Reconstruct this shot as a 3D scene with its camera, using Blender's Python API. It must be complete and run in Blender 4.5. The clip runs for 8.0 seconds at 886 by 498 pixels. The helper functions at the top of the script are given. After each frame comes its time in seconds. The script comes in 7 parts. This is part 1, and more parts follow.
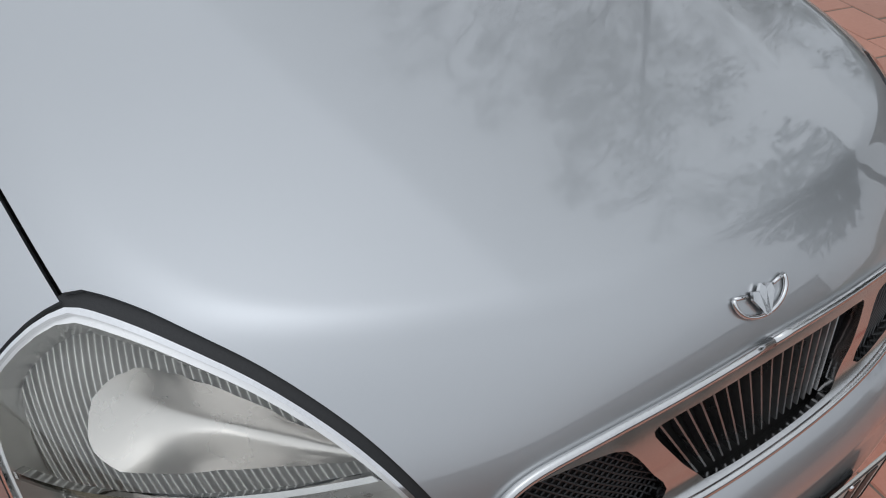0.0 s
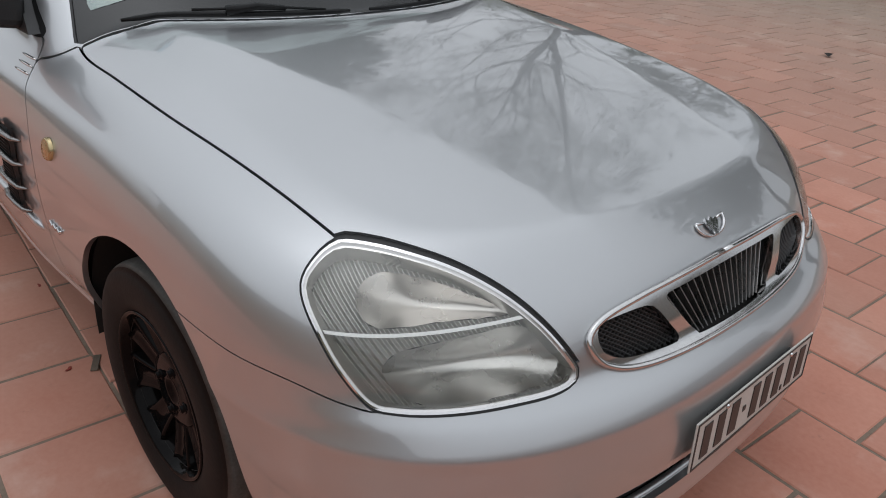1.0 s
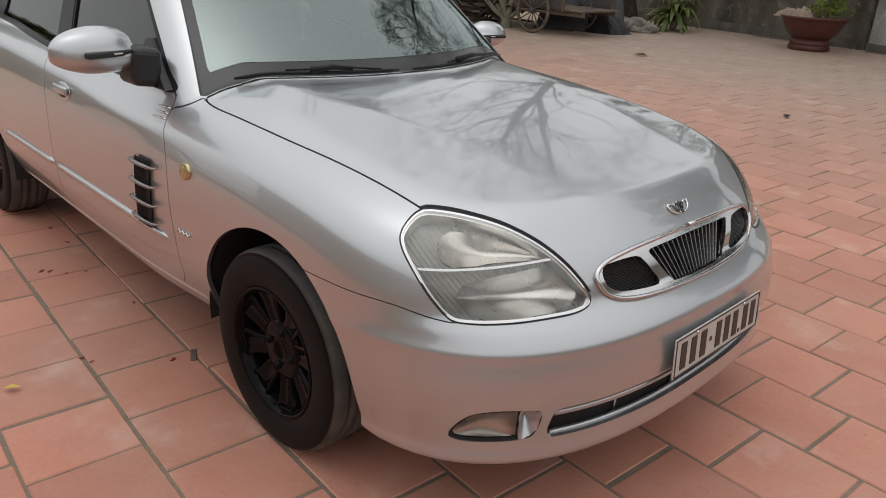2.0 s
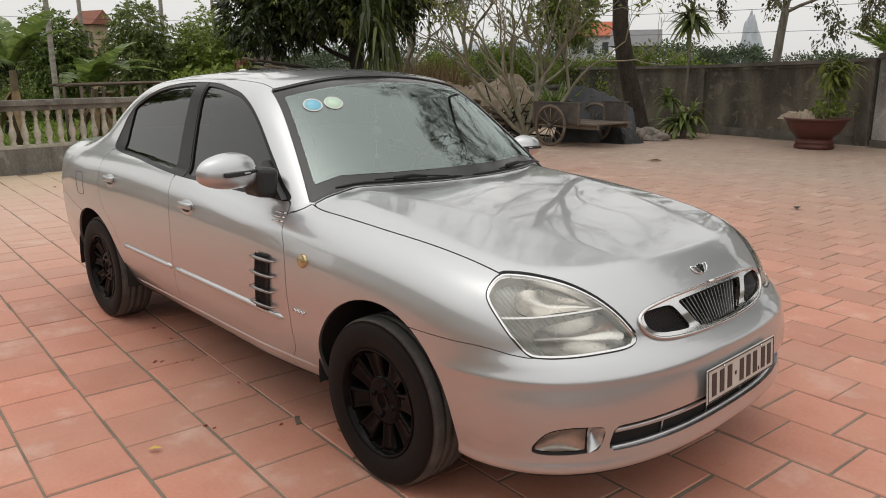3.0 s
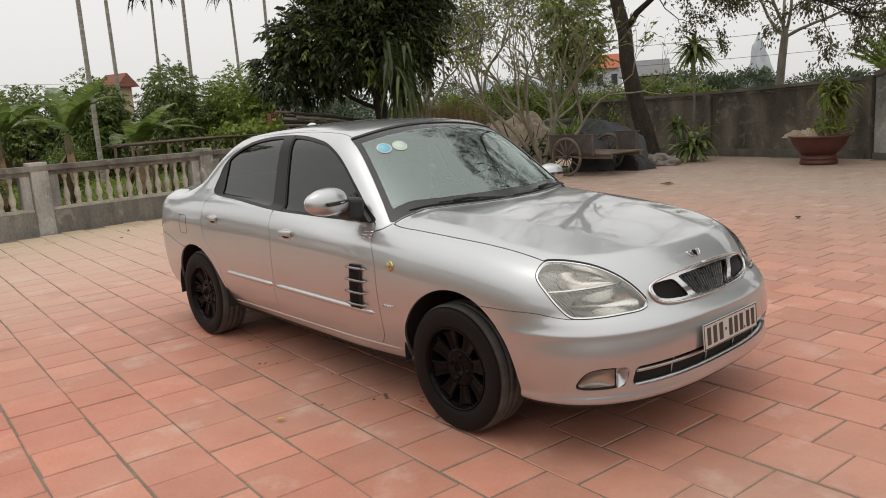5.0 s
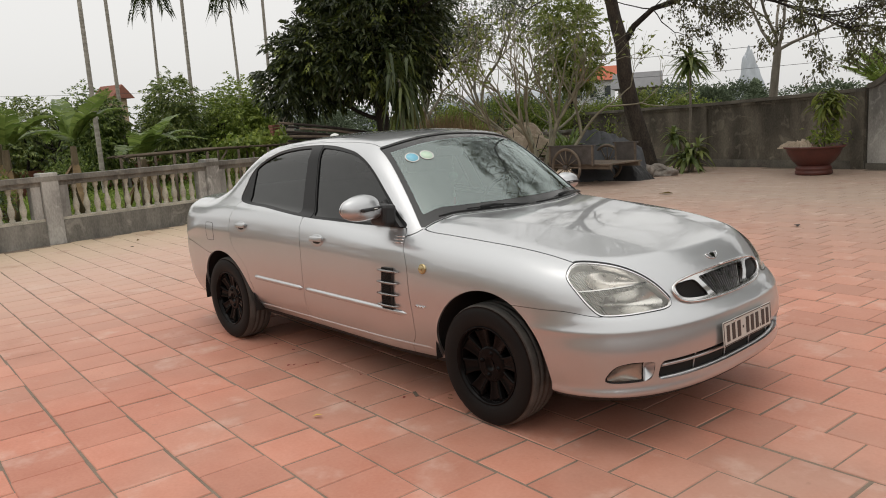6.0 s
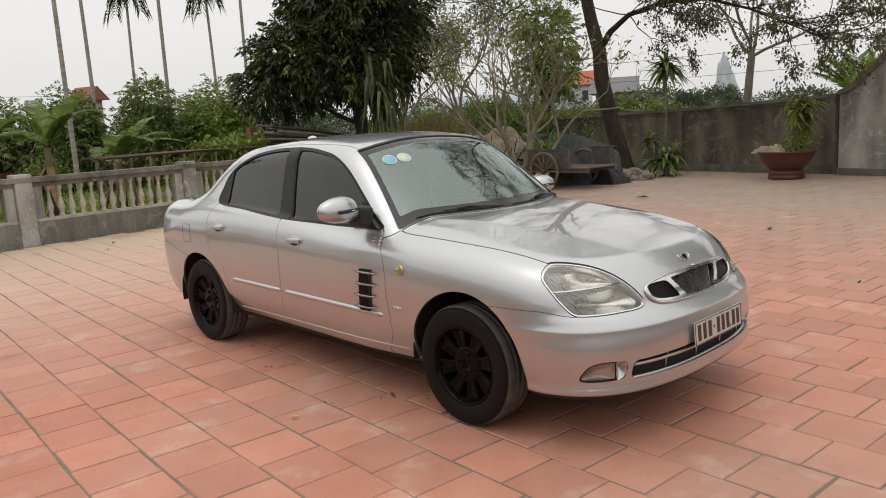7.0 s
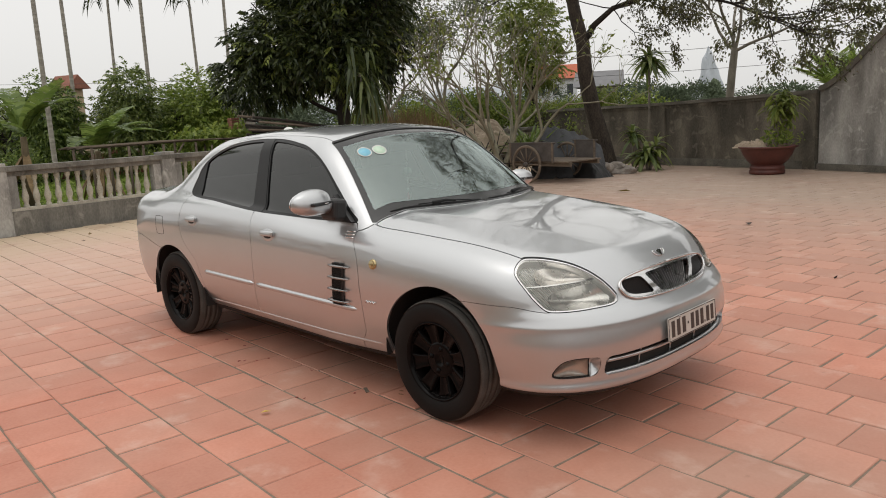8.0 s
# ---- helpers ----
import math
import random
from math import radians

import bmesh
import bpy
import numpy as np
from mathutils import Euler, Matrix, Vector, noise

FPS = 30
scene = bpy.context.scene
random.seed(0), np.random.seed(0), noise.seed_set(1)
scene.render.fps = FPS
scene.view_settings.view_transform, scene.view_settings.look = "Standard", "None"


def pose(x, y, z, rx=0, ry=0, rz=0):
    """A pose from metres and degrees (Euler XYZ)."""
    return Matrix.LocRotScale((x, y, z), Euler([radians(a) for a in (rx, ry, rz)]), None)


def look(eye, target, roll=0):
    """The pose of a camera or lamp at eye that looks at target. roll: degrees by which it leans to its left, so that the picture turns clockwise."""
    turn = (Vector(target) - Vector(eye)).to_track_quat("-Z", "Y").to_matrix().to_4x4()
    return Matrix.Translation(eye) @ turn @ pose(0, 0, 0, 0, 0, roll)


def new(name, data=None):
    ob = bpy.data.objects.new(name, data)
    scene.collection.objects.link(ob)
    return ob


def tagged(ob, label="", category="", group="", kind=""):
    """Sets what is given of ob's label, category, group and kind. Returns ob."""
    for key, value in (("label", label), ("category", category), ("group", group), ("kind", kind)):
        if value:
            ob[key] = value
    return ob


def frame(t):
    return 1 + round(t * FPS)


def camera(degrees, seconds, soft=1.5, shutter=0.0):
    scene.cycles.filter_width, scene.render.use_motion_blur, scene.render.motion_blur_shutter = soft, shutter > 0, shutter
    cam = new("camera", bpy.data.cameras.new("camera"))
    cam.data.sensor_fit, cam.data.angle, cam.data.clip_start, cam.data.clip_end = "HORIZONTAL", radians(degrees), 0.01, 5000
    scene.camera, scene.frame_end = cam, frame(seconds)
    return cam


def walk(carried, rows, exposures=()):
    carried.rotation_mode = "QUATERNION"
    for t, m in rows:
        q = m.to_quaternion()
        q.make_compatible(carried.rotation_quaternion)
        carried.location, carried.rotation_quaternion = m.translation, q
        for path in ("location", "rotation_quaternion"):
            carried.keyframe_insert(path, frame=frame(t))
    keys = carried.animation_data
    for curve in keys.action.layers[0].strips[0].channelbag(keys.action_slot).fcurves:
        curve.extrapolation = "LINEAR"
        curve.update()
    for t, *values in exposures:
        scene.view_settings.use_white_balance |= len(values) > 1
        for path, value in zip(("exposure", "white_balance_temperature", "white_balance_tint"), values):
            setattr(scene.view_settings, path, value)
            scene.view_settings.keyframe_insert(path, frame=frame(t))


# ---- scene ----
cam = camera(60.9, 8.0, soft=1.0)
PATH = [
    (0, (2.251, -0.716, 1.317), (1.098, 0.286, 0.026), 9.2),
    (0.5, (2.438, -0.98, 1.342), (1.205, 0.177, 0.274), 5.9),
    (1, (2.568, -1.291, 1.363), (1.315, -0.046, 0.425), 4.4),
    (2.3, (2.978, -1.96, 1.386), (1.649, -0.623, 0.719), 2.2),
    (2.5, (3.021, -2.069, 1.397), (1.671, -0.723, 0.795), 1.5),
    (3, (3.178, -2.3, 1.404), (1.763, -0.964, 0.945), -0.2),
    (3.5, (3.329, -2.511, 1.422), (1.878, -1.203, 0.994), -1.9),
    (4, (3.439, -2.712, 1.429), (1.978, -1.407, 1.028), -3.0),
    (5.5, (3.738, -3.136, 1.444), (2.275, -1.816, 1.103), -3.6),
    (6, (3.704, -3.271, 1.447), (2.249, -1.939, 1.118), -3.6),
    (6.5, (3.72, -3.319, 1.445), (2.283, -1.966, 1.122), -3.5),
    (7, (3.736, -3.289, 1.442), (2.319, -1.915, 1.119), -3.3),
    (7.5, (3.744, -3.242, 1.443), (2.345, -1.853, 1.11), -3.0),
    (8, (3.742, -3.219, 1.44), (2.355, -1.819, 1.095), -2.8),
]
walk(cam, [(t, look(eye, target, roll)) for t, eye, target, roll in PATH], [(0, -0.50, 6000, 9), (0.5, -0.46, 6000, 9), (1, -0.40, 6150, 10), (2.3, -0.12, 6600, 10), (3, 0.0, 6800, 10), (8, 0.0, 6800, 10)])

# ---- daylight: a pale overcast sky and a weak, wide sun ----
SUN_HEIGHT, SUN_WAY = 82, 200
world = bpy.data.worlds.new("overcast_sky")
scene.world = world
world.use_nodes = True
wn, wl = world.node_tree.nodes, world.node_tree.links
sky = wn.new("ShaderNodeTexSky")
sky.sky_type, sky.sun_disc = "NISHITA", False
sky.sun_elevation, sky.sun_rotation = radians(SUN_HEIGHT), radians(SUN_WAY)
sky.air_density, sky.dust_density, sky.ozone_density = 1.0, 4.0, 1.0
grey = wn.new("ShaderNodeHueSaturation")
grey.inputs["Saturation"].default_value = 0.12
wl.new(sky.outputs[0], grey.inputs["Color"])
veil = wn.new("ShaderNodeMixRGB")
veil.inputs["Fac"].default_value = 0.72
veil.inputs["Color2"].default_value = (6.6, 6.72, 6.85, 1)
wl.new(grey.outputs[0], veil.inputs["Color1"])
# an overcast sky grows brighter towards the zenith
where, height, lift, bright = wn.new("ShaderNodeTexCoord"), wn.new("ShaderNodeSeparateXYZ"), wn.new("ShaderNodeMapRange"), wn.new("ShaderNodeMixRGB")
lift.interpolation_type = "SMOOTHSTEP"
lift.inputs["From Min"].default_value, lift.inputs["From Max"].default_value = 0.05, 1.0
lift.inputs["To Min"].default_value, lift.inputs["To Max"].default_value = 1.0, 1.26
bright.blend_type = "MULTIPLY"
bright.inputs["Fac"].default_value = 1.0
wl.new(where.outputs["Generated"], height.inputs[0])
wl.new(height.outputs["Z"], lift.inputs["Value"])
wl.new(veil.outputs[0], bright.inputs["Color1"])
wl.new(lift.outputs["Result"], bright.inputs["Color2"])
wl.new(bright.outputs[0], wn["Background"].inputs["Color"])
wn["Background"].inputs["Strength"].default_value = 0.143

sun = new("sun", bpy.data.lights.new("sun", "SUN"))
sun.data.energy, sun.data.angle, sun.data.color = 0.55, radians(160), (1.0, 0.97, 0.92)
sun.rotation_euler = (radians(90 - SUN_HEIGHT), 0, radians(180 - SUN_WAY))


# ---- materials ----
def rgb(text):
    """A colour given as the hex code of its display value."""
    return tuple(((int(text[i:i + 2], 16) / 255 + 0.055) / 1.055) ** 2.4 if int(text[i:i + 2], 16) > 10 else int(text[i:i + 2], 16) / 3295 for i in (0, 2, 4)) + (1,)


def material(name, colour, other=None, scale=8.0, fine=90.0, rough=0.7, rough_spread=0.15, metal=0.0, bump=0.2, grain=0.35, coat=0.0, random_tint=0.0, stretch=(1, 1, 1), **sockets):
    """A weathered surface: two colours mixed by broad stains and fine grain, with matching gloss and relief, in metres of the world."""
    m = bpy.data.materials.new(name)
    m.use_nodes = True
    n, l = m.node_tree.nodes, m.node_tree.links
    out = n["Principled BSDF"]
    place = n.new("ShaderNodeNewGeometry")
    space = n.new("ShaderNodeMapping")
    space.inputs["Scale"].default_value = stretch
    l.new(place.outputs["Position"], space.inputs["Vector"])
    broad, small = n.new("ShaderNodeTexNoise"), n.new("ShaderNodeTexNoise")
    broad.inputs["Scale"].default_value, broad.inputs["Detail"].default_value = scale, 6
    small.inputs["Scale"].default_value, small.inputs["Detail"].default_value = fine, 3
    l.new(space.outputs[0], broad.inputs["Vector"])
    l.new(space.outputs[0], small.inputs["Vector"])
    both = n.new("ShaderNodeMix")
    both.inputs["Factor"].default_value = grain
    l.new(broad.outputs["Fac"], both.inputs["A"])
    l.new(small.outputs["Fac"], both.inputs["B"])
    spread = n.new("ShaderNodeMapRange")
    spread.inputs["From Min"].default_value, spread.inputs["From Max"].default_value = 0.3, 0.7
    l.new(both.outputs["Result"], spread.inputs["Value"])
    mix = n.new("ShaderNodeMixRGB")
    mix.inputs["Color1"].default_value = colour
    mix.inputs["Color2"].default_value = other or colour
    l.new(spread.outputs["Result"], mix.inputs["Fac"])
    last = mix.outputs[0]
    if random_tint:
        info, tint = n.new("ShaderNodeObjectInfo"), n.new("ShaderNodeHueSaturation")
        rng = n.new("ShaderNodeMapRange")
        rng.inputs["To Min"].default_value, rng.inputs["To Max"].default_value = 1 - random_tint, 1 + random_tint
        l.new(info.outputs["Random"], rng.inputs["Value"])
        l.new(rng.outputs["Result"], tint.inputs["Value"])
        l.new(last, tint.inputs["Color"])
        last = tint.outputs[0]
    l.new(last, out.inputs["Base Color"])
    gloss = n.new("ShaderNodeMapRange")
    gloss.inputs["To Min"].default_value, gloss.inputs["To Max"].default_value = max(rough - rough_spread, 0.02), min(rough + rough_spread, 1)
    l.new(broad.outputs["Fac"], gloss.inputs["Value"])
    l.new(gloss.outputs["Result"], out.inputs["Roughness"])
    if bump:
        relief = n.new("ShaderNodeBump")
        relief.inputs["Strength"].default_value, relief.inputs["Distance"].default_value = bump, 0.01
        l.new(both.outputs["Result"], relief.inputs["Height"])
        l.new(relief.outputs[0], out.inputs["Normal"])
    out.inputs["Metallic"].default_value = metal
    out.inputs["Coat Weight"].default_value = coat
    out.inputs["Coat Roughness"].default_value = 0.03
    for key, value in sockets.items():
        out.inputs[key.replace("_", " ")].default_value = value
    return m


PAINT = material("silver_metallic_paint", (0.462, 0.474, 0.484, 1), (0.502, 0.514, 0.524, 1), 3, 1400, 0.37, 0.03, 0.90, 0.010, 0.6, 1.0, Coat_IOR=1.75, Coat_Roughness=0.035)
RUBBER = material("tyre_rubber", (0.003, 0.003, 0.003, 1), (0.008, 0.0075, 0.007, 1), 9, 120, 0.62, 0.12, 0, 0.15, IOR=1.3)
PLASTIC = material("black_plastic", (0.012, 0.012, 0.013, 1), (0.022, 0.022, 0.022, 1), 12, 300, 0.45, 0.1, 0, 0.08)
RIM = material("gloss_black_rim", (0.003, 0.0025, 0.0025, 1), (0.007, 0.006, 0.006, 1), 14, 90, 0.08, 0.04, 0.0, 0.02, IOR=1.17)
CHROME = material("chrome", (0.78, 0.78, 0.78, 1), (0.66, 0.66, 0.66, 1), 18, 200, 0.09, 0.05, 1.0, 0.01)
DARK = material("dark_underside", (0.01, 0.01, 0.01, 1), (0.02, 0.018, 0.016, 1), 6, 60, 0.9, 0.08)
GROUT = material("earthy_cement_joints", (0.14, 0.105, 0.078, 1), (0.26, 0.20, 0.15, 1), 5, 80, 0.95, 0.05, 0, 0.5)

# ---- shape of the car body: x ahead from mid wheelbase, a = |y|, z up ----
def spline(xs, ys):
    """A smooth curve through the knots (cubic, with finite-difference slopes)."""
    xs, ys = np.array(xs, float), np.array(ys, float)
    d = np.diff(ys) / np.diff(xs)
    m = np.concatenate([[d[0]], (d[:-1] * np.diff(xs)[1:] + d[1:] * np.diff(xs)[:-1]) / (xs[2:] - xs[:-2]), [d[-1]]])

    def f(x):
        x = np.clip(x, xs[0], xs[-1])
        i = np.clip(np.searchsorted(xs, x) - 1, 0, len(xs) - 2)
        h = xs[i + 1] - xs[i]
        t = (x - xs[i]) / h
        return ((2 * t - 3) * t * t + 1) * ys[i] + ((t - 2) * t + 1) * t * h * m[i] + (3 - 2 * t) * t * t * ys[i + 1] + (t - 1) * t * t * h * m[i + 1]

    return f


def smin(p, q, k):
    h = np.maximum(k - np.abs(p - q), 0)
    return np.minimum(p, q) - h * h / (4 * k)


def smax(p, q, k):
    return -smin(-p, -q, k)


def ramp(x, lo, hi):
    t = np.clip((x - lo) / (hi - lo), 0, 1)
    return t * t * (3 - 2 * t)


EDGE_Z = spline([-2.4, -2.0, -1.6, -1.15, 0.67, 0.8, 1.2, 1.5, 1.73, 1.9, 2.1], [0.935, 0.97, 0.988, 0.998, 0.92, 0.915, 0.893, 0.857, 0.812, 0.772, 0.70])
SPINE_Z = spline([0.6, 0.9, 1.2, 1.5, 1.75, 1.9, 2.0, 2.1], [0.975, 0.965, 0.942, 0.902, 0.856, 0.821, 0.79, 0.74])
DECK_Z = spline([-2.4, -2.25, -2.0, -1.7, -1.4], [0.975, 0.993, 1.003, 1.008, 1.013])
NOSE_X = spline([0.10, 0.19, 0.24, 0.28, 0.34, 0.40, 0.45, 0.50, 0.53, 0.547, 0.58, 0.61, 0.66, 0.72, 0.80], [2.02, 2.06, 2.12, 2.140, 2.144, 2.158, 2.159, 2.151, 2.142, 2.137, 2.114, 2.078, 2.06, 2.038, 2.00])
TAIL_X = spline([0.15, 0.25, 0.4, 0.55, 0.64, 0.7, 0.9, 1.05], [-2.19, -2.23, -2.26, -2.255, -2.245, -2.22, -2.19, -2.13])
DOOR_IN = spline([-0.2, 0.0, 0.03, 0.08, 0.16, 0.26, 0.45, 0.58, 0.66, 0.8], [0.24, 0.092, 0.058, 0.026, 0.007, 0.0, 0.006, 0.026, 0.055, 0.14])
WING_IN = spline([-0.2, 0.0, 0.03, 0.08, 0.15, 0.24, 0.36, 0.5, 0.6, 0.75], [0.40, 0.148, 0.098, 0.05, 0.019, 0.004, 0.002, 0.018, 0.06, 0.14])
ROOF_Z = spline([-1.6, -1.1, -0.7, -0.3, 0.1, 0.4, 0.7], [1.28, 1.368, 1.408, 1.421, 1.405, 1.36, 1.28])


def half_width(x, z):
    s = EDGE_Z(x) - z
    w = 0.852 - (DOOR_IN(s) * (1 - ramp(x, 0.45, 1.05)) + WING_IN(s) * ramp(x, 0.45, 1.05))
    return w - 0.065 * ramp(-x, 1.3, 2.25) - 0.018 * ramp(z, 0.43, 0.58) * ramp(x, 1.5, 1.85)


def hood_top(x, a):
    x = np.maximum(x, 0.62)
    edge, mid = EDGE_Z(x), SPINE_Z(x)
    crease = 0.27 + (2.0 - x) * 0.225
    soft = 0.009
    past = 0.5 * (a - crease + np.sqrt((a - crease) ** 2 + soft * soft))
    return mid - (mid - edge) * 0.28 * (a / 0.70) ** 2.3 - 0.72 * (mid - edge) / (0.70 - crease) * past


def lower_body(x, a, z):
    w = half_width(x, z)
    n = 2.6
    nose = np.maximum((x - 1.56) / (NOSE_X(z) - 1.56), 0)
    tail = np.maximum((-1.80 - x) / (-1.80 - TAIL_X(z)), 0)
    side = ((nose ** n + tail ** 2.9 + (a / w) ** n) ** (1 / n) - 1) * 0.7
    side = side - 0.0065 * np.exp(-np.sqrt((z - 0.541) ** 2 + 0.007 ** 2) / 0.017) * ramp(x, 1.45, 1.75)
    side = side - 0.013 * np.exp(-((z - 0.270) / 0.022) ** 2) * ramp(x, 1.5, 1.75)
    ahead = ramp(x, -0.3, 0.65)
    top = z - ahead * hood_top(x, a) - (1 - ahead) * (DECK_Z(x) - (DECK_Z(x) - EDGE_Z(x) - 0.01) * (a / 0.75) ** 2.5)
    k = 0.07 + 0.09 * ramp(x, 1.75, 2.0)
    bottom = 0.225 - 0.03 * ramp(1.7 - x, 0, 0.3) + 0.03 * ramp(-x, 1.2, 2.2) - z
    return smax(smax(side, top, k), bottom, 0.09 - 0.045 * ramp(x, 1.5, 1.75))


def cabin(x, a, z):
    tilt = np.clip((z - 0.92) / 0.42, -0.3, 1.4)
    side = a - (0.764 - 0.142 * tilt - 0.024 * tilt * tilt)
    roof = z - (ROOF_Z(x) - 0.05 * (a / 0.6) ** 2.6)
    wind = (x - (0.985 - 1.34 * (z - 0.93) - 0.22 * (z - 0.93) ** 2 - 0.262 * (a / 0.72) ** 2.2)) * 0.60
    back = (-x - (1.63 - 1.5 * (z - 1.03) + 0.5 * (z - 1.03) ** 2 - 0.20 * (a / 0.7) ** 2.2)) * 0.52
    return smax(smax(smax(side, roof, 0.11), wind, 0.06), smax(back, 0.78 - z, 0.01), 0.09)


def body_field(x, y, z):
    a = np.abs(y)
    blend = 0.02 + 0.06 * ramp(-x, 0.75, 1.35)
    return smin(lower_body(x, a, z), cabin(x, a, z), blend)


def gradient(f, p, e=2e-3):
    g = np.stack([f(*(p + d).T) - f(*(p - d).T) for d in np.eye(3) * e], 1)
    return g / (2 * e)


def surface(f, ax):
    """Quads on the zero level of f: one vertex in each cell that the level crosses, drawn onto it; with the normals of f."""
    h = 0.02
    v = np.empty([len(q) for q in ax], np.float32)
    for i, x in enumerate(ax[0]):
        yy, zz = np.meshgrid(ax[1], ax[2], indexing="ij")
        v[i] = f(np.full_like(yy, x), yy, zz)
    inside = v < 0
    corners = [inside[i:i + v.shape[0] - 1, j:j + v.shape[1] - 1, k:k + v.shape[2] - 1] for i in (0, 1) for j in (0, 1) for k in (0, 1)]
    total = sum(c.astype(np.int8) for c in corners)
    cells = np.argwhere((total > 0) & (total < 8))
    index = np.full(total.shape, -1, np.int64)
    index[tuple(cells.T)] = np.arange(len(cells))
    p = np.stack([0.5 * (q[c] + q[c + 1]) for q, c in zip(ax, cells.T)], 1)
    for _ in range(6):
        g = gradient(f, p)
        p = p - np.clip(f(*p.T) / np.maximum((g * g).sum(1), 0.05), -h, h)[:, None] * g
    g = gradient(f, p, 4e-3)
    normals = g / np.maximum(np.linalg.norm(g, axis=1), 1e-9)[:, None]
    quads = []
    for axis in range(3):
        n = [slice(1, s - 1) for s in v.shape]
        n[axis] = slice(0, v.shape[axis] - 1)
        m = list(n)
        m[axis] = slice(1, v.shape[axis])
        first, second = inside[tuple(n)], inside[tuple(m)]
        at = np.argwhere(first != second)
        if not len(at):
            continue
        flip = second[tuple(at.T)]
        at = at + [0 if k == axis else 1 for k in range(3)]
        b, c = (axis + 1) % 3, (axis + 2) % 3
        ring = []
        for db, dc in ((0, 0), (1, 0), (1, 1), (0, 1)):
            q = at.copy()
            q[:, b] -= 1 - db
            q[:, c] -= 1 - dc
            ring.append(index[tuple(q.T)])
        ring = np.stack(ring, 1)
        ring[flip] = ring[flip][:, ::-1]
        quads.append(ring[(ring >= 0).all(1)])
    return p, normals, np.concatenate(quads)


# ---- helpers for meshes ----
def linked(name, verts, faces, mats, parent=None, label="", normals=None, smooth=True, slots=None):
    """One mesh object from vertices and faces."""
    me = bpy.data.meshes.new(name)
    me.from_pydata([tuple(map(float, v)) for v in verts], [], [tuple(map(int, f)) for f in faces])
    for m in mats if isinstance(mats, (list, tuple)) else [mats]:
        me.materials.append(m)
    me.polygons.foreach_set("use_smooth", [bool(smooth)] * len(me.polygons))
    if slots is not None:
        me.polygons.foreach_set("material_index", [int(s) for s in slots])
    if normals is not None:
        me.normals_split_custom_set_from_vertices([tuple(map(float, v)) for v in normals])
    me.update()
    ob = new(name, me)
    ob.parent = parent
    return tagged(ob, label)


def part(name, bm, mat, parent=None, label="", smooth=False):
    """Links a bmesh as ONE mesh object under a thing or a part."""
    me = bpy.data.meshes.new(name)
    bm.to_mesh(me)
    bm.free()
    for m in mat if isinstance(mat, (list, tuple)) else [mat]:
        me.materials.append(m)
    me.polygons.foreach_set("use_smooth", [bool(smooth)] * len(me.polygons))
    ob = new(name, me)
    ob.parent = parent
    return tagged(ob, label)


def slab(size, at=(0, 0, 0), bevel=0.004, turn=(0, 0, 0), segments=2, bm=None):
    """A box with rounded edges, added to bm."""
    bm = bm or bmesh.new()
    tmp = bmesh.new()
    bmesh.ops.create_cube(tmp, size=1, matrix=Matrix.Diagonal((*size, 1)))
    if bevel:
        bmesh.ops.bevel(tmp, geom=tmp.edges[:], offset=min(bevel, min(size) * 0.45), segments=segments, profile=0.5, affect="EDGES")
    bmesh.ops.transform(tmp, matrix=pose(*at, *turn), verts=tmp.verts[:])
    return merge(bm, tmp)


def merge(bm, other):
    me = bpy.data.meshes.new("tmp")
    other.to_mesh(me)
    other.free()
    bm.from_mesh(me)
    bpy.data.meshes.remove(me)
    return bm


def tube_data(points, radii, sides=8, caps=True):
    """Vertices and faces of a tube along points."""
    pts = np.array(points, float)
    radii = np.full(len(pts), radii) if np.isscalar(radii) else np.array(radii, float)
    way = np.gradient(pts, axis=0)
    way /= np.maximum(np.linalg.norm(way, axis=1), 1e-9)[:, None]
    up = np.array([0, 0, 1.0]) if abs(way[0][2]) < 0.9 else np.array([1.0, 0, 0])
    verts, faces = [], []
    for p, w, r in zip(pts, way, radii):
        s = np.cross(w, up)
        s /= np.linalg.norm(s)
        up = np.cross(s, w)
        for k in range(sides):
            c = 2 * math.pi * k / sides
            verts.append(p + r * (math.cos(c) * s + math.sin(c) * up))
    for i in range(len(pts) - 1):
        for k in range(sides):
            j = (k + 1) % sides
            faces.append((i * sides + k, i * sides + j, (i + 1) * sides + j, (i + 1) * sides + k))
    if caps:
        faces.append(tuple(range(sides))[::-1])
        faces.append(tuple((len(pts) - 1) * sides + k for k in range(sides)))
    return verts, faces


def tubes(name, lines, mat, parent=None, label="", sides=8):
    """One mesh of several tubes that make one part: (points, radii) each."""
    verts, faces = [], []
    for points, radii in lines:
        v, f = tube_data(points, radii, sides)
        faces += [tuple(i + len(verts) for i in q) for q in f]
        verts += v
    return linked(name, verts, faces, mat, parent, label)


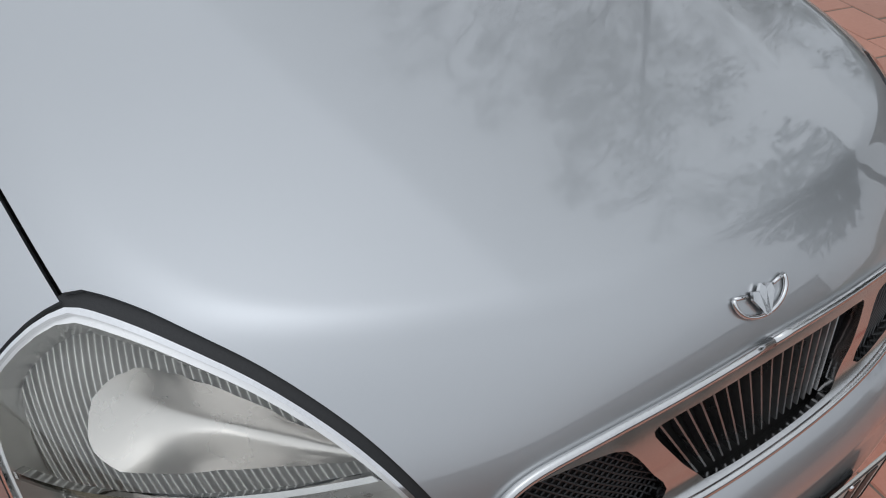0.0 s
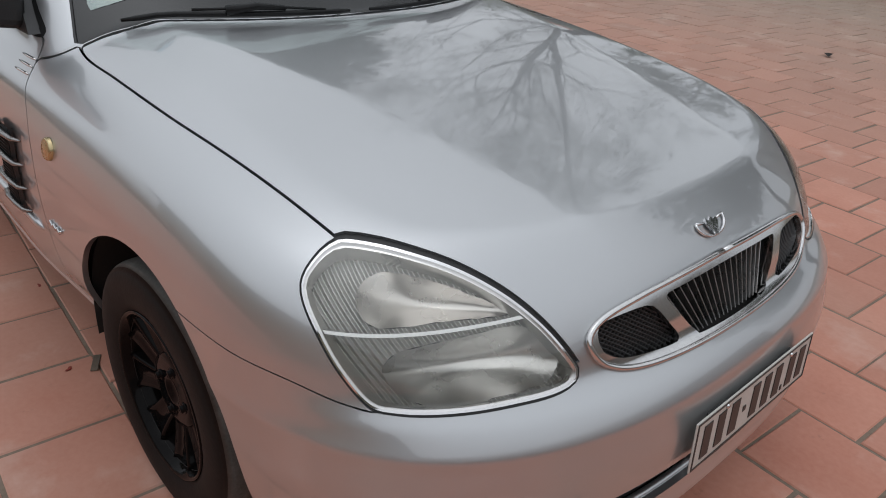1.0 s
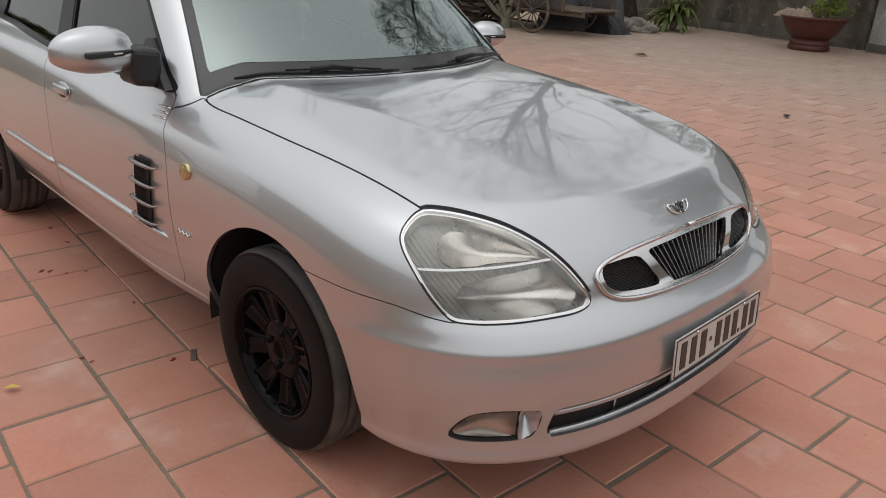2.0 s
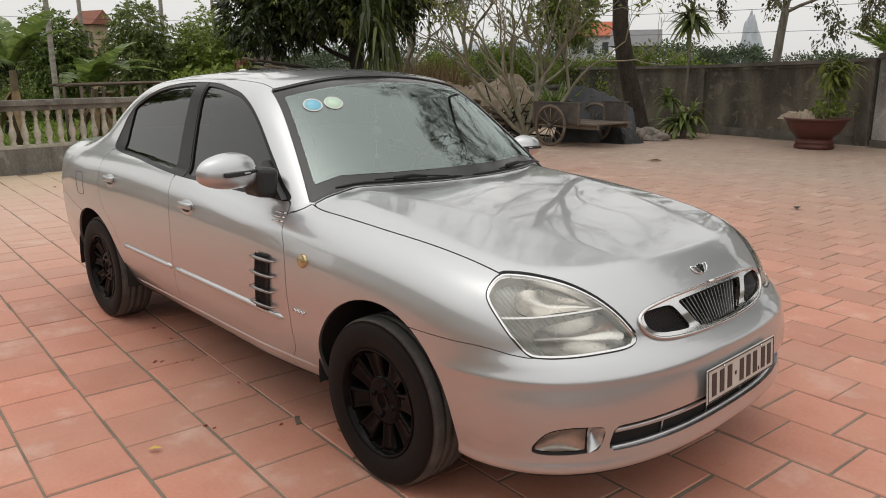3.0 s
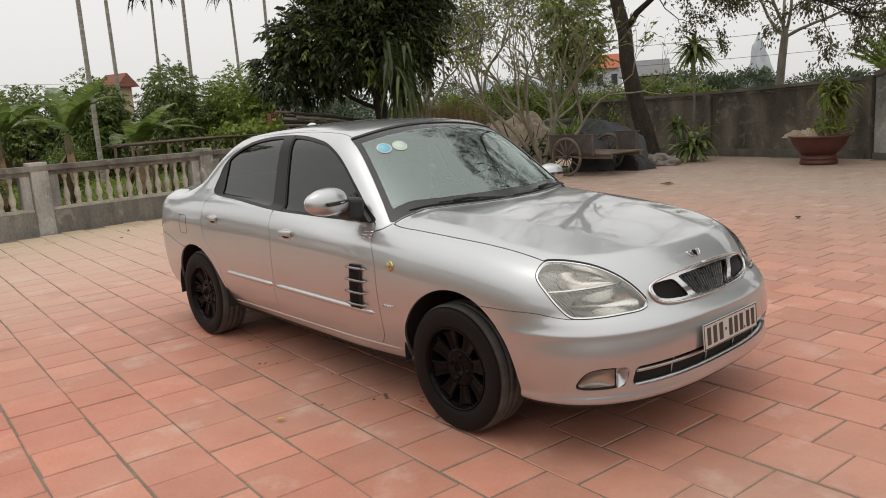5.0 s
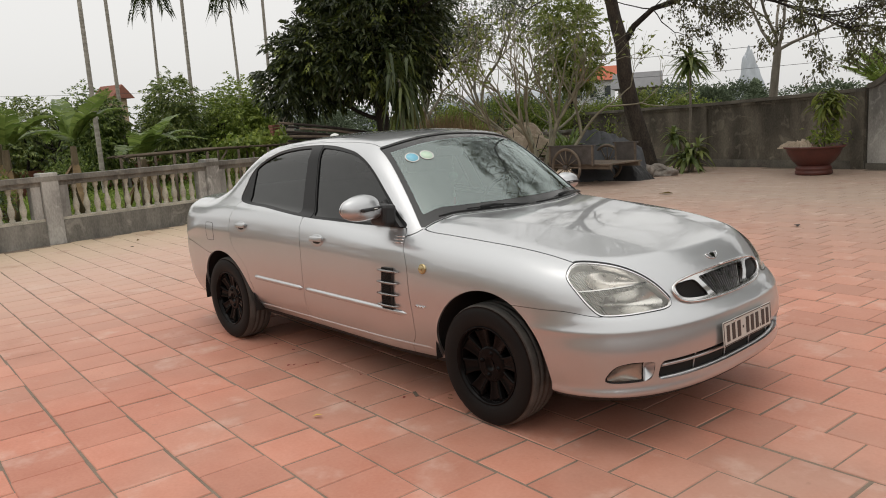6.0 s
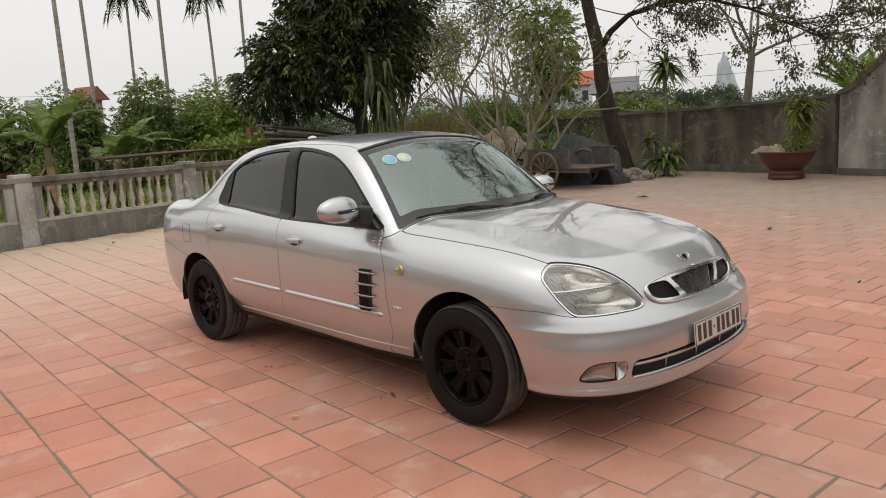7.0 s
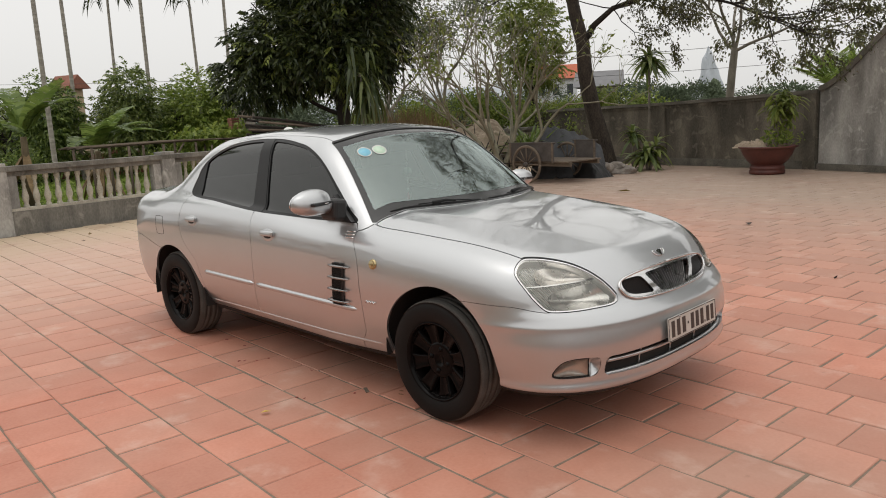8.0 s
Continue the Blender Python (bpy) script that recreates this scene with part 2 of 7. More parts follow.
def lathe_data(profile, steps=48, axis="z", start=0.0, sweep=2 * math.pi):
    """Vertices and faces of a profile of (radius, height) turned round an axis."""
    verts, faces = [], []
    full = abs(sweep - 2 * math.pi) < 1e-6
    count = steps if full else steps + 1
    for k in range(count):
        c = start + sweep * k / steps
        for r, h in profile:
            u, v = r * math.cos(c), r * math.sin(c)
            verts.append({"z": (u, v, h), "y": (u, h, v), "x": (h, u, v)}[axis])
    n = len(profile)
    for k in range(steps):
        j = (k + 1) % count
        for i in range(n - 1):
            q = (k * n + i, j * n + i, j * n + i + 1, k * n + i + 1)
            faces.append(q if axis == "z" else q[::-1] if axis == "y" else q)
    return verts, faces


def empty(name, label, category, group=""):
    ob = new(name)
    ob.empty_display_size = 0.2
    return tagged(ob, label, category, group)


def closed(points, steps=10):
    """A smooth closed outline through points, as many short sides."""
    p = np.array(points, float)
    out = []
    for i in range(len(p)):
        a, b, c, d = p[i - 1], p[i], p[(i + 1) % len(p)], p[(i + 2) % len(p)]
        for t in np.arange(steps) / steps:
            out.append(0.5 * (2 * b + (c - a) * t + (2 * a - 5 * b + 4 * c - d) * t * t + (3 * b - a - 3 * c + d) * t ** 3))
    return np.array(out)


def outline_distance(poly, u, v):
    """Signed distance to a closed outline, below zero inside."""
    q = np.stack([u, v], 1)
    best, inside = np.full(len(q), 1e9), np.zeros(len(q), bool)
    for a, b in zip(poly, np.roll(poly, -1, 0)):
        d = b - a
        t = np.clip(((q - a) @ d) / (d @ d + 1e-12), 0, 1)
        best = np.minimum(best, np.hypot(*(q - a - t[:, None] * d).T))
        cross = (a[1] > q[:, 1]) != (b[1] > q[:, 1])
        inside ^= cross & (q[:, 0] < (b[0] - a[0]) * (q[:, 1] - a[1]) / (b[1] - a[1] + 1e-12) + a[0])
    return np.where(inside, -best, best)


# ---- the car's skin, cut into panels along its seams ----
SKIN_P, SKIN_N, SKIN_Q = surface(body_field, [np.concatenate([np.arange(-2.45, 1.42, 0.021), np.arange(1.42, 2.28, 0.0125)]), np.arange(-0.945, 0.96, 0.0158), np.concatenate([np.arange(0.1, 0.515, 0.0142), np.arange(0.515, 0.568, 0.006), np.arange(0.570, 1.5, 0.0142)])])
SX, SY, SZ = SKIN_P.T
SA = np.abs(SY)
S_LOW, S_CAB = lower_body(SX, SA, SZ), cabin(SX, SA, SZ)

LAMP = closed([(-1.059, 0.809), (-1.169, 0.804), (-1.297, 0.785), (-1.413, 0.751), (-1.508, 0.706), (-1.583, 0.652), (-1.603, 0.622), (-1.561, 0.609), (-1.443, 0.606), (-1.321, 0.604), (-1.201, 0.605), (-1.139, 0.613), (-1.075, 0.655), (-1.021, 0.704), (-0.983, 0.742), (-0.974, 0.766), (-0.993, 0.788), (-1.022, 0.803)], 6)
GRILLE_HALF = [(0.0, 0.716), (0.2, 0.712), (0.30, 0.704), (0.362, 0.692), (0.393, 0.672), (0.388, 0.645), (0.362, 0.622), (0.31, 0.607), (0.2, 0.600), (0.0, 0.597)]
GRILLE = closed(GRILLE_HALF + [(-u, v) for u, v in GRILLE_HALF[-2:0:-1]], 6)
VENT = closed([(0.372, 0.684), (0.335, 0.692), (0.262, 0.693), (0.236, 0.684), (0.208, 0.650), (0.185, 0.622), (0.205, 0.614), (0.30, 0.622), (0.345, 0.632), (0.374, 0.652)], 5)
CENTRE = closed([(0.198, 0.697), (0.1, 0.700), (0.0, 0.701), (-0.1, 0.700), (-0.198, 0.697), (-0.203, 0.690), (-0.165, 0.645), (-0.135, 0.614), (-0.125, 0.608), (0.0, 0.605), (0.125, 0.608), (0.135, 0.614), (0.165, 0.645), (0.203, 0.690)], 5)
INTAKE = closed([(0.0, 0.418), (0.3, 0.413), (0.5, 0.407), (0.562, 0.402), (0.572, 0.37), (0.566, 0.328), (0.52, 0.322), (0.3, 0.322), (0.0, 0.322), (-0.3, 0.322), (-0.52, 0.322), (-0.566, 0.328), (-0.572, 0.37), (-0.562, 0.402), (-0.5, 0.407), (-0.3, 0.413)], 5)
FOG = closed([(-1.155, 0.340), (-1.18, 0.372), (-1.225, 0.400), (-1.30, 0.412), (-1.38, 0.412), (-1.44, 0.408), (-1.455, 0.395), (-1.44, 0.345), (-1.40, 0.328), (-1.25, 0.324), (-1.175, 0.328)], 6)
GLASSLINE = closed([(-1.09, 1.004), (-1.086, 1.12), (-1.05, 1.19), (-0.961, 1.257), (-0.80, 1.322), (-0.60, 1.350), (-0.382, 1.358), (-0.20, 1.352), (-0.05, 1.334), (0.104, 1.303), (0.279, 1.227), (0.473, 1.086), (0.60, 0.985), (0.682, 0.921), (0.55, 0.917), (0.30, 0.916), (0.0, 0.924), (-0.30, 0.938), (-0.70, 0.970)], 6)
HOOD_EDGE = spline([0.6, 0.74, 0.81, 0.97, 1.22, 1.41, 1.57, 1.66, 1.73, 2.2], [0.69, 0.702, 0.714, 0.714, 0.71, 0.697, 0.684, 0.675, 0.666, 0.62])
DOOR_FRONT = spline([0.2, 0.31, 0.36, 0.44, 0.58, 0.76, 0.856, 0.912, 1.0], [0.70, 0.735, 0.775, 0.79, 0.782, 0.756, 0.708, 0.686, 0.66])
DOOR_MID = spline([0.2, 0.304, 0.52, 0.72, 0.88, 1.0], [-0.28, -0.268, -0.235, -0.225, -0.240, -0.25])
DOOR_REAR = spline([0.2, 0.31, 0.45, 0.577, 0.692, 0.823, 0.916, 1.01], [-0.86, -0.89, -0.915, -0.955, -1.085, -1.13, -1.113, -1.085])
BELT = spline([-1.2, -0.70, -0.30, 0.0, 0.30, 0.55, 0.8], [1.01, 0.972, 0.941, 0.926, 0.918, 0.919, 0.921])
BUMPER_TOP = spline([1.2, 1.64, 1.76, 1.846, 1.88, 1.93, 1.99, 2.2], [0.618, 0.628, 0.624, 0.608, 0.604, 0.615, 0.637, 0.637])
TAIL_SEAM = spline([-2.4, -1.81, -1.47, -1.2], [0.70, 0.681, 0.622, 0.60])
AHEAD, SIDE_ONLY = 1.5 - SX, 0.45 - SA

F = {}
F["right"], F["left"] = SY, -SY
F["arch"] = np.maximum(np.where(SA > 0.42, 0.37 - np.hypot(SX - 1.31, SZ - 0.30), -1), np.where(SA > 0.42, 0.36 - np.hypot(SX + 1.29, SZ - 0.29), -1))
F["under"] = np.maximum(SKIN_N[:, 2] + 0.62, SZ - 0.4)
F["lamp"] = np.maximum(outline_distance(LAMP * [0.72, 1], (SA - SX) * 0.72, SZ), AHEAD)
F["grille"] = np.maximum(outline_distance(GRILLE, SY, SZ), AHEAD)
F["vent"] = np.maximum(outline_distance(VENT, SA, SZ), AHEAD)
F["centre"] = np.maximum(outline_distance(CENTRE, SY, SZ), AHEAD)
F["intake"] = np.maximum(outline_distance(INTAKE, SY, SZ), AHEAD)
F["fog"] = np.maximum(outline_distance(FOG * [0.72, 1], (SA - SX) * 0.72, SZ), AHEAD)
F["dlo"] = np.maximum(outline_distance(GLASSLINE, SX, SZ), SIDE_ONLY)
F["low"] = S_LOW - S_CAB
F["hood"] = np.maximum.reduce([SA - HOOD_EDGE(SX), 0.637 - SZ, 0.006 - S_CAB, 0.66 - SX])
F["cowl"] = np.maximum.reduce([S_CAB - 0.006, F["low"], 0.6 - SX, SA - 0.712])
F["cowl_wide"] = np.maximum.reduce([S_CAB - 0.045, F["low"] - 0.03, 0.6 - SX, SA - 0.705])
F["bumper"] = np.maximum(SZ - BUMPER_TOP(SX), 1.31 - SX)
F["front_door"] = np.maximum.reduce([SX - DOOR_FRONT(SZ), DOOR_MID(SZ) - SX, 0.305 - SZ, SZ - BELT(SX), SIDE_ONLY])
F["rear_door"] = np.maximum.reduce([SX - DOOR_MID(SZ), DOOR_REAR(SZ) - SX, 0.305 - SZ, SZ - BELT(SX), SIDE_ONLY])
F["fender"] = np.maximum.reduce([DOOR_FRONT(SZ) - SX, HOOD_EDGE(SX) - SA, F["low"], 0.6 - SX])
F["tail"] = np.maximum(SZ - TAIL_SEAM(SX), SX + 1.29)
F["shield"] = np.maximum.reduce([SA - 0.549 - (1.33 - SZ) * 0.392, SZ - 1.388 + 0.058 * (SA / 0.54) ** 2.2, -F["low"], -0.1 - SX])
F["pane"] = np.maximum.reduce([F["shield"] + 0.030, 0.045 - S_LOW])
F["rear_pane"] = np.maximum.reduce([SA - 0.50 - (1.33 - SZ) * 0.32, SZ - 1.315, 0.03 - S_LOW, SX + 0.9])
F["roof"] = np.maximum.reduce([SA - 0.535, -F["low"], 1.24 - SZ, -1.35 - SX])
F["trunk"] = np.maximum.reduce([SA - 0.62, F["low"], SX + 1.6, 0.70 - SZ])
F["sill"] = np.maximum.reduce([SZ - 0.302, SX - DOOR_FRONT(SZ), -0.93 - SX])


def cut(fields):
    """The piece of the skin on which all the fields are below zero: its vertices, normals and faces."""
    vals = np.stack(fields, 1)
    faces = SKIN_Q[(vals[SKIN_Q].min(1) < 0).all(1)]
    clean = (vals[faces] < 0).all((1, 2))
    polys = [tuple(q) for q in faces[clean]]
    rough_polys = [list(q) for q in faces[~clean]]
    p, n, v = list(SKIN_P), list(SKIN_N), list(vals)
    for k in range(vals.shape[1]):
        made, kept = {}, []
        for poly in rough_polys:
            out = []
            for i, j in zip(poly, poly[1:] + poly[:1]):
                a, b = v[i][k], v[j][k]
                if a < 0:
                    out.append(i)
                if (a < 0) != (b < 0):
                    key = (min(i, j), max(i, j))
                    if key not in made:
                        t = a / (a - b)
                        made[key] = len(p)
                        p.append(p[i] + t * (p[j] - p[i]))
                        w = n[i] + t * (n[j] - n[i])
                        n.append(w / np.linalg.norm(w))
                        v.append(v[i] + t * (v[j] - v[i]))
                    out.append(made[key])
            if len(out) > 2:
                kept.append(out)
        rough_polys = kept
    polys += [tuple(q) for q in rough_polys]
    used = sorted({i for q in polys for i in q})
    where = {u: k for k, u in enumerate(used)}
    return np.array([p[u] for u in used]), np.array([n[u] for u in used]), [tuple(where[i] for i in q) for q in polys]


def panel(name, fields, mat, parent, label="", lift=0.0, lip=0.013, smooth_normals=True):
    """A piece of skin as a part, lifted off the skin, with an edge turned inwards by lip."""
    p, n, faces = cut(fields)
    if not len(faces):
        return None
    p = p + lift * n
    if lip:
        count = {}
        for q in faces:
            for i, j in zip(q, q[1:] + q[:1]):
                count[(i, j)] = count.get((i, j), 0) + 1
        rim = [e for e in count if (e[1], e[0]) not in count]
        pp, nn, ff = list(p), list(n), list(faces)
        top, low, out = {}, {}, {}
        for i, j in rim:
            w = np.cross(p[j] - p[i], n[i] + n[j])
            for k in (i, j):
                out[k] = out.get(k, 0) + w
        for k, w in out.items():
            w = w / max(np.linalg.norm(w), 1e-12)
            top[k], low[k] = len(pp), len(pp) + 1
            pp += [p[k], p[k] - lip * n[k]]
            nn += [w, w]
        ff += [(top[j], top[i], low[i], low[j]) for i, j in rim]
        p, n, faces = np.array(pp), np.array(nn), ff
    return linked(name, p, faces, mat, parent, label, n)


def on_skin(axis, coords, inner, outer):
    """Points and normals of the skin found along one axis between inner and outer, for arrays of the two other coordinates."""
    coords = np.broadcast_arrays(*[np.atleast_1d(np.asarray(c, float)) for c in coords])
    lo, hi = np.full(coords[0].shape, float(inner)), np.full(coords[0].shape, float(outer))

    def put(t):
        q = list(coords)
        q.insert(axis, t)
        return np.stack(q, 1)
    for _ in range(20):
        mid = 0.5 * (lo + hi)
        inside = body_field(*put(mid).T) < 0
        lo, hi = np.where(inside, mid, lo), np.where(inside, hi, mid)
    q = put(hi)
    g = gradient(body_field, q, 4e-3)
    return q, g / np.linalg.norm(g, axis=1)[:, None]


def skin_line(found, off):
    p, n = found
    return [Vector(v) for v in p + n * np.broadcast_to(np.asarray(off, float), (len(p),))[:, None]]


def side_line(xs, zs, sign=-1, off=0.0):
    return skin_line(on_skin(1, (xs, zs), 0.0, sign * 1.0), off)


def nose_line(ys, zs, off=0.0):
    return skin_line(on_skin(0, (ys, zs), 1.2, 2.5), off)


def side_point(x, z, sign=-1, off=0.0):
    p, n = on_skin(1, (x, z), 0.0, sign * 1.0)
    return Vector(p[0] + off * n[0]), Vector(n[0])


def nose_point(y, z, off=0.0):
    p, n = on_skin(0, (y, z), 1.2, 2.5)
    return Vector(p[0] + off * n[0]), Vector(n[0])


def shield_point(y, z):
    p, n = on_skin(0, (y, z), 0.0, 1.5)
    return Vector(p[0]), Vector(n[0])


def top_point(x, y, off=0.0):
    p, n = on_skin(2, (x, y), 0.5, 1.6)
    return Vector(p[0] + off * n[0]), Vector(n[0])


def standing(p, n, up=(0, 0, 1)):
    """A frame at p with its z along n and its y as near to up as it goes."""
    n = Vector(n).normalized()
    x = Vector(up).cross(n).normalized()
    return Matrix.Translation(p) @ Matrix((x, n.cross(x), n)).transposed().to_4x4()


def thin_glass(name, tint, ior, rough=0.0, sheen=(0.95, 0.96, 0.95, 1)):
    """A pane: tinted see-through, with a mirror film whose strength follows the angle."""
    m = bpy.data.materials.new(name)
    m.use_nodes = True
    n, l = m.node_tree.nodes, m.node_tree.links
    n.remove(n["Principled BSDF"])
    clear, film, fres, mix = n.new("ShaderNodeBsdfTransparent"), n.new("ShaderNodeBsdfGlossy"), n.new("ShaderNodeFresnel"), n.new("ShaderNodeMixShader")
    clear.inputs["Color"].default_value = tint
    film.inputs["Roughness"].default_value = rough
    film.inputs["Color"].default_value = sheen
    fres.inputs["IOR"].default_value = ior
    l.new(fres.outputs[0], mix.inputs[0])
    l.new(clear.outputs[0], mix.inputs[1])
    l.new(film.outputs[0], mix.inputs[2])
    l.new(mix.outputs[0], n["Material Output"].inputs["Surface"])
    return m


SHIELD_GLASS = thin_glass("windscreen_glass", (0.54, 0.66, 0.65, 1), 2.6, 0.0, (0.87, 1.0, 0.97, 1))
DARK_GLASS = thin_glass("tinted_glass", (0.15, 0.152, 0.158, 1), 1.54)
LENS = thin_glass("lamp_lens", (0.95, 0.945, 0.92, 1), 1.6, 0.02)
FRIT = material("grey_glass_border", (0.010, 0.011, 0.011, 1), (0.016, 0.017, 0.017, 1), 5, 400, 0.16, 0.03, 0, 0.0)
REFLECTOR = material("lamp_reflector", (0.82, 0.79, 0.76, 1), (0.88, 0.85, 0.82, 1), 20, 150, 0.28, 0.05, 0.85, 0.02)
BOWL = material("lamp_bowl", (0.80, 0.79, 0.77, 1), (0.88, 0.87, 0.85, 1), 12, 120, 0.28, 0.05, 0.9, 0.02)
FOG_BOWL = material("fog_lamp_bowl", (0.52, 0.51, 0.49, 1), (0.66, 0.65, 0.63, 1), 20, 120, 0.32, 0.06, 0.8, 0.05)
FRAME = material("worn_chrome", (0.56, 0.555, 0.55, 1), (0.68, 0.675, 0.67, 1), 18, 200, 0.16, 0.05, 1.0, 0.01)
SLAT = material("dull_metal_slats", (0.24, 0.235, 0.23, 1), (0.34, 0.335, 0.33, 1), 20, 200, 0.28, 0.08, 0.9, 0.03)
TRIM_GREY = material("dark_grey_trim", (0.008, 0.0085, 0.009, 1), (0.015, 0.0155, 0.016, 1), 10, 200, 0.36, 0.08, 0, 0.04, IOR=1.3)
SEAT = material("grey_seat_cloth", (0.36, 0.355, 0.34, 1), (0.48, 0.47, 0.45, 1), 9, 400, 0.9, 0.05)
GOLD = material("brass_badge", (0.48, 0.38, 0.20, 1), (0.60, 0.49, 0.28, 1), 40, 300, 0.28, 0.08, 0.9, 0.05)
WHITE = material("white_enamel", (0.74, 0.74, 0.71, 1), (0.66, 0.66, 0.62, 1), 14, 160, 0.4, 0.1, 0, 0.03)
PLATE = material("dusty_white_plate", (0.56, 0.55, 0.51, 1), (0.48, 0.465, 0.43, 1), 14, 160, 0.4, 0.1, 0, 0.03)
INK = material("dark_brown_print", (0.03, 0.025, 0.022, 1), (0.05, 0.04, 0.035, 1), 20, 200, 0.5, 0.1, 0, 0.03)
RED = material("red_paint", (0.35, 0.02, 0.02, 1), (0.45, 0.03, 0.03, 1), 20, 200, 0.5)
TREAD = material("dusty_tread", (0.055, 0.053, 0.049, 1), (0.115, 0.111, 0.102, 1), 14, 160, 0.9, 0.05, 0, 0.3)
BLUE_FILM = material("blue_sticker", (0.10, 0.42, 0.62, 1), (0.3, 0.6, 0.68, 1), 25, 200, 0.35)
GREEN_FILM = material("green_sticker", (0.42, 0.62, 0.5, 1), (0.6, 0.72, 0.55, 1), 25, 200, 0.35)

car = empty("car", "silver metallic saloon car with black wheels, parked on red tiles", "car")
g = 0.0017
notch = [F["arch"]]
skin_out = [-F["under"]]

panel("hood", [F["hood"] + 0.0036, 0.0075 - F["lamp"], 0.003 - F["grille"]], PAINT, car, "silver bonnet with a raised crease")
panel("cowl", [F["cowl_wide"]], PLASTIC, car, "black plastic scuttle below the windscreen", -0.012, 0)
front_bumper = panel("front_bumper", [F["bumper"] + 0.0012, 0.0035 - F["lamp"], 0.002 - F["grille"], 0.001 - F["intake"], 0.001 - F["fog"], *notch, *skin_out], PAINT, car, "silver front bumper", lip=0.03)
for side, sign in (("right", -1), ("left", 1)):
    half = [F[side]]
    panel("fender", half + [F["fender"] + g, 0.0012 - F["bumper"], 0.004 - F["lamp"], F["arch"], *skin_out], PAINT, car)
    for kind in ("front_door", "rear_door"):
        door = panel(kind, half + [F[kind] + g, -F["dlo"], F["arch"]], PAINT, car, "silver door with a moulded rub strip")
        front = SX - (-0.30 + (1.34 - SZ) * 0.30)
        back = SX - (-0.395 + (1.34 - SZ) * 0.22)
        if kind == "front_door":
            frame_sub = [0.0 - front, F["dlo"]]
            seen = np.maximum(F["dlo"] + 0.015, 0.012 - front)
        else:
            seen = np.maximum.reduce([F["dlo"] + 0.015, back + 0.012, -0.985 - 0.10 * (SZ - 1.0) - SX])
            frame_sub = [back, F["dlo"]]
        panel("window", half + [seen], DARK_GLASS, door, "dark tinted window", -0.010, 0)
        panel("window_frame", half + frame_sub + [-seen], TRIM_GREY, door, "dark grey window frame", -0.003, 0.010)
    panel("door_post", half + [F["dlo"], front, -back], TRIM_GREY, car, "dark grey pillar trim", -0.001, 0.008)
    panel("sill", half + [F["sill"] + 0.001, F["arch"], *skin_out], PAINT, car)
    panel("side_frame", half + [-F["dlo"], g - F["front_door"], g - F["rear_door"], g - F["fender"], -F["hood"], -F["shield"], g - F["roof"], 0.001 - F["rear_pane"], g - F["trunk"], g - F["tail"], -F["sill"], -F["cowl"], -F["bumper"], -F["lamp"], F["arch"], *skin_out], PAINT, car)
panel("rear_bumper", [F["tail"] + g, F["arch"], *skin_out], PAINT, car)
panel("trunk_lid", [F["trunk"] + g, g - F["tail"]], PAINT, car)
panel("roof", [F["roof"] + g, 0.002 - F["shield"], 0.002 - F["rear_pane"], -F["dlo"]], PAINT, car)
panel("rear_window", [F["rear_pane"]], DARK_GLASS, car, lift=-0.004, lip=0)
shield = panel("windscreen", [F["pane"]], SHIELD_GLASS, car, "greenish windscreen reflecting the sky", -0.005, 0)
panel("glass_border", [F["shield"] + 0.004, -0.008 - F["pane"]], FRIT, shield, lift=-0.0062, lip=0)
panel("seal", [F["shield"], -0.004 - F["shield"]], PLASTIC, shield, lift=-0.001, lip=0.006)
panel("underbody", [F["under"], F["arch"]], DARK, car, lip=0)
panel("inner_structure", [F["low"] + 0.03, F["arch"] + 0.02, -F["lamp"], -F["cowl"]], DARK, car, "dark metal behind the panel gaps", -0.035, 0)

# ---- headlamps ----
U = SA - SX
DIVIDE = SZ - (0.708 + 0.012 * (-1.03 - U) / 0.41)
UPPER_OUT = closed([(-1.09, 0.765), (-1.13, 0.790), (-1.25, 0.782), (-1.40, 0.748), (-1.455, 0.729), (-1.30, 0.730), (-1.13, 0.724)], 7)
LOWER_OUT = closed([(-1.165, 0.645), (-1.19, 0.685), (-1.30, 0.703), (-1.46, 0.711), (-1.54, 0.689), (-1.578, 0.65), (-1.565, 0.622), (-1.45, 0.614), (-1.25, 0.612)], 7)
UPPER_BOWL, LOWER_BOWL = [outline_distance(o * [0.72, 1], U * 0.72, SZ) for o in (UPPER_OUT, LOWER_OUT)]
FOG_OUT = closed([(-1.157, 0.341), (-1.18, 0.371), (-1.225, 0.398), (-1.30, 0.410), (-1.365, 0.411), (-1.378, 0.405), (-1.378, 0.335), (-1.36, 0.328), (-1.25, 0.326), (-1.176, 0.330)], 6)
FOG_SIDE = closed([(-1.383, 0.411), (-1.425, 0.410), (-1.450, 0.404), (-1.453, 0.392), (-1.441, 0.349), (-1.41, 0.331), (-1.384, 0.329), (-1.381, 0.37)], 5)
NOSE_HALF = np.nonzero((SY > 0.2) & (SX > 1.4))[0]


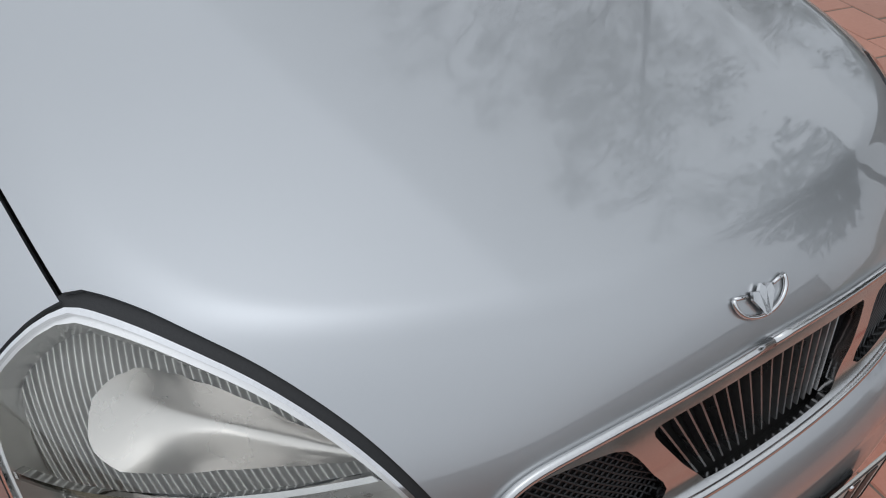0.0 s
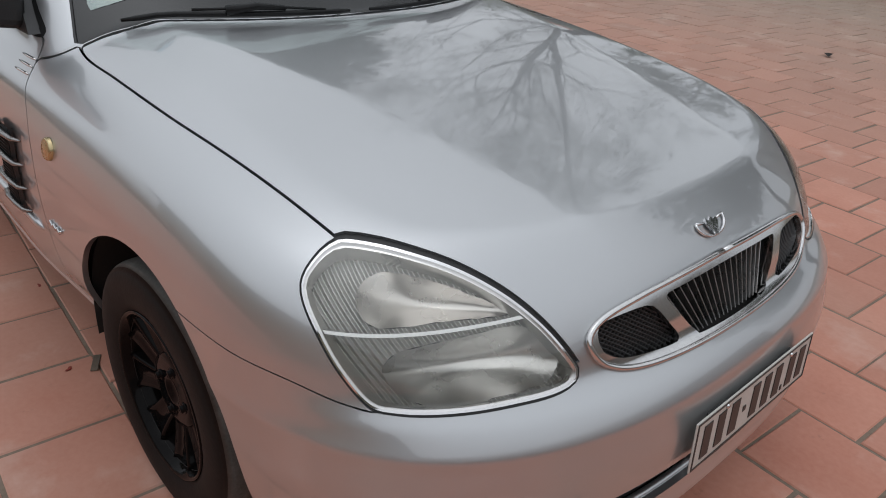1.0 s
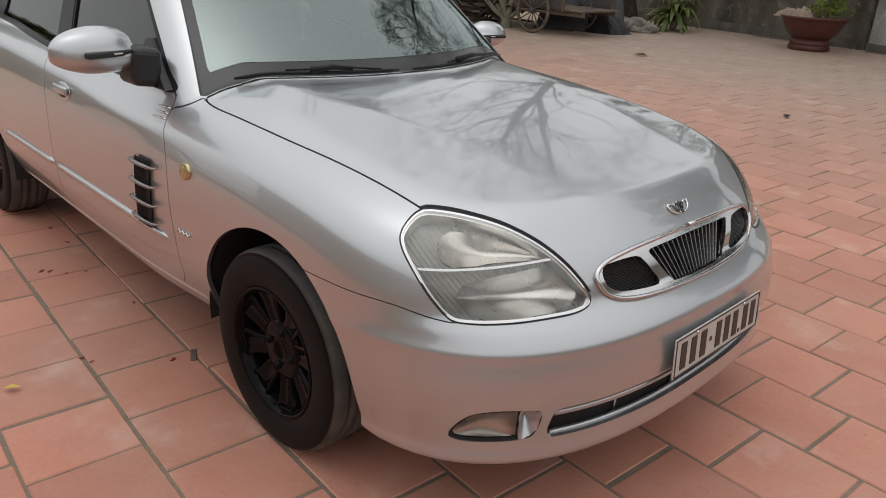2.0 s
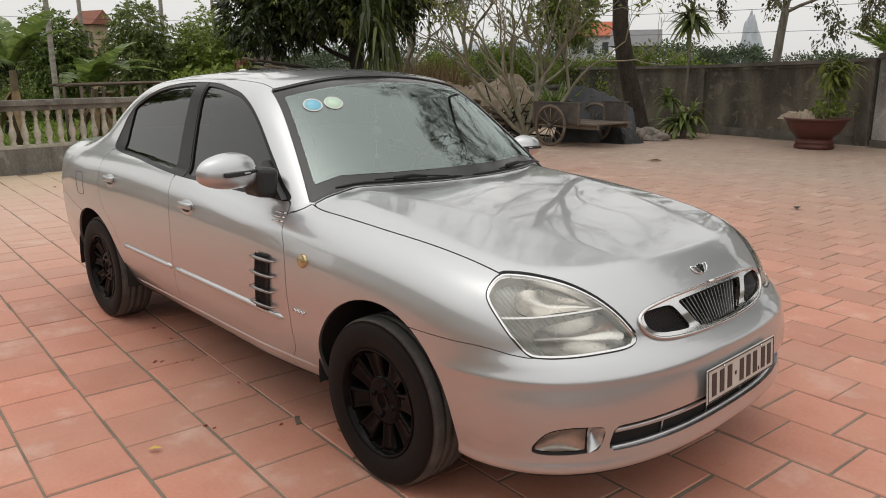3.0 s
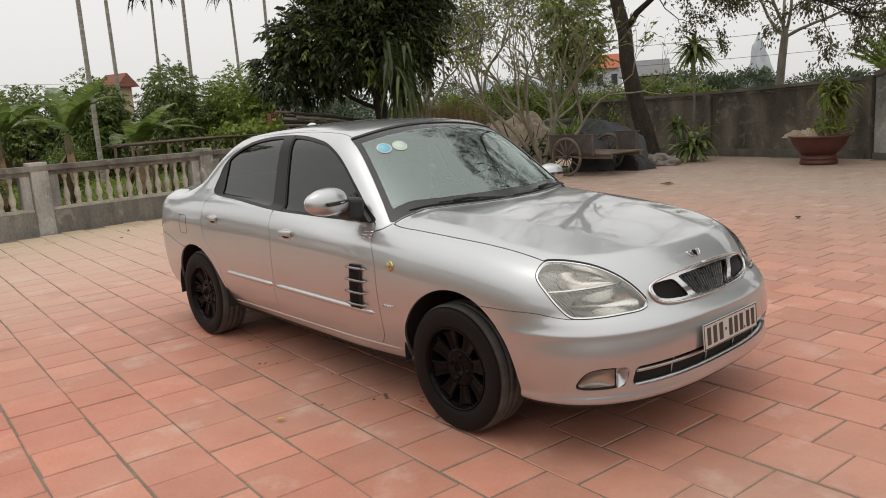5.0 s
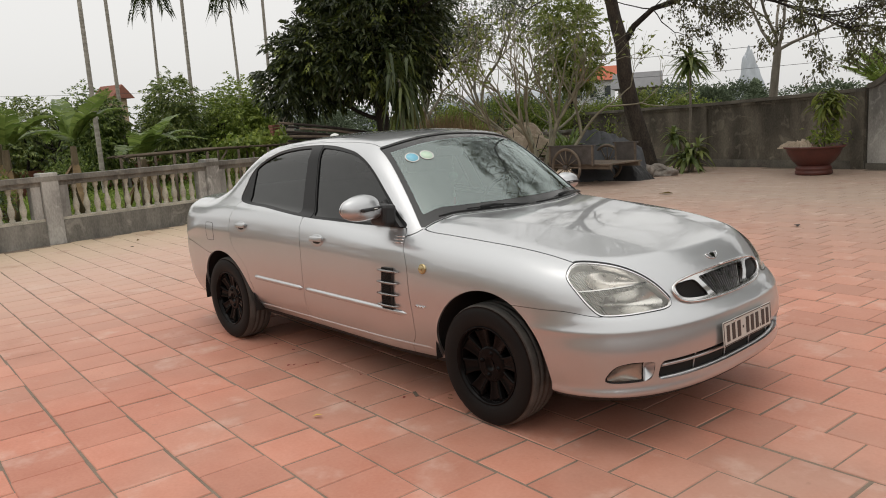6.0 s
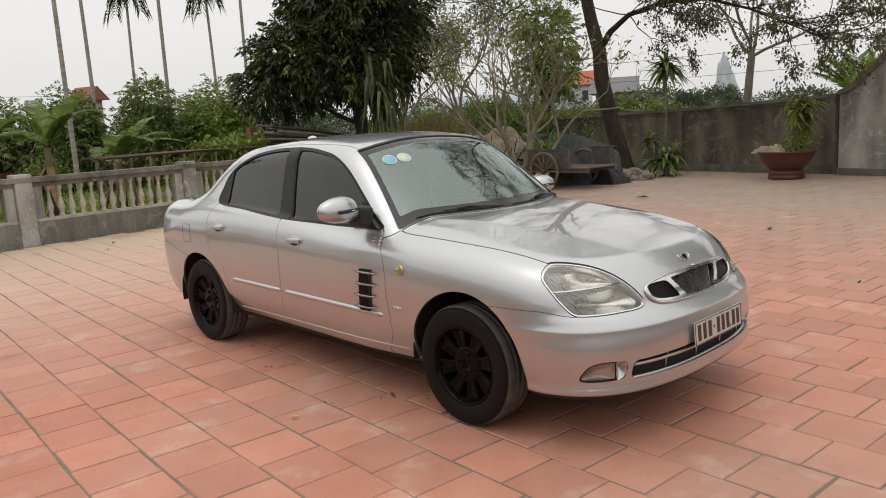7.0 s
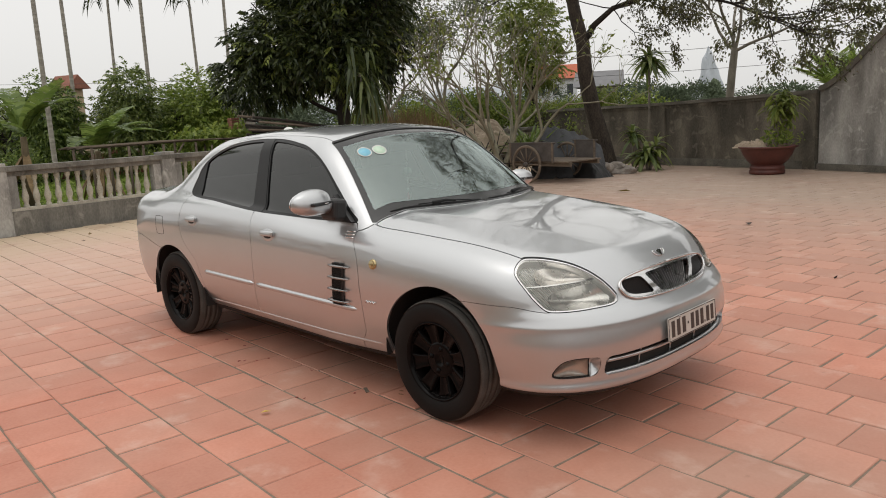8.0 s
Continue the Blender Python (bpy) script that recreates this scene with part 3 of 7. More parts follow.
def dish(name, outline, sign, back, depth, mat, parent, label="", bulb=0):
    """A hollow bowl behind the lens, its rim on an outline of the skin."""
    rim, face = [], []
    for u, z in outline:
        d = np.hypot((U[NOSE_HALF] - u) * 0.72, SZ[NOSE_HALF] - z)
        k = np.argsort(d)[:8]
        w = 1 / (d[k] + 2e-3) ** 2
        i = NOSE_HALF[k]
        n = unit_rows((SKIN_N[i] * w[:, None]).sum(0))
        rim.append((SKIN_P[i] * w[:, None]).sum(0) / w.sum() - back * n)
        face.append(n)
    rim, way = np.array(rim), unit_rows(np.mean(face, 0))
    c = rim.mean(0)
    steps = np.linspace(1, 0.04, 10)
    rings, ring = [], rim - c
    for s in steps:
        rings.append(c + ring * s - way * depth * (1 - s ** 2.4))
        for _ in range(26):
            ring = 0.5 * ring + 0.25 * (np.roll(ring, 1, 0) + np.roll(ring, -1, 0))
    v = np.concatenate(rings) * [1, sign, 1]
    m = len(rim)
    f = [(r * m + k, r * m + (k + 1) % m, (r + 1) * m + (k + 1) % m, (r + 1) * m + k) for r in range(len(steps) - 1) for k in range(m)]
    f.append(tuple((len(steps) - 1) * m + k for k in range(m)))
    bowl = linked(name, v, f, mat, parent, label)
    if bulb:
        # a capped bulb on the bowl's axis
        mid, out = (c - way * depth * 0.95) * [1, sign, 1], way * [1, sign, 1]
        tubes("bulb_cap", [([mid, mid + out * bulb * 0.75, mid + out * bulb], [bulb * 0.26, bulb * 0.26, bulb * 0.16])], FOG_BOWL, bowl, "small bright bulb cap", 14)
        tubes("bulb_collar", [([mid, mid + out * bulb * 0.2], bulb * 0.5)], FOG_BOWL, bowl, "", 16)
    return bowl


def unit_rows(v):
    return v / np.linalg.norm(v)


def ribbed(name, colour, pitch):
    """Bright moulded metal with slanting ribs."""
    m = material(name, colour, tuple(c * 1.15 for c in colour[:3]) + (1,), 18, 90, 0.30, 0.06, 0.35, 0.0)
    n, l = m.node_tree.nodes, m.node_tree.links
    geo, turn, wave, bump = n.new("ShaderNodeNewGeometry"), n.new("ShaderNodeMapping"), n.new("ShaderNodeTexWave"), n.new("ShaderNodeBump")
    turn.inputs["Rotation"].default_value = (radians(38), radians(-28), 0)
    wave.inputs["Scale"].default_value, wave.bands_direction = pitch, "Z"
    bump.inputs["Strength"].default_value, bump.inputs["Distance"].default_value = 1.0, 0.010
    l.new(geo.outputs["Position"], turn.inputs["Vector"])
    l.new(turn.outputs[0], wave.inputs["Vector"])
    l.new(wave.outputs["Fac"], bump.inputs["Height"])
    l.new(bump.outputs[0], n["Principled BSDF"].inputs["Normal"])
    return m


RIBS = ribbed("ribbed_reflector", (0.92, 0.905, 0.87, 1), 30)
for side, sign in (("right", -1), ("left", 1)):
    half = [F[side]]
    lamp = panel("headlamp", half + [F["lamp"] + 0.004, -UPPER_BOWL, -LOWER_BOWL], RIBS, car, "clear headlamp with a ribbed reflector and bright trim", -0.038, 0)
    panel("lens", half + [F["lamp"] + 0.006], LENS, lamp, "clear lamp lens", -0.002, 0)
    panel("housing_wall", half + [F["lamp"] + 0.001, -0.006 - F["lamp"]], BOWL, lamp, lift=-0.004, lip=0.036)
    panel("bright_trim", half + [F["lamp"], -0.0028 - F["lamp"]], CHROME, lamp, "bright chrome edge", 0.0015, 0.008)
    panel("rubber_seal", half + [F["lamp"] - 0.009, -0.001 - F["lamp"]], PLASTIC, lamp, "black rubber seal", -0.006, 0)
    panel("divider", half + [F["lamp"] + 0.008, DIVIDE - 0.0024, -0.0024 - DIVIDE], CHROME, lamp, "bright chrome divider", -0.004, 0.012)
    dish("upper_bowl", UPPER_OUT, sign, 0.034, 0.026, REFLECTOR, lamp, "pale indicator reflector")
    dish("lower_bowl", LOWER_OUT, sign, 0.034, 0.042, BOWL, lamp, "pale bright-finish headlamp bowl")
    # fog lamp in the bumper
    dish("fog_lamp", FOG_OUT, sign, 0.010, 0.016, FOG_BOWL, front_bumper, "clear fog lamp in the bumper")
    panel("fog_rim", half + [F["fog"] - 0.001, -0.005 - F["fog"], U * -1 - 1.385], DARK, front_bumper, "", -0.004, 0.012)
    panel("fog_lens", half + [F["fog"] + 0.003, U * -1 - 1.376], LENS, front_bumper, "clear fog lamp lens", -0.008, 0)
    panel("fog_edge", half + [F["fog"] + 0.002, U * -1 - 1.384, 1.378 - U * -1], DARK, front_bumper, "", -0.006, 0.02)
    dish("fog_surround", FOG_SIDE, sign, 0.001, 0.034, PAINT, front_bumper, "silver hollow beside the fog lamp")

# ---- grille, badge and plate ----
grille = panel("grille_frame", [F["grille"] + 0.0005, -F["vent"], -F["centre"]], FRAME, car, "chrome grille surround", 0.006, 0.02)
tubes("grille_edge", [(nose_line(*np.vstack([GRILLE, GRILLE[:1]]).T, 0.004), 0.0062)], FRAME, grille, "rounded chrome edge of the grille", 8)
panel("grille_backing", [F["grille"] + 0.006], DARK, grille, "", -0.036, 0)
for k in range(17):
    s = -1 + 2 * (k + 0.5) / 17
    t = np.linspace(0, 1, 6)
    ends = nose_line(s * (0.197 - 0.068 * t[[0, -1]]), 0.697 - 0.088 * t[[0, -1]], -0.012)
    pts = [ends[0].lerp(ends[1], float(q)) - Vector((0.006, 0, 0)) for q in t]
    bm = bmesh.new()
    rows = []
    for q in pts:
        rows.append([bm.verts.new(q + Vector(d)) for d in ((0.006, -0.0016, 0), (0.006, 0.0016, 0), (-0.016, 0.0022, 0), (-0.016, -0.0022, 0))])
    for r0, r1 in zip(rows, rows[1:]):
        for i in range(4):
            bm.faces.new((r0[i], r0[(i + 1) % 4], r1[(i + 1) % 4], r1[i]))
    bm.faces.new(rows[0])
    bm.faces.new(rows[-1][::-1])
    bmesh.ops.recalc_face_normals(bm, faces=bm.faces[:])
    part("slat", bm, SLAT, grille)
for sign in (-1, 1):
    lines = []
    for way in (1, -1):
        for c in np.arange(-0.4, 0.5, 0.0082):
            y = np.arange(0.17, 0.40, 0.01)
            z = 0.655 + way * 0.62 * (y - 0.28) + c
            keep = (np.abs(z - 0.655) < 0.055) & (outline_distance(VENT, y, z) < 0.003)
            if keep.sum() > 1:
                lines.append((nose_line(sign * y[keep], z[keep], -0.008 + 0.001 * way), 0.0016))
    tubes("wire_mesh", lines, PLASTIC, grille, "black woven wire mesh", 4)

q, n = nose_point(0, 0.757, 0.003)
badge_at = standing(q, n)
ring = [(0.048 * math.sin(c), -0.028 * math.cos(c) * 1.0 + 0.010, 0) for c in np.linspace(-1.75, 1.75, 22)]
badge = tubes("badge", [(ring, 0.0032), ([(-0.047, 0.0155, 0), (-0.025, 0.011, 0)], 0.0026), ([(0.047, 0.0155, 0), (0.025, 0.011, 0)], 0.0026)], CHROME, car, "small chrome fan-shaped badge", 6)
badge.matrix_local = badge_at
for c in (-0.5, 0.0, 0.5):
    bm = bmesh.new()
    tip, wide = 0.019, 0.007
    base = [(-0.004, -0.017), (0.004, -0.017), (wide, 0.012), (0, tip), (-wide, 0.012)]
    low = [bm.verts.new((x * math.cos(c) + (y + 0.017) * math.sin(c), (y + 0.017) * math.cos(c) - x * math.sin(c) - 0.017, 0)) for x, y in base]
    face = bm.faces.new(low)
    up = bmesh.ops.extrude_face_region(bm, geom=[face])
    bmesh.ops.translate(bm, vec=(0, 0, 0.004), verts=[v for v in up["geom"] if isinstance(v, bmesh.types.BMVert)])
    bmesh.ops.recalc_face_normals(bm, faces=bm.faces[:])
    part("badge_blade", bm, CHROME, badge)

plate_at = pose(2.168, 0, 0.454, 90 - 4, 0, 90)
plate = part("number_plate", slab((0.47, 0.11, 0.004), bevel=0.006), PLATE, car, "off-white number plate with dark bars")
plate.matrix_local = plate_at
bm = bmesh.new()
for size, at in (((0.462, 0.0035, 0.002), (0, 0.0505, 0.0025)), ((0.462, 0.0035, 0.002), (0, -0.0505, 0.0025)), ((0.0035, 0.104, 0.002), (0.2295, 0, 0.0025)), ((0.0035, 0.104, 0.002), (-0.2295, 0, 0.0025))):
    slab(size, at, 0, bm=bm)
part("plate_border", bm, INK, plate)
for x, w in ((-0.192, 0.036), (-0.142, 0.036), (-0.090, 0.038), (-0.050, 0.014), (-0.008, 0.036), (0.040, 0.036), (0.088, 0.036), (0.116, 0.010), (0.148, 0.036), (0.194, 0.034)):
    tall = 0.012 if w < 0.02 else 0.074
    part("plate_bar", slab((w * 0.8, tall, 0.002), (x, 0 if w != 0.010 else -0.03, 0.0028), 0.0008), INK, plate)
for x in (-0.13, 0.13):
    v, f = lathe_data([(0.0, 0.005), (0.004, 0.0045), (0.005, 0.002), (0.005, 0.0)], 12)
    b = linked("plate_screw", v, f, CHROME, plate)
    b.matrix_local = pose(x, 0.045, 0.002)
part("plate_bracket", slab((0.03, 0.34, 0.08), (2.142, 0, 0.452), 0.006), PLASTIC, plate).matrix_local = plate_at.inverted()

# lower air intake: dark backing, two bars and small stays
panel("intake_backing", [F["intake"] + 0.001], DARK, front_bumper, "", -0.05, 0)
for z, r in ((0.376, 0.0085), (0.320, 0.0085)):
    tubes("intake_bar", [(nose_line(np.linspace(-0.555, 0.555, 41), z, -0.022), r)], PAINT, front_bumper, "silver bar across the lower intake", 10)
for y in (-0.36, -0.12, 0.12, 0.36):
    tubes("intake_stay", [(nose_line(y, [0.322, 0.35, 0.37, 0.395, 0.412], -0.030), 0.0035)], PAINT, front_bumper)

# flat black slabs added under the floor to block light and deepen the shadow
for size, at in (((1.80, 1.0, 0.06), (0.0, 0, 0.16)), ((0.9, 0.95, 0.05), (-1.4, 0, 0.19)), ((0.85, 0.95, 0.06), (1.32, 0, 0.175))):
    part("undertray", slab(size, at, 0.01), DARK, car, "black slab added to deepen the shadow under the car")

# ---- wheels ----
tyre_profile = [(0.176, 0.070), (0.186, 0.084), (0.197, 0.090), (0.205, 0.094), (0.235, 0.0985), (0.262, 0.0975), (0.277, 0.093), (0.287, 0.086)]
tread_profile = [(0.287, 0.086), (0.2925, 0.077), (0.2955, 0.068), (0.2965, 0.050), (0.2968, 0.040), (0.2925, 0.039), (0.2925, 0.034), (0.297, 0.033), (0.2972, 0.008), (0.2928, 0.007), (0.2928, 0.0)]
def spoke_mesh():
    bm = bmesh.new()
    rows = []
    for r, w, y, d in ((0.040, 0.026, 0.052, 0.030), (0.075, 0.028, 0.056, 0.028), (0.105, 0.030, 0.061, 0.028), (0.135, 0.035, 0.066, 0.028), (0.160, 0.041, 0.071, 0.028), (0.178, 0.050, 0.075, 0.026)):
        rows.append([bm.verts.new((r, v, u + 0.10 * (r - 0.04))) for v, u in ((y - d, -w), (y - 0.003, -w), (y + 0.002, -w * 0.82), (y - 0.005, -w * 0.55), (y - 0.005, w * 0.55), (y + 0.002, w * 0.82), (y - 0.003, w), (y - d, w))])
    for a, b in zip(rows, rows[1:]):
        for i in range(7):
            bm.faces.new((a[i], b[i], b[i + 1], a[i + 1]))
    bm.faces.new(rows[0])
    bm.faces.new(rows[-1][::-1])
    bmesh.ops.recalc_face_normals(bm, faces=bm.faces[:])
    me = bpy.data.meshes.new("spoke")
    bm.to_mesh(me)
    bm.free()
    me.materials.append(RIM)
    me.polygons.foreach_set("use_smooth", [True] * len(me.polygons))
    return me


# near-black disc colour holds the darkness of the gaps behind the spokes
DISC_BLACK = material("sooty_black_iron", (0.002, 0.002, 0.002, 1), (0.004, 0.004, 0.004, 1), 12, 90, 0.95, 0.03, 0, 0.1, IOR=1.1)
spoke = spoke_mesh()
for front in (1.279, -1.284):
    for sign in (-1, 1):
        v, f = lathe_data([(0.193, 0.088), (0.1925, 0.092), (0.188, 0.093), (0.183, 0.088), (0.178, 0.074), (0.172, 0.058), (0.168, 0.030), (0.165, -0.06), (0.150, -0.085)], 56, "y")
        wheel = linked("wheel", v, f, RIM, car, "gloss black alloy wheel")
        wheel.matrix_local = pose(front, sign * 0.735, 0.297, 0, 17 if front > 0 else 40, 0 if sign > 0 else 180)
        both = tyre_profile + tread_profile
        prof = both + [(r, -h) for r, h in both[::-1]]
        v, f = lathe_data(prof, 72, "y")
        n = len(prof) - 1
        a, b = len(tyre_profile), len(prof) - len(tyre_profile) - 1
        linked("tyre", v, f, [RUBBER, TREAD], wheel, "black tyre with a dusty worn tread", slots=[1 if a <= i % n < b else 0 for i in range(len(f))])
        v, f = lathe_data([(0.0005, 0.050), (0.024, 0.051), (0.030, 0.058), (0.036, 0.059), (0.041, 0.057), (0.070, 0.060), (0.084, 0.058), (0.092, 0.050), (0.094, 0.028)], 40, "y")
        linked("hub", v, f, RIM, wheel)
        for k in range(8):
            s = new("spoke", spoke)
            s.parent = wheel
            s.matrix_local = pose(0, 0, 0, 0, 45 * k, 0)
        for k in range(4):
            v, f = lathe_data([(0.0005, 0.069), (0.006, 0.069), (0.0085, 0.067), (0.0085, 0.0605), (0.0125, 0.0615), (0.013, 0.058)], 12, "y")
            b = linked("wheel_bolt", v, f, RIM, wheel)
            b.matrix_local = pose(0.056 * math.cos(k * 1.5708 + 0.5), 0, 0.056 * math.sin(k * 1.5708 + 0.5))
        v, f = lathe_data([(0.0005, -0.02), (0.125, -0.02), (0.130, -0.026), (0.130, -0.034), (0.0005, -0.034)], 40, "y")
        linked("brake_disc", v, f, DISC_BLACK, wheel)
        part("brake_caliper", slab((0.055, 0.06, 0.11), (0, 0, 0), 0.012), RED, wheel, "red brake caliper").matrix_local = wheel.matrix_local.inverted() @ pose(front + 0.13, sign * 0.735, 0.292)
    # inner wheel arches
    for sign in (-1, 1):
        r, cx, cz = (0.372, 1.31, 0.30) if front > 0 else (0.362, -1.29, 0.29)
        v, f = lathe_data([(r + 0.012, 0.818), (r + 0.02, 0.77), (r + 0.02, 0.50), (r - 0.02, 0.46), (0.02, 0.45)], 30, "y", -0.10, math.pi + 0.20)
        linked("wheel_arch_liner", [(x + cx, y * sign, z + cz) for x, y, z in v], f, DARK, car, "black wheel arch liner")
for sign in (-1, 1):
    bm = slab((0.012, 0.13, 0.16), (-1.628, sign * 0.735, 0.315), 0.005, (0, -8, 0))
    part("mudflap", bm, PLASTIC, car, "black rubber mudflap")

# ---- doors: handles, strips, vents, mirrors ----
doors = [o for o in car.children if o.name.startswith(("front_door", "rear_door"))]
for sign in (-1, 1):
    for x, z, kind in ((-0.045, 0.812, "front_door"), (-0.955, 0.842, "rear_door")):
        owner = [o for o in doors if o.name.startswith(kind)][0 if sign < 0 else 1]
        q, n = side_point(x, z, sign, 0.0)
        m = standing(q, n)
        bm = bmesh.new()
        tmp = bmesh.new()
        bmesh.ops.create_uvsphere(tmp, u_segments=24, v_segments=12, radius=1, matrix=Matrix.Diagonal((0.066, 0.036, 0.004, 1)))
        part("handle_cup", merge(bm, tmp), PAINT, owner, "silver recessed handle cup", True).matrix_local = m
        # thin dark lens on the cup stands for the shaded hollow
        tmp = bmesh.new()
        bmesh.ops.create_uvsphere(tmp, u_segments=24, v_segments=12, radius=1, matrix=Matrix.Translation((0, -0.010, 0.0022)) @ Matrix.Diagonal((0.040, 0.012, 0.0025, 1)))
        part("handle_hollow", tmp, TRIM_GREY, owner, "", True).matrix_local = m
        bm = slab((0.124, 0.030, 0.014), (0, 0.007, 0.011), 0.0065, segments=3)
        part("handle", bm, PAINT, owner, "silver pull handle", True).matrix_local = m
    for kind, x0, x1 in (("front_door", -0.222, 0.745), ("rear_door", -0.845, -0.248)):
        owner = [o for o in doors if o.name.startswith(kind)][0 if sign < 0 else 1]
        pts = side_line(np.linspace(x0, x1, 25), 0.497 - 0.018 * (np.linspace(x0, x1, 25) + 0.25), sign, -0.004)
        rad = [0.006] + [0.0155] * 23 + [0.005]
        tubes("rub_strip", [(pts, rad)], PAINT, owner, "raised silver rub strip", 10)
    pts = side_line(np.linspace(-0.93, 0.90, 40), 0.302, sign, -0.007)
    tubes("sill_strip", [(pts, [0.004] + [0.012] * 38 + [0.004])], PAINT, car, "raised silver sill edge", 8)
    # decorative side vent: mesh panel with four bright bars
    owner = [o for o in doors if o.name.startswith("front_door")][0 if sign < 0 else 1]
    rows = []
    for t in np.linspace(0, 1, 9):
        z = 0.715 - 0.225 * t
        xc = 0.620 - 0.018 * t
        rows.append(side_line(xc + np.array([-0.046, -0.040, 0.040, 0.046]), z, sign, [0.004, 0.012, 0.012, 0.004]))
    verts = [v for r in rows for v in r]
    faces = [(4 * i + k, 4 * i + k + 1, 4 * i + k + 5, 4 * i + k + 4) for i in range(8) for k in range(3)]
    side_vent = linked("side_vent", verts, faces, PLASTIC, owner, "black mesh side vent with dark chrome bars", smooth=False)
    lines = []
    for k in range(11):
        x = -0.038 + 0.0076 * k
        lines.append((side_line(0.620 - 0.018 * np.linspace(0, 1, 8) + x, 0.713 - 0.222 * np.linspace(0, 1, 8), sign, 0.014), 0.0012))
    for k in range(24):
        t = (k + 0.5) / 24
        lines.append((side_line(0.620 - 0.018 * t + np.array([-0.04, 0, 0.04]), 0.713 - 0.222 * t, sign, 0.014), 0.0012))
    tubes("vent_mesh", lines, TRIM_GREY, side_vent, "dark wire mesh", 4)
    for k in range(4):
        z = 0.698 - 0.062 * k
        xc = 0.617 - 0.006 * k
        pts = side_line(xc + np.array([-0.078, -0.066, -0.03, 0.03, 0.075, 0.098]), z, sign, [0.004, 0.016, 0.021, 0.021, 0.018, 0.005])
        tubes("vent_bar", [(pts, [0.003, 0.006, 0.007, 0.007, 0.006, 0.002])], SLAT, side_vent, "slim dark chrome bar", 8)
    for k in range(3):
        pts = side_line(np.linspace(0.628, 0.700, 5) + 0.004 * k, 0.874 - 0.014 * k, sign, 0.002)
        tubes("door_slit", [(pts, [0.002, 0.0035, 0.0035, 0.0035, 0.002])], CHROME, owner, "thin chrome slit", 6)
    # round brass badge and a small script badge on the fender
    fender = [o for o in car.children if o.name.startswith("fender")][0 if sign < 0 else 1]
    q, n = side_point(0.888, 0.732, sign, 0.0)
    v, f = lathe_data([(0.0005, 0.010), (0.014, 0.010), (0.019, 0.008), (0.022, 0.009), (0.025, 0.006), (0.026, 0.0)], 28)
    linked("round_badge", v, f, GOLD, fender, "round brass badge").matrix_local = standing(q, n)
    pts = side_line(0.825 + 0.011 * np.arange(8), 0.535 + np.where(np.arange(8) % 2, 0.006, -0.004), sign, 0.003)
    tubes("script_badge", [(pts, 0.0035)], CHROME, fender, "small chrome script badge", 6)
    # door mirror: a rounded shell on an arm, with a dark slot
    bm = bmesh.new()
    bmesh.ops.create_uvsphere(bm, u_segments=40, v_segments=24, radius=1)
    for q in bm.verts:
        x, y, z = q.co
        y *= sign
        out = 0.5 + 0.5 * y
        if z > 0:
            q.co = (x * (0.085 if x > 0 else 0.042) * (1 - 0.2 * out), sign * (y * 0.118 + 0.006), z ** 0.72 * 0.082 * (1.04 - 0.16 * out))
        else:
            # the lower half is a wedge that runs on inwards as the arm
            deep = 0.060 - 0.022 * max(0, y) ** 2
            full = 1.0 if y > 0 else math.sqrt(max(0, 1 - y ** 6) / (max(0, 1 - y * y) + 1e-4))
            q.co = (x * full * (0.092 if x > 0 else 0.042) * (1 - 0.2 * out), sign * (y * 0.124 if y > 0 else y * 0.150), -min(1, abs(z) * full) ** 0.6 * deep)
    mirror = part("mirror", bm, PAINT, owner, "silver door mirror shell", True)
    mirror.matrix_local = pose(0.52 if sign < 0 else 0.48, sign * (0.925 if sign < 0 else 0.855), 1.026 if sign < 0 else 1.0, 0, 0, sign * -10) @ (Matrix.Diagonal((1, 1.12, 1, 1)) if sign < 0 else Matrix.Diagonal((0.9, 0.82, 0.82, 1)))
    bm = bmesh.new()
    bmesh.ops.create_uvsphere(bm, u_segments=24, v_segments=12, radius=1, matrix=Matrix.Diagonal((0.006, 0.100, 0.060, 1)))
    part("mirror_glass", bm, CHROME, mirror, "", True).matrix_local = pose(-0.043, 0, 0.004)
    bm = slab((0.026, 0.150, 0.018), (0.0765, sign * -0.010, 0.005), 0.005, (0, 0, sign * -6))
    part("mirror_slot", bm, PLASTIC, mirror, "black slot with pale bars")
    for y in (0.016, -0.022):
        part("mirror_bar", slab((0.002, 0.026, 0.004), (0.0905, sign * y, 0.006), 0.0005, (0, 0, sign * -6)), WHITE, mirror)
    bm = bmesh.new()
    w = sign
    tri = [(0.66, 0.775 * w, 0.922), (0.425, 0.782 * w, 0.922), (0.47, 0.735 * w, 1.055)]
    inner = [bm.verts.new((x, y - 0.03 * w, z)) for x, y, z in tri]
    outer = [bm.verts.new((x, y + 0.004 * w, z)) for x, y, z in tri]
    bm.faces.new(inner)
    bm.faces.new(outer[::-1])
    for i in range(3):
        bm.faces.new((inner[i], inner[(i + 1) % 3], outer[(i + 1) % 3], outer[i]))
    bmesh.ops.recalc_face_normals(bm, faces=bm.faces[:])
    if sign < 0:
        slab((0.125, 0.090, 0.118), (0.553, 0.802 * w, 0.986), 0.022, (8 * w, 0, 0), 3, bm)
    else:
        slab((0.075, 0.080, 0.075), (0.52, 0.785 * w, 0.965), 0.018, (8 * w, 0, 0), 3, bm)
    part("mirror_foot", bm, PLASTIC, owner, "black plastic mirror foot")

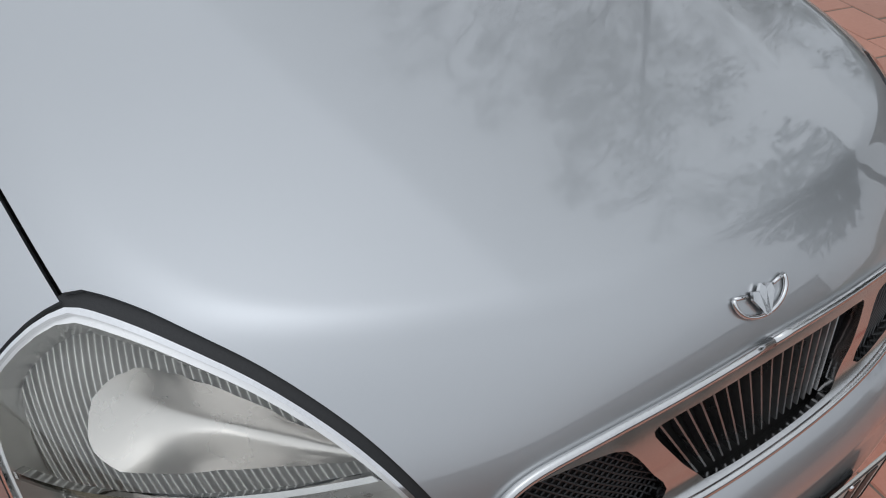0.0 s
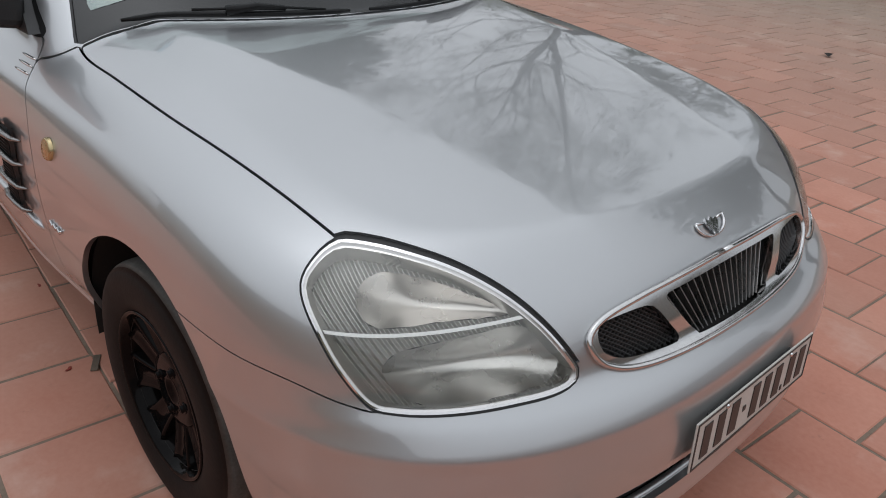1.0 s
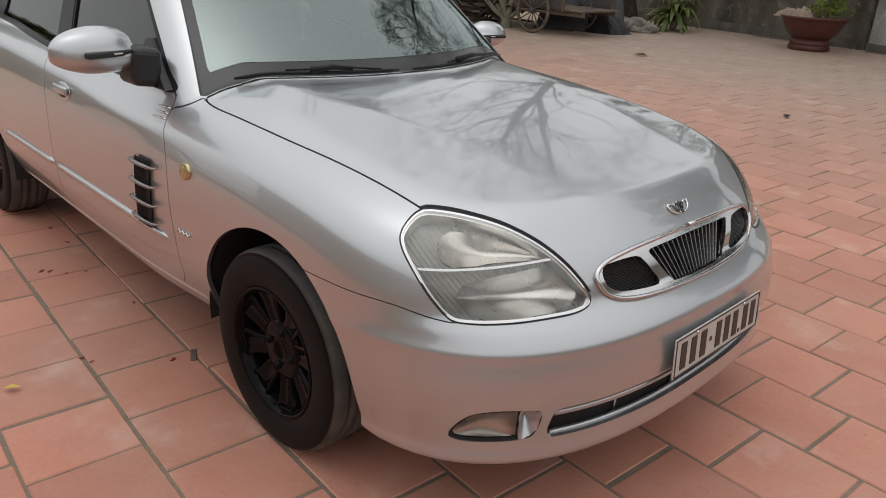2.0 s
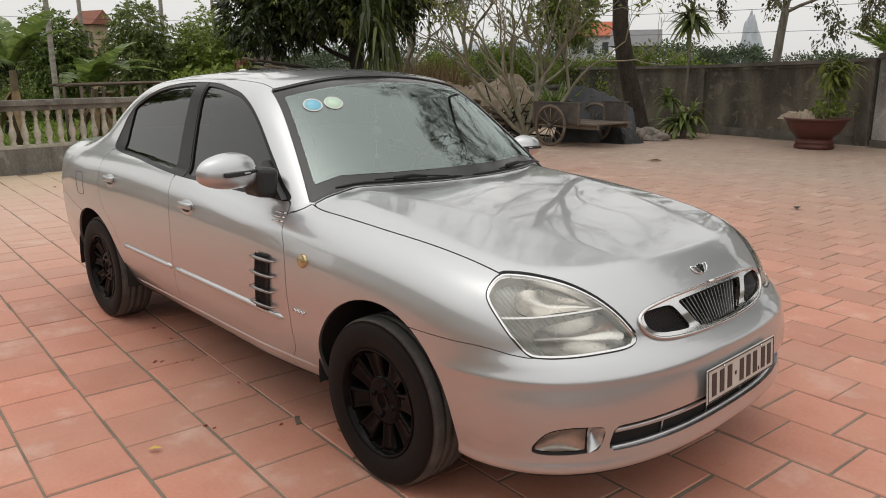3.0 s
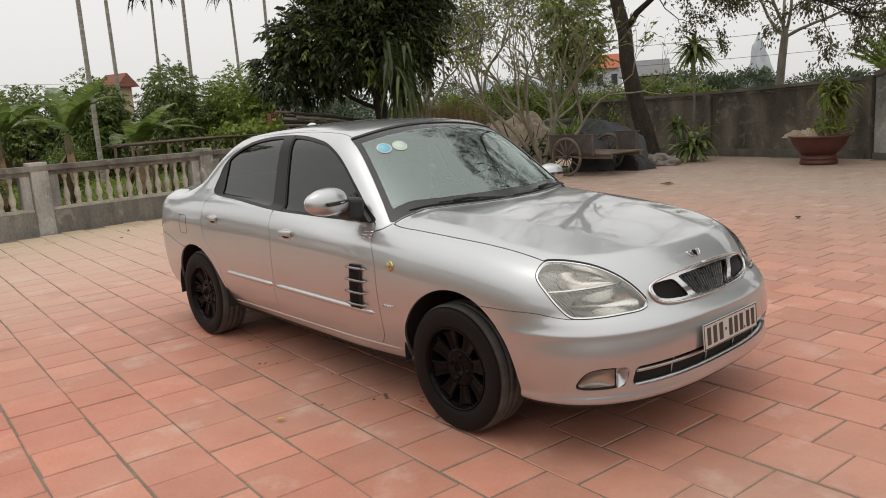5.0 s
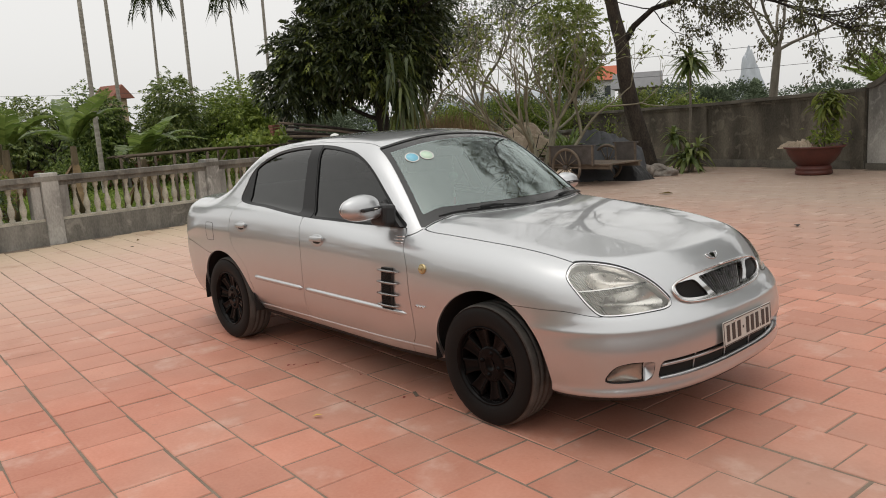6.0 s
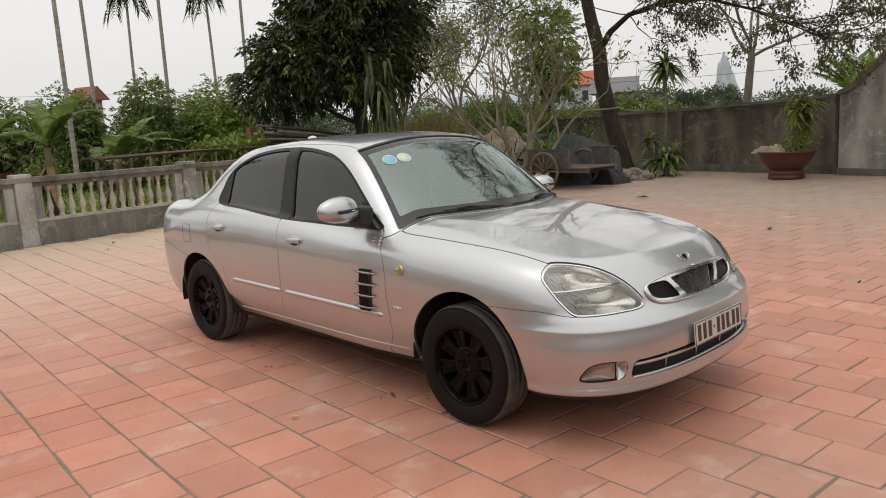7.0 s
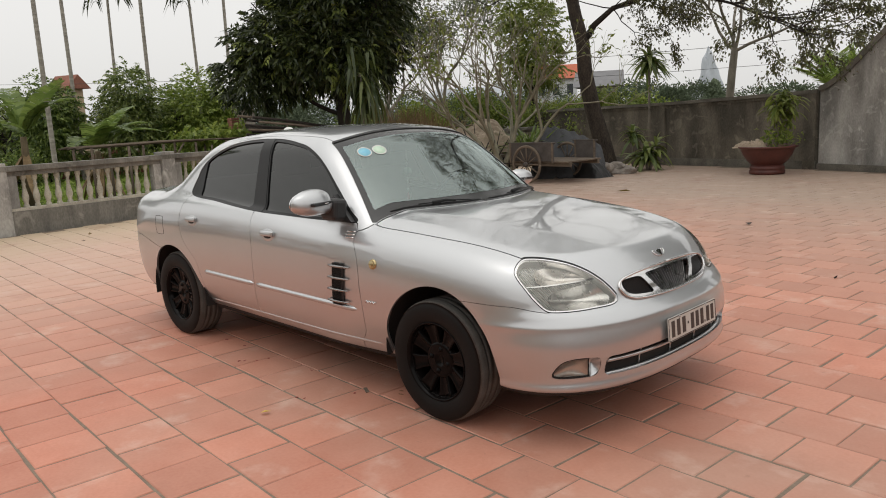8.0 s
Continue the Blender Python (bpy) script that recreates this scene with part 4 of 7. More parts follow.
# fuel flap outline on the right rear wing
frame_r = [o for o in car.children if o.name.startswith("side_frame")][0]
loop = closed([(-1.475, 0.845), (-1.39, 0.846), (-1.372, 0.832), (-1.368, 0.745), (-1.382, 0.722), (-1.47, 0.720), (-1.487, 0.735), (-1.488, 0.832)], 6)
tubes("fuel_flap_seam", [(side_line(*np.vstack([loop, loop[:1]]).T, -1, -0.0012), 0.0028)], TRIM_GREY, frame_r, "", 4)

# ---- wipers, stickers, aerial ----
for y0, y1 in ((-0.61, -0.10), (-0.04, 0.62)):
    pts = []
    for t in np.linspace(0, 1, 16):
        y = y0 + (y1 - y0) * t
        base = top_point(0.985 - 0.235 * (abs(y) / 0.68) ** 2, y, 0.008)[0]
        pts.append(base + Vector((-0.014, 0, 0.013)))
    wiper = tubes("wiper", [(pts, [0.004] + [0.0066] * 14 + [0.004])], TRIM_GREY, car, "black wiper blade", 6)
    mid = pts[10]
    end = top_point(0.955 - 0.2 * (abs(pts[6].y) / 0.68) ** 2, pts[3].y + 0.10, 0.018)[0]
    arm = [mid + Vector((0, 0, 0.012)), 0.5 * (mid + end) + Vector((0.01, 0, 0.02)), end + Vector((0.015, 0, 0.012))]
    tubes("wiper_arm", [(arm, [0.006, 0.009, 0.012])], TRIM_GREY, wiper, "", 8)
    tubes("wiper_bridge", [([pts[4] + Vector((0, 0, 0.010)), mid + Vector((0, 0, 0.014)), pts[13] + Vector((0, 0, 0.006))], 0.0035)], TRIM_GREY, wiper, "", 6)

for y, mat in ((-0.452, BLUE_FILM), (-0.362, GREEN_FILM)):
    q, n = shield_point(y, 1.268 + 0.008 * (y + 0.45) / 0.1)
    v, f = lathe_data([(0.0005, 0.001), (0.036, 0.001), (0.0365, 0.0)], 28)
    s = linked("sticker", v, f, mat, shield, "round permit sticker inside the glass")
    s.matrix_local = standing(q - n * 0.0035, n)
    v, f = lathe_data([(0.0362, 0.0016), (0.042, 0.0016), (0.0422, 0.0)], 28)
    linked("sticker_edge", v, f, WHITE, shield).matrix_local = standing(q - n * 0.0035, n)

q, n = top_point(-0.95, -0.02)
bm = bmesh.new()
bmesh.ops.create_uvsphere(bm, u_segments=24, v_segments=12, radius=1, matrix=Matrix.Diagonal((0.055, 0.03, 0.032, 1)))
part("roof_aerial", bm, WHITE, car, "white domed roof aerial", True).matrix_local = Matrix.Translation(q + n * 0.004)

# ---- interior seen through the glass ----
part("dashboard", slab((0.42, 1.22, 0.22), (0.62, 0, 0.80), 0.06, (0, 6, 0), 4), TRIM_GREY, car, "dark grey dashboard", True)
for sign in (-1, 1):
    bm = slab((0.50, 0.50, 0.16), (-0.05, sign * 0.36, 0.48), 0.05, (0, -8, 0), 3)
    slab((0.15, 0.48, 0.60), (-0.36, sign * 0.36, 0.82), 0.06, (0, -14, 0), 3, bm)
    front_seat = part("front_seat", bm, SEAT, car, "pale grey cloth front seat", True)
    part("headrest", slab((0.10, 0.26, 0.19), (-0.445, sign * 0.36, 1.19), 0.045, (0, -10, 0), 3), SEAT, front_seat, "", True)
bm = slab((0.45, 1.25, 0.18), (-0.85, 0, 0.50), 0.05, (0, -6, 0), 3)
slab((0.16, 1.25, 0.60), (-1.20, 0, 0.80), 0.06, (0, -20, 0), 3, bm)
part("rear_seat", bm, SEAT, car, "pale grey cloth rear bench", True)
rim = [(0.185 * math.cos(c), 0.185 * math.sin(c), 0) for c in np.linspace(0, 2 * math.pi, 33)]
wheel_at = Matrix.Translation((0.32, 0.36, 0.92)) @ pose(0, 0, 0, 0, -64, 0)
steering = tubes("steering_wheel", [(rim, 0.014), ([(-0.18, 0, 0), (0, 0, -0.03), (0.18, 0, 0)], 0.016), ([(0, 0, -0.03), (0, 0, -0.2)], 0.03)], TRIM_GREY, car, "grey steering wheel")
steering.matrix_local = wheel_at
part("cabin_floor", slab((2.4, 1.36, 0.05), (-0.25, 0, 0.33), 0.01), DARK, car)
part("rear_mirror", slab((0.03, 0.22, 0.06), (0.25, 0, 1.27), 0.012, (0, 10, 0)), PLASTIC, car, "black rear-view mirror")
cord = [(0.27, 0.0, 1.25 - 0.27 * t) for t in np.linspace(0, 1, 8)]
charm = tubes("hanging_charm", [(cord, 0.002)], WHITE, car, "hanging cord with a pale round charm", 5)
for z, r in ((1.19, 0.009), (1.165, 0.008), (1.115, 0.030), (1.07, 0.010), (1.0, 0.012)):
    bm = bmesh.new()
    bmesh.ops.create_uvsphere(bm, u_segments=12, v_segments=8, radius=r, matrix=Matrix.Translation((0.27, 0.0, z)))
    part("bead", bm, GREEN_FILM if r > 0.02 else WHITE, charm, "", True)
tassel = [(0.27, 0.0, 0.985), (0.27, 0.0, 0.93)]
tubes("tassel", [(tassel, [0.006, 0.010])], RED, charm, "red tassel", 6)

# ---- materials of the place ----
def leafy(name, dark, light, rough=0.5, passing=0.3):
    """Leaves: each of its own green, letting some light through."""
    m = bpy.data.materials.new(name)
    m.use_nodes = True
    n, l = m.node_tree.nodes, m.node_tree.links
    out = n["Principled BSDF"]
    geo, mix, tr, add = n.new("ShaderNodeNewGeometry"), n.new("ShaderNodeMixRGB"), n.new("ShaderNodeBsdfTranslucent"), n.new("ShaderNodeMixShader")
    mix.inputs["Color1"].default_value, mix.inputs["Color2"].default_value = dark, light
    l.new(geo.outputs["Random Per Island"], mix.inputs["Fac"])
    l.new(mix.outputs[0], out.inputs["Base Color"])
    l.new(mix.outputs[0], tr.inputs["Color"])
    out.inputs["Roughness"].default_value = rough
    add.inputs[0].default_value = passing
    l.new(out.outputs[0], add.inputs[1])
    l.new(tr.outputs[0], add.inputs[2])
    l.new(add.outputs[0], n["Material Output"].inputs["Surface"])
    return m


def terracotta():
    """Fired clay tiles: each its own shade, dusty in patches, greyer towards +y and -x, with scuffs."""
    m = material("terracotta_tile", (0.475, 0.166, 0.102, 1), (0.575, 0.252, 0.176, 1), 5, 60, 0.62, 0.14, 0, 0.12)
    n, l = m.node_tree.nodes, m.node_tree.links
    out = n["Principled BSDF"]
    src = out.inputs["Base Color"].links[0].from_socket
    geo, info, add, frac, rng, hsv = n.new("ShaderNodeNewGeometry"), n.new("ShaderNodeObjectInfo"), n.new("ShaderNodeMath"), n.new("ShaderNodeMath"), n.new("ShaderNodeMapRange"), n.new("ShaderNodeHueSaturation")
    frac.operation = "FRACT"
    l.new(geo.outputs["Random Per Island"], add.inputs[0])
    l.new(info.outputs["Random"], add.inputs[1])
    l.new(add.outputs[0], frac.inputs[0])
    rng.inputs["To Min"].default_value, rng.inputs["To Max"].default_value = 0.86, 1.12
    l.new(frac.outputs[0], rng.inputs["Value"])
    l.new(rng.outputs["Result"], hsv.inputs["Value"])
    l.new(src, hsv.inputs["Color"])
    dust, step, lay = n.new("ShaderNodeTexNoise"), n.new("ShaderNodeMapRange"), n.new("ShaderNodeMixRGB")
    dust.inputs["Scale"].default_value, dust.inputs["Detail"].default_value = 0.55, 7
    step.inputs["From Min"].default_value, step.inputs["From Max"].default_value = 0.42, 0.72
    step.inputs["To Max"].default_value = 0.45
    l.new(geo.outputs["Position"], dust.inputs["Vector"])
    l.new(dust.outputs["Fac"], step.inputs["Value"])
    # dull tan grows towards +y and -x
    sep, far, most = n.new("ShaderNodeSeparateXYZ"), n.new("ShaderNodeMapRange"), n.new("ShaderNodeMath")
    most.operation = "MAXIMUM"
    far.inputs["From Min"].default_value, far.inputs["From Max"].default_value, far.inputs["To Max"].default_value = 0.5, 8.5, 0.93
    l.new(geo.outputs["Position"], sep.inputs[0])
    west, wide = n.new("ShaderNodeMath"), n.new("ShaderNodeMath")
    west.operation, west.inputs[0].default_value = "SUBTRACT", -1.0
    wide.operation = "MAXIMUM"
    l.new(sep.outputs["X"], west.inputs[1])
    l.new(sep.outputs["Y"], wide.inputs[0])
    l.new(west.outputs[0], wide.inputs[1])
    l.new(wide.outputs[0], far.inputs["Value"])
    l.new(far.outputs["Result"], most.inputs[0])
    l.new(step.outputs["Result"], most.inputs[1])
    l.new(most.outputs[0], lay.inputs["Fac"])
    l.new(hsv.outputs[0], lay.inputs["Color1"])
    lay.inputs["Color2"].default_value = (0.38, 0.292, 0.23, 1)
    # paler pinkish tone towards -x, fading out with growing y
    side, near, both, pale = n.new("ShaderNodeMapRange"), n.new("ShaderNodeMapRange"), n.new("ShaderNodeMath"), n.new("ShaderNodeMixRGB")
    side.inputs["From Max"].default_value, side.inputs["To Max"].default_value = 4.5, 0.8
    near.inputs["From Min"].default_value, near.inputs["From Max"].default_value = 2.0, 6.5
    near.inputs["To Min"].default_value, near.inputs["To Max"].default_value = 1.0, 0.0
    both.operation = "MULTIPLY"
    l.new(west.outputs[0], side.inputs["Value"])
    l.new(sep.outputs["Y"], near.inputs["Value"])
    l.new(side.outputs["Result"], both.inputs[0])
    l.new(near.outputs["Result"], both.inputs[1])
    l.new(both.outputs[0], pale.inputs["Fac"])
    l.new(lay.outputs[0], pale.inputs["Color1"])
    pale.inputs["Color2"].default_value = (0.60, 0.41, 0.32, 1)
    # sand drifted over the tiles along the garden side
    drift, ragged, sand = n.new("ShaderNodeMapRange"), n.new("ShaderNodeMath"), n.new("ShaderNodeMixRGB")
    drift.inputs["From Min"].default_value, drift.inputs["From Max"].default_value, drift.inputs["To Max"].default_value = 6.3, 8.9, 0.95
    ragged.operation = "MULTIPLY_ADD"
    ragged.inputs[1].default_value = 3.0
    l.new(dust.outputs["Fac"], ragged.inputs[0])
    l.new(west.outputs[0], ragged.inputs[2])
    l.new(ragged.outputs[0], drift.inputs["Value"])
    l.new(drift.outputs["Result"], sand.inputs["Fac"])
    l.new(pale.outputs[0], sand.inputs["Color1"])
    sand.inputs["Color2"].default_value = (0.56, 0.44, 0.31, 1)
    # pale lime bloom and damp, darker patches, each with an edge of its own
    last = sand.outputs[0]
    for scale, lo, hi, much, colour in ((2.3, 0.56, 0.70, 0.42, (0.66, 0.50, 0.42, 1)), (1.25, 0.57, 0.72, 0.45, (0.27, 0.10, 0.06, 1)), (14.0, 0.64, 0.74, 0.5, (0.25, 0.12, 0.08, 1))):
        patch, edge, over = n.new("ShaderNodeTexNoise"), n.new("ShaderNodeMapRange"), n.new("ShaderNodeMixRGB")
        patch.inputs["Scale"].default_value, patch.inputs["Detail"].default_value, patch.inputs["Roughness"].default_value = scale, 9, 0.62
        edge.inputs["From Min"].default_value, edge.inputs["From Max"].default_value, edge.inputs["To Max"].default_value = lo, hi, much
        over.inputs["Color2"].default_value = colour
        l.new(geo.outputs["Position"], patch.inputs["Vector"])
        l.new(patch.outputs["Fac"], edge.inputs["Value"])
        l.new(edge.outputs["Result"], over.inputs["Fac"])
        l.new(last, over.inputs["Color1"])
        last = over.outputs[0]
    l.new(last, out.inputs["Base Color"])
    return m


def streaked(name, dark, light):
    """Old cement render: broad stains, black runs down from the top, fine grit."""
    m = material(name, dark, light, 1.5, 30, 0.9, 0.06, 0, 0.5, 0.35, stretch=(1.6, 1.6, 0.7))
    n, l = m.node_tree.nodes, m.node_tree.links
    out = n["Principled BSDF"]
    src = out.inputs["Base Color"].links[0].from_socket
    geo, space, runs, step, mix = n.new("ShaderNodeNewGeometry"), n.new("ShaderNodeMapping"), n.new("ShaderNodeTexNoise"), n.new("ShaderNodeMapRange"), n.new("ShaderNodeMixRGB")
    space.inputs["Scale"].default_value = (2.6, 2.6, 0.55)
    runs.inputs["Scale"].default_value, runs.inputs["Detail"].default_value = 1.0, 8
    step.inputs["From Min"].default_value, step.inputs["From Max"].default_value, step.inputs["To Min"].default_value, step.inputs["To Max"].default_value = 0.38, 0.66, 0.58, 1.2
    mix.blend_type = "MULTIPLY"
    mix.inputs["Fac"].default_value = 1.0
    l.new(geo.outputs["Position"], space.inputs["Vector"])
    l.new(space.outputs[0], runs.inputs["Vector"])
    l.new(runs.outputs["Fac"], step.inputs["Value"])
    l.new(src, mix.inputs["Color1"])
    l.new(step.outputs["Result"], mix.inputs["Color2"])
    smear, thin, over = n.new("ShaderNodeTexNoise"), n.new("ShaderNodeMapRange"), n.new("ShaderNodeMixRGB")
    smear.inputs["Scale"].default_value, smear.inputs["Detail"].default_value, smear.inputs["Distortion"].default_value = 3.2, 9, 1.6
    thin.inputs["From Min"].default_value, thin.inputs["From Max"].default_value, thin.inputs["To Max"].default_value = 0.56, 0.74, 0.55
    over.inputs["Color2"].default_value = tuple(min(1, 1.5 * c) for c in light[:3]) + (1,)
    l.new(geo.outputs["Position"], smear.inputs["Vector"])
    l.new(smear.outputs["Fac"], thin.inputs["Value"])
    l.new(thin.outputs["Result"], over.inputs["Fac"])
    l.new(mix.outputs[0], over.inputs["Color1"])
    l.new(over.outputs[0], out.inputs["Base Color"])
    return m


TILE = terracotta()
SOIL = material("soil_and_grass", rgb("3d3a22"), rgb("6a6040"), 0.7, 14, 0.95, 0.04, 0, 0.8)
ROOF_GREY = material("grey_roof_sheet", (0.13, 0.13, 0.135, 1), (0.20, 0.20, 0.205, 1), 2, 20, 0.8)
STAINED = streaked("stained_render", (0.044, 0.038, 0.028, 1), (0.195, 0.172, 0.135, 1))
PLINTH = streaked("stained_plinth", (0.085, 0.08, 0.068, 1), (0.27, 0.255, 0.225, 1))
PALE_RENDER = streaked("pale_weathered_render", (0.19, 0.18, 0.165, 1), (0.45, 0.44, 0.41, 1))
COPING = material("lichen_coping", (0.06, 0.055, 0.047, 1), (0.19, 0.175, 0.145, 1), 3, 40, 0.92, 0.05, 0, 0.6)
BALUSTER = material("weathered_balusters", (0.25, 0.232, 0.19, 1), (0.58, 0.54, 0.45, 1), 7, 60, 0.9, 0.05, 0, 0.5)
BARK = material("dark_bark", (0.008, 0.0065, 0.0055, 1), (0.038, 0.029, 0.023, 1), 7, 50, 0.92, 0.05, 0, 1.0, stretch=(1, 1, 0.35))
ROUGH_BARK = material("rough_dark_bark", (0.008, 0.006, 0.005, 1), (0.085, 0.066, 0.05, 1), 9, 45, 0.95, 0.04, 0, 1.0, 0.5, stretch=(1, 1, 0.45))
PALE_BARK = material("pale_grey_bark", (0.12, 0.105, 0.085, 1), (0.29, 0.26, 0.215, 1), 6, 60, 0.9, 0.05, 0, 0.7, stretch=(1, 1, 0.5))
FRANGIPANI_BARK = material("pale_olive_bark", (0.12, 0.11, 0.078, 1), (0.29, 0.27, 0.19, 1), 6, 60, 0.85, 0.05, 0, 0.5)
PALM_BARK = material("ringed_palm_bark", (0.20, 0.18, 0.155, 1), (0.44, 0.405, 0.355, 1), 9, 40, 0.92, 0.05, 0, 0.5, 0.25, stretch=(0.3, 0.3, 1.6))
DRY = material("dry_leaf", (0.16, 0.10, 0.05, 1), (0.34, 0.24, 0.13, 1), 8, 60, 0.9)
SHEATH = material("dry_banana_sheath", (0.07, 0.05, 0.03, 1), (0.19, 0.145, 0.085, 1), 9, 60, 0.9, 0.05, 0, 0.6, stretch=(1, 1, 0.3))
CLAY = material("red_brown_pot", (0.062, 0.016, 0.012, 1), (0.115, 0.032, 0.023, 1), 6, 60, 0.5, 0.12, 0, 0.2)
TARP_GREY = material("grey_tarpaulin", (0.035, 0.037, 0.041, 1), (0.085, 0.088, 0.094, 1), 4, 60, 0.8, 0.12, 0, 0.3)
TARP_SAND = material("sand_coloured_sacking", (0.26, 0.205, 0.15, 1), (0.46, 0.38, 0.29, 1), 4, 70, 0.9, 0.05, 0, 0.5)
OLD_WOOD = material("old_grey_wood", (0.07, 0.052, 0.038, 1), (0.20, 0.155, 0.115, 1), 5, 60, 0.9, 0.06, 0, 0.5, stretch=(0.5, 1, 1))
RUST = material("rusty_sheet", (0.055, 0.045, 0.04, 1), (0.13, 0.115, 0.105, 1), 6, 70, 0.8, 0.1, 0.2, 0.3)
STONE = material("grey_rock", (0.14, 0.125, 0.11, 1), (0.34, 0.30, 0.26, 1), 8, 60, 0.92, 0.05, 0, 0.6)
BRICK = material("old_red_brick", (0.17, 0.062, 0.04, 1), (0.28, 0.12, 0.085, 1), 7, 50, 0.92, 0.05, 0, 0.5)
ROOF_RED = material("orange_red_roof", (0.36, 0.085, 0.04, 1), (0.44, 0.13, 0.07, 1), 3, 20, 0.85)
HOUSE_WHITE = material("white_house_paint", (0.70, 0.71, 0.72, 1), (0.60, 0.61, 0.62, 1), 1, 9, 0.85)
BLOCK_CREAM = material("cream_house_paint", (0.42, 0.37, 0.28, 1), (0.50, 0.45, 0.35, 1), 1, 9, 0.85)
HOUSE_TAN = material("tan_house_paint", (0.40, 0.31, 0.21, 1), (0.35, 0.27, 0.18, 1), 1, 9, 0.85)
WINDOW_DARK = material("dark_window", (0.03, 0.035, 0.04, 1), (0.06, 0.065, 0.07, 1), 2, 9, 0.25, 0.05, 0, 0.0)
# distance haze is mixed into this pale blue-grey
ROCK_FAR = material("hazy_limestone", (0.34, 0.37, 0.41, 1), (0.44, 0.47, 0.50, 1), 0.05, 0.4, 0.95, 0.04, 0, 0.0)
LEAF_DEEP = leafy("deep_green_leaves", (0.009, 0.017, 0.005, 1), (0.058, 0.078, 0.02, 1), 0.45)
LEAF_LONGAN = leafy("longan_leaves", (0.009, 0.018, 0.005, 1), (0.072, 0.092, 0.025, 1), 0.45)
LEAF_STRAP = leafy("dark_strap_leaves", (0.02, 0.038, 0.01, 1), (0.13, 0.16, 0.045, 1), 0.4)
LEAF_MID = leafy("green_leaves", (0.0456, 0.0851, 0.0189, 1), (0.228, 0.291, 0.0675, 1))
LEAF_LIGHT = leafy("fresh_green_leaves", (0.105, 0.166, 0.0261, 1), (0.298, 0.357, 0.0712, 1), 0.5, 0.4)
LEAF_FRESH = leafy("glossy_green_leaves", (0.0639, 0.106, 0.027, 1), (0.255, 0.298, 0.081, 1), 0.4, 0.35)
LEAF_DUSTY = leafy("dusty_green_leaves", (0.06, 0.09, 0.042, 1), (0.18, 0.228, 0.12, 1), 0.6)
# dusty grey-green with some haze painted in
LEAF_PALE = leafy("pale_dusty_leaves", (0.06, 0.075, 0.04, 1), (0.17, 0.195, 0.11, 1), 0.6)
LEAF_BROWN = leafy("sparse_brownish_leaves", (0.04, 0.038, 0.02, 1), (0.15, 0.125, 0.065, 1), 0.6)
LEAF_OLIVE = leafy("olive_leaves", (0.045, 0.05, 0.02, 1), (0.15, 0.15, 0.06, 1), 0.55)
LEAF_BANANA = leafy("banana_leaf", (0.109, 0.171, 0.0375, 1), (0.25, 0.328, 0.0875, 1), 0.4, 0.4)
# haze of the far woods is painted into these dull greens
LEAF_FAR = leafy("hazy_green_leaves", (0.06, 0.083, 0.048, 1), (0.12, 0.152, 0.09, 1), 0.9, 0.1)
LEAF_VEG = leafy("bright_vegetable_leaves", (0.138, 0.218, 0.0383, 1), (0.344, 0.437, 0.0978, 1), 0.5, 0.4)
LEAF_YELLOW = leafy("yellowish_green_leaves", (0.10, 0.14, 0.025, 1), (0.27, 0.31, 0.075, 1), 0.5, 0.4)


def quick_mesh(name, verts, faces, mat, parent=None, label="", smooth=False):
    """One mesh from arrays: faces all of one size."""
    verts, faces = np.asarray(verts, np.float32), np.asarray(faces, np.int32)
    me = bpy.data.meshes.new(name)
    me.vertices.add(len(verts))
    me.vertices.foreach_set("co", verts.ravel())
    me.loops.add(faces.size)
    me.loops.foreach_set("vertex_index", faces.ravel())
    me.polygons.add(len(faces))
    me.polygons.foreach_set("loop_start", np.arange(0, faces.size, faces.shape[1], dtype=np.int32))
    me.polygons.foreach_set("use_smooth", np.full(len(faces), bool(smooth)))
    me.materials.append(mat)
    me.update(calc_edges=True)
    ob = new(name, me)
    ob.parent = parent
    return tagged(ob, label)


def unit(v):
    return v / np.maximum(np.linalg.norm(v, axis=-1, keepdims=True), 1e-9)


def leaf_arrays(rng, at, way, length, width, fold=0.25, droop=0.15, spread=0.35):
    """Folded leaf blades (six points, four triangles) at points, along ways."""
    n = len(at)
    way = unit(way)
    side = unit(np.cross(way, rng.normal(size=(n, 3)) + [0, 0, 1.2]))
    up = np.cross(side, way)
    ln = (length * rng.uniform(1 - spread, 1 + spread, n))[:, None]
    wd = (width * rng.uniform(1 - spread, 1 + spread, n))[:, None]
    down = np.array([0, 0, -1.0]) * droop * ln
    mid = at + way * ln * 0.5 + up * 0.0
    tip = at + way * ln + down
    left = at + way * ln * 0.42 + side * wd * 0.5 + up * wd * fold
    right = at + way * ln * 0.42 - side * wd * 0.5 + up * wd * fold
    verts = np.stack([at, left, mid, right, tip], 1).reshape(-1, 3)
    base = np.arange(n)[:, None] * 5
    faces = np.concatenate([base + [0, 2, 1], base + [1, 2, 4], base + [0, 3, 2], base + [2, 3, 4]])
    return verts, faces


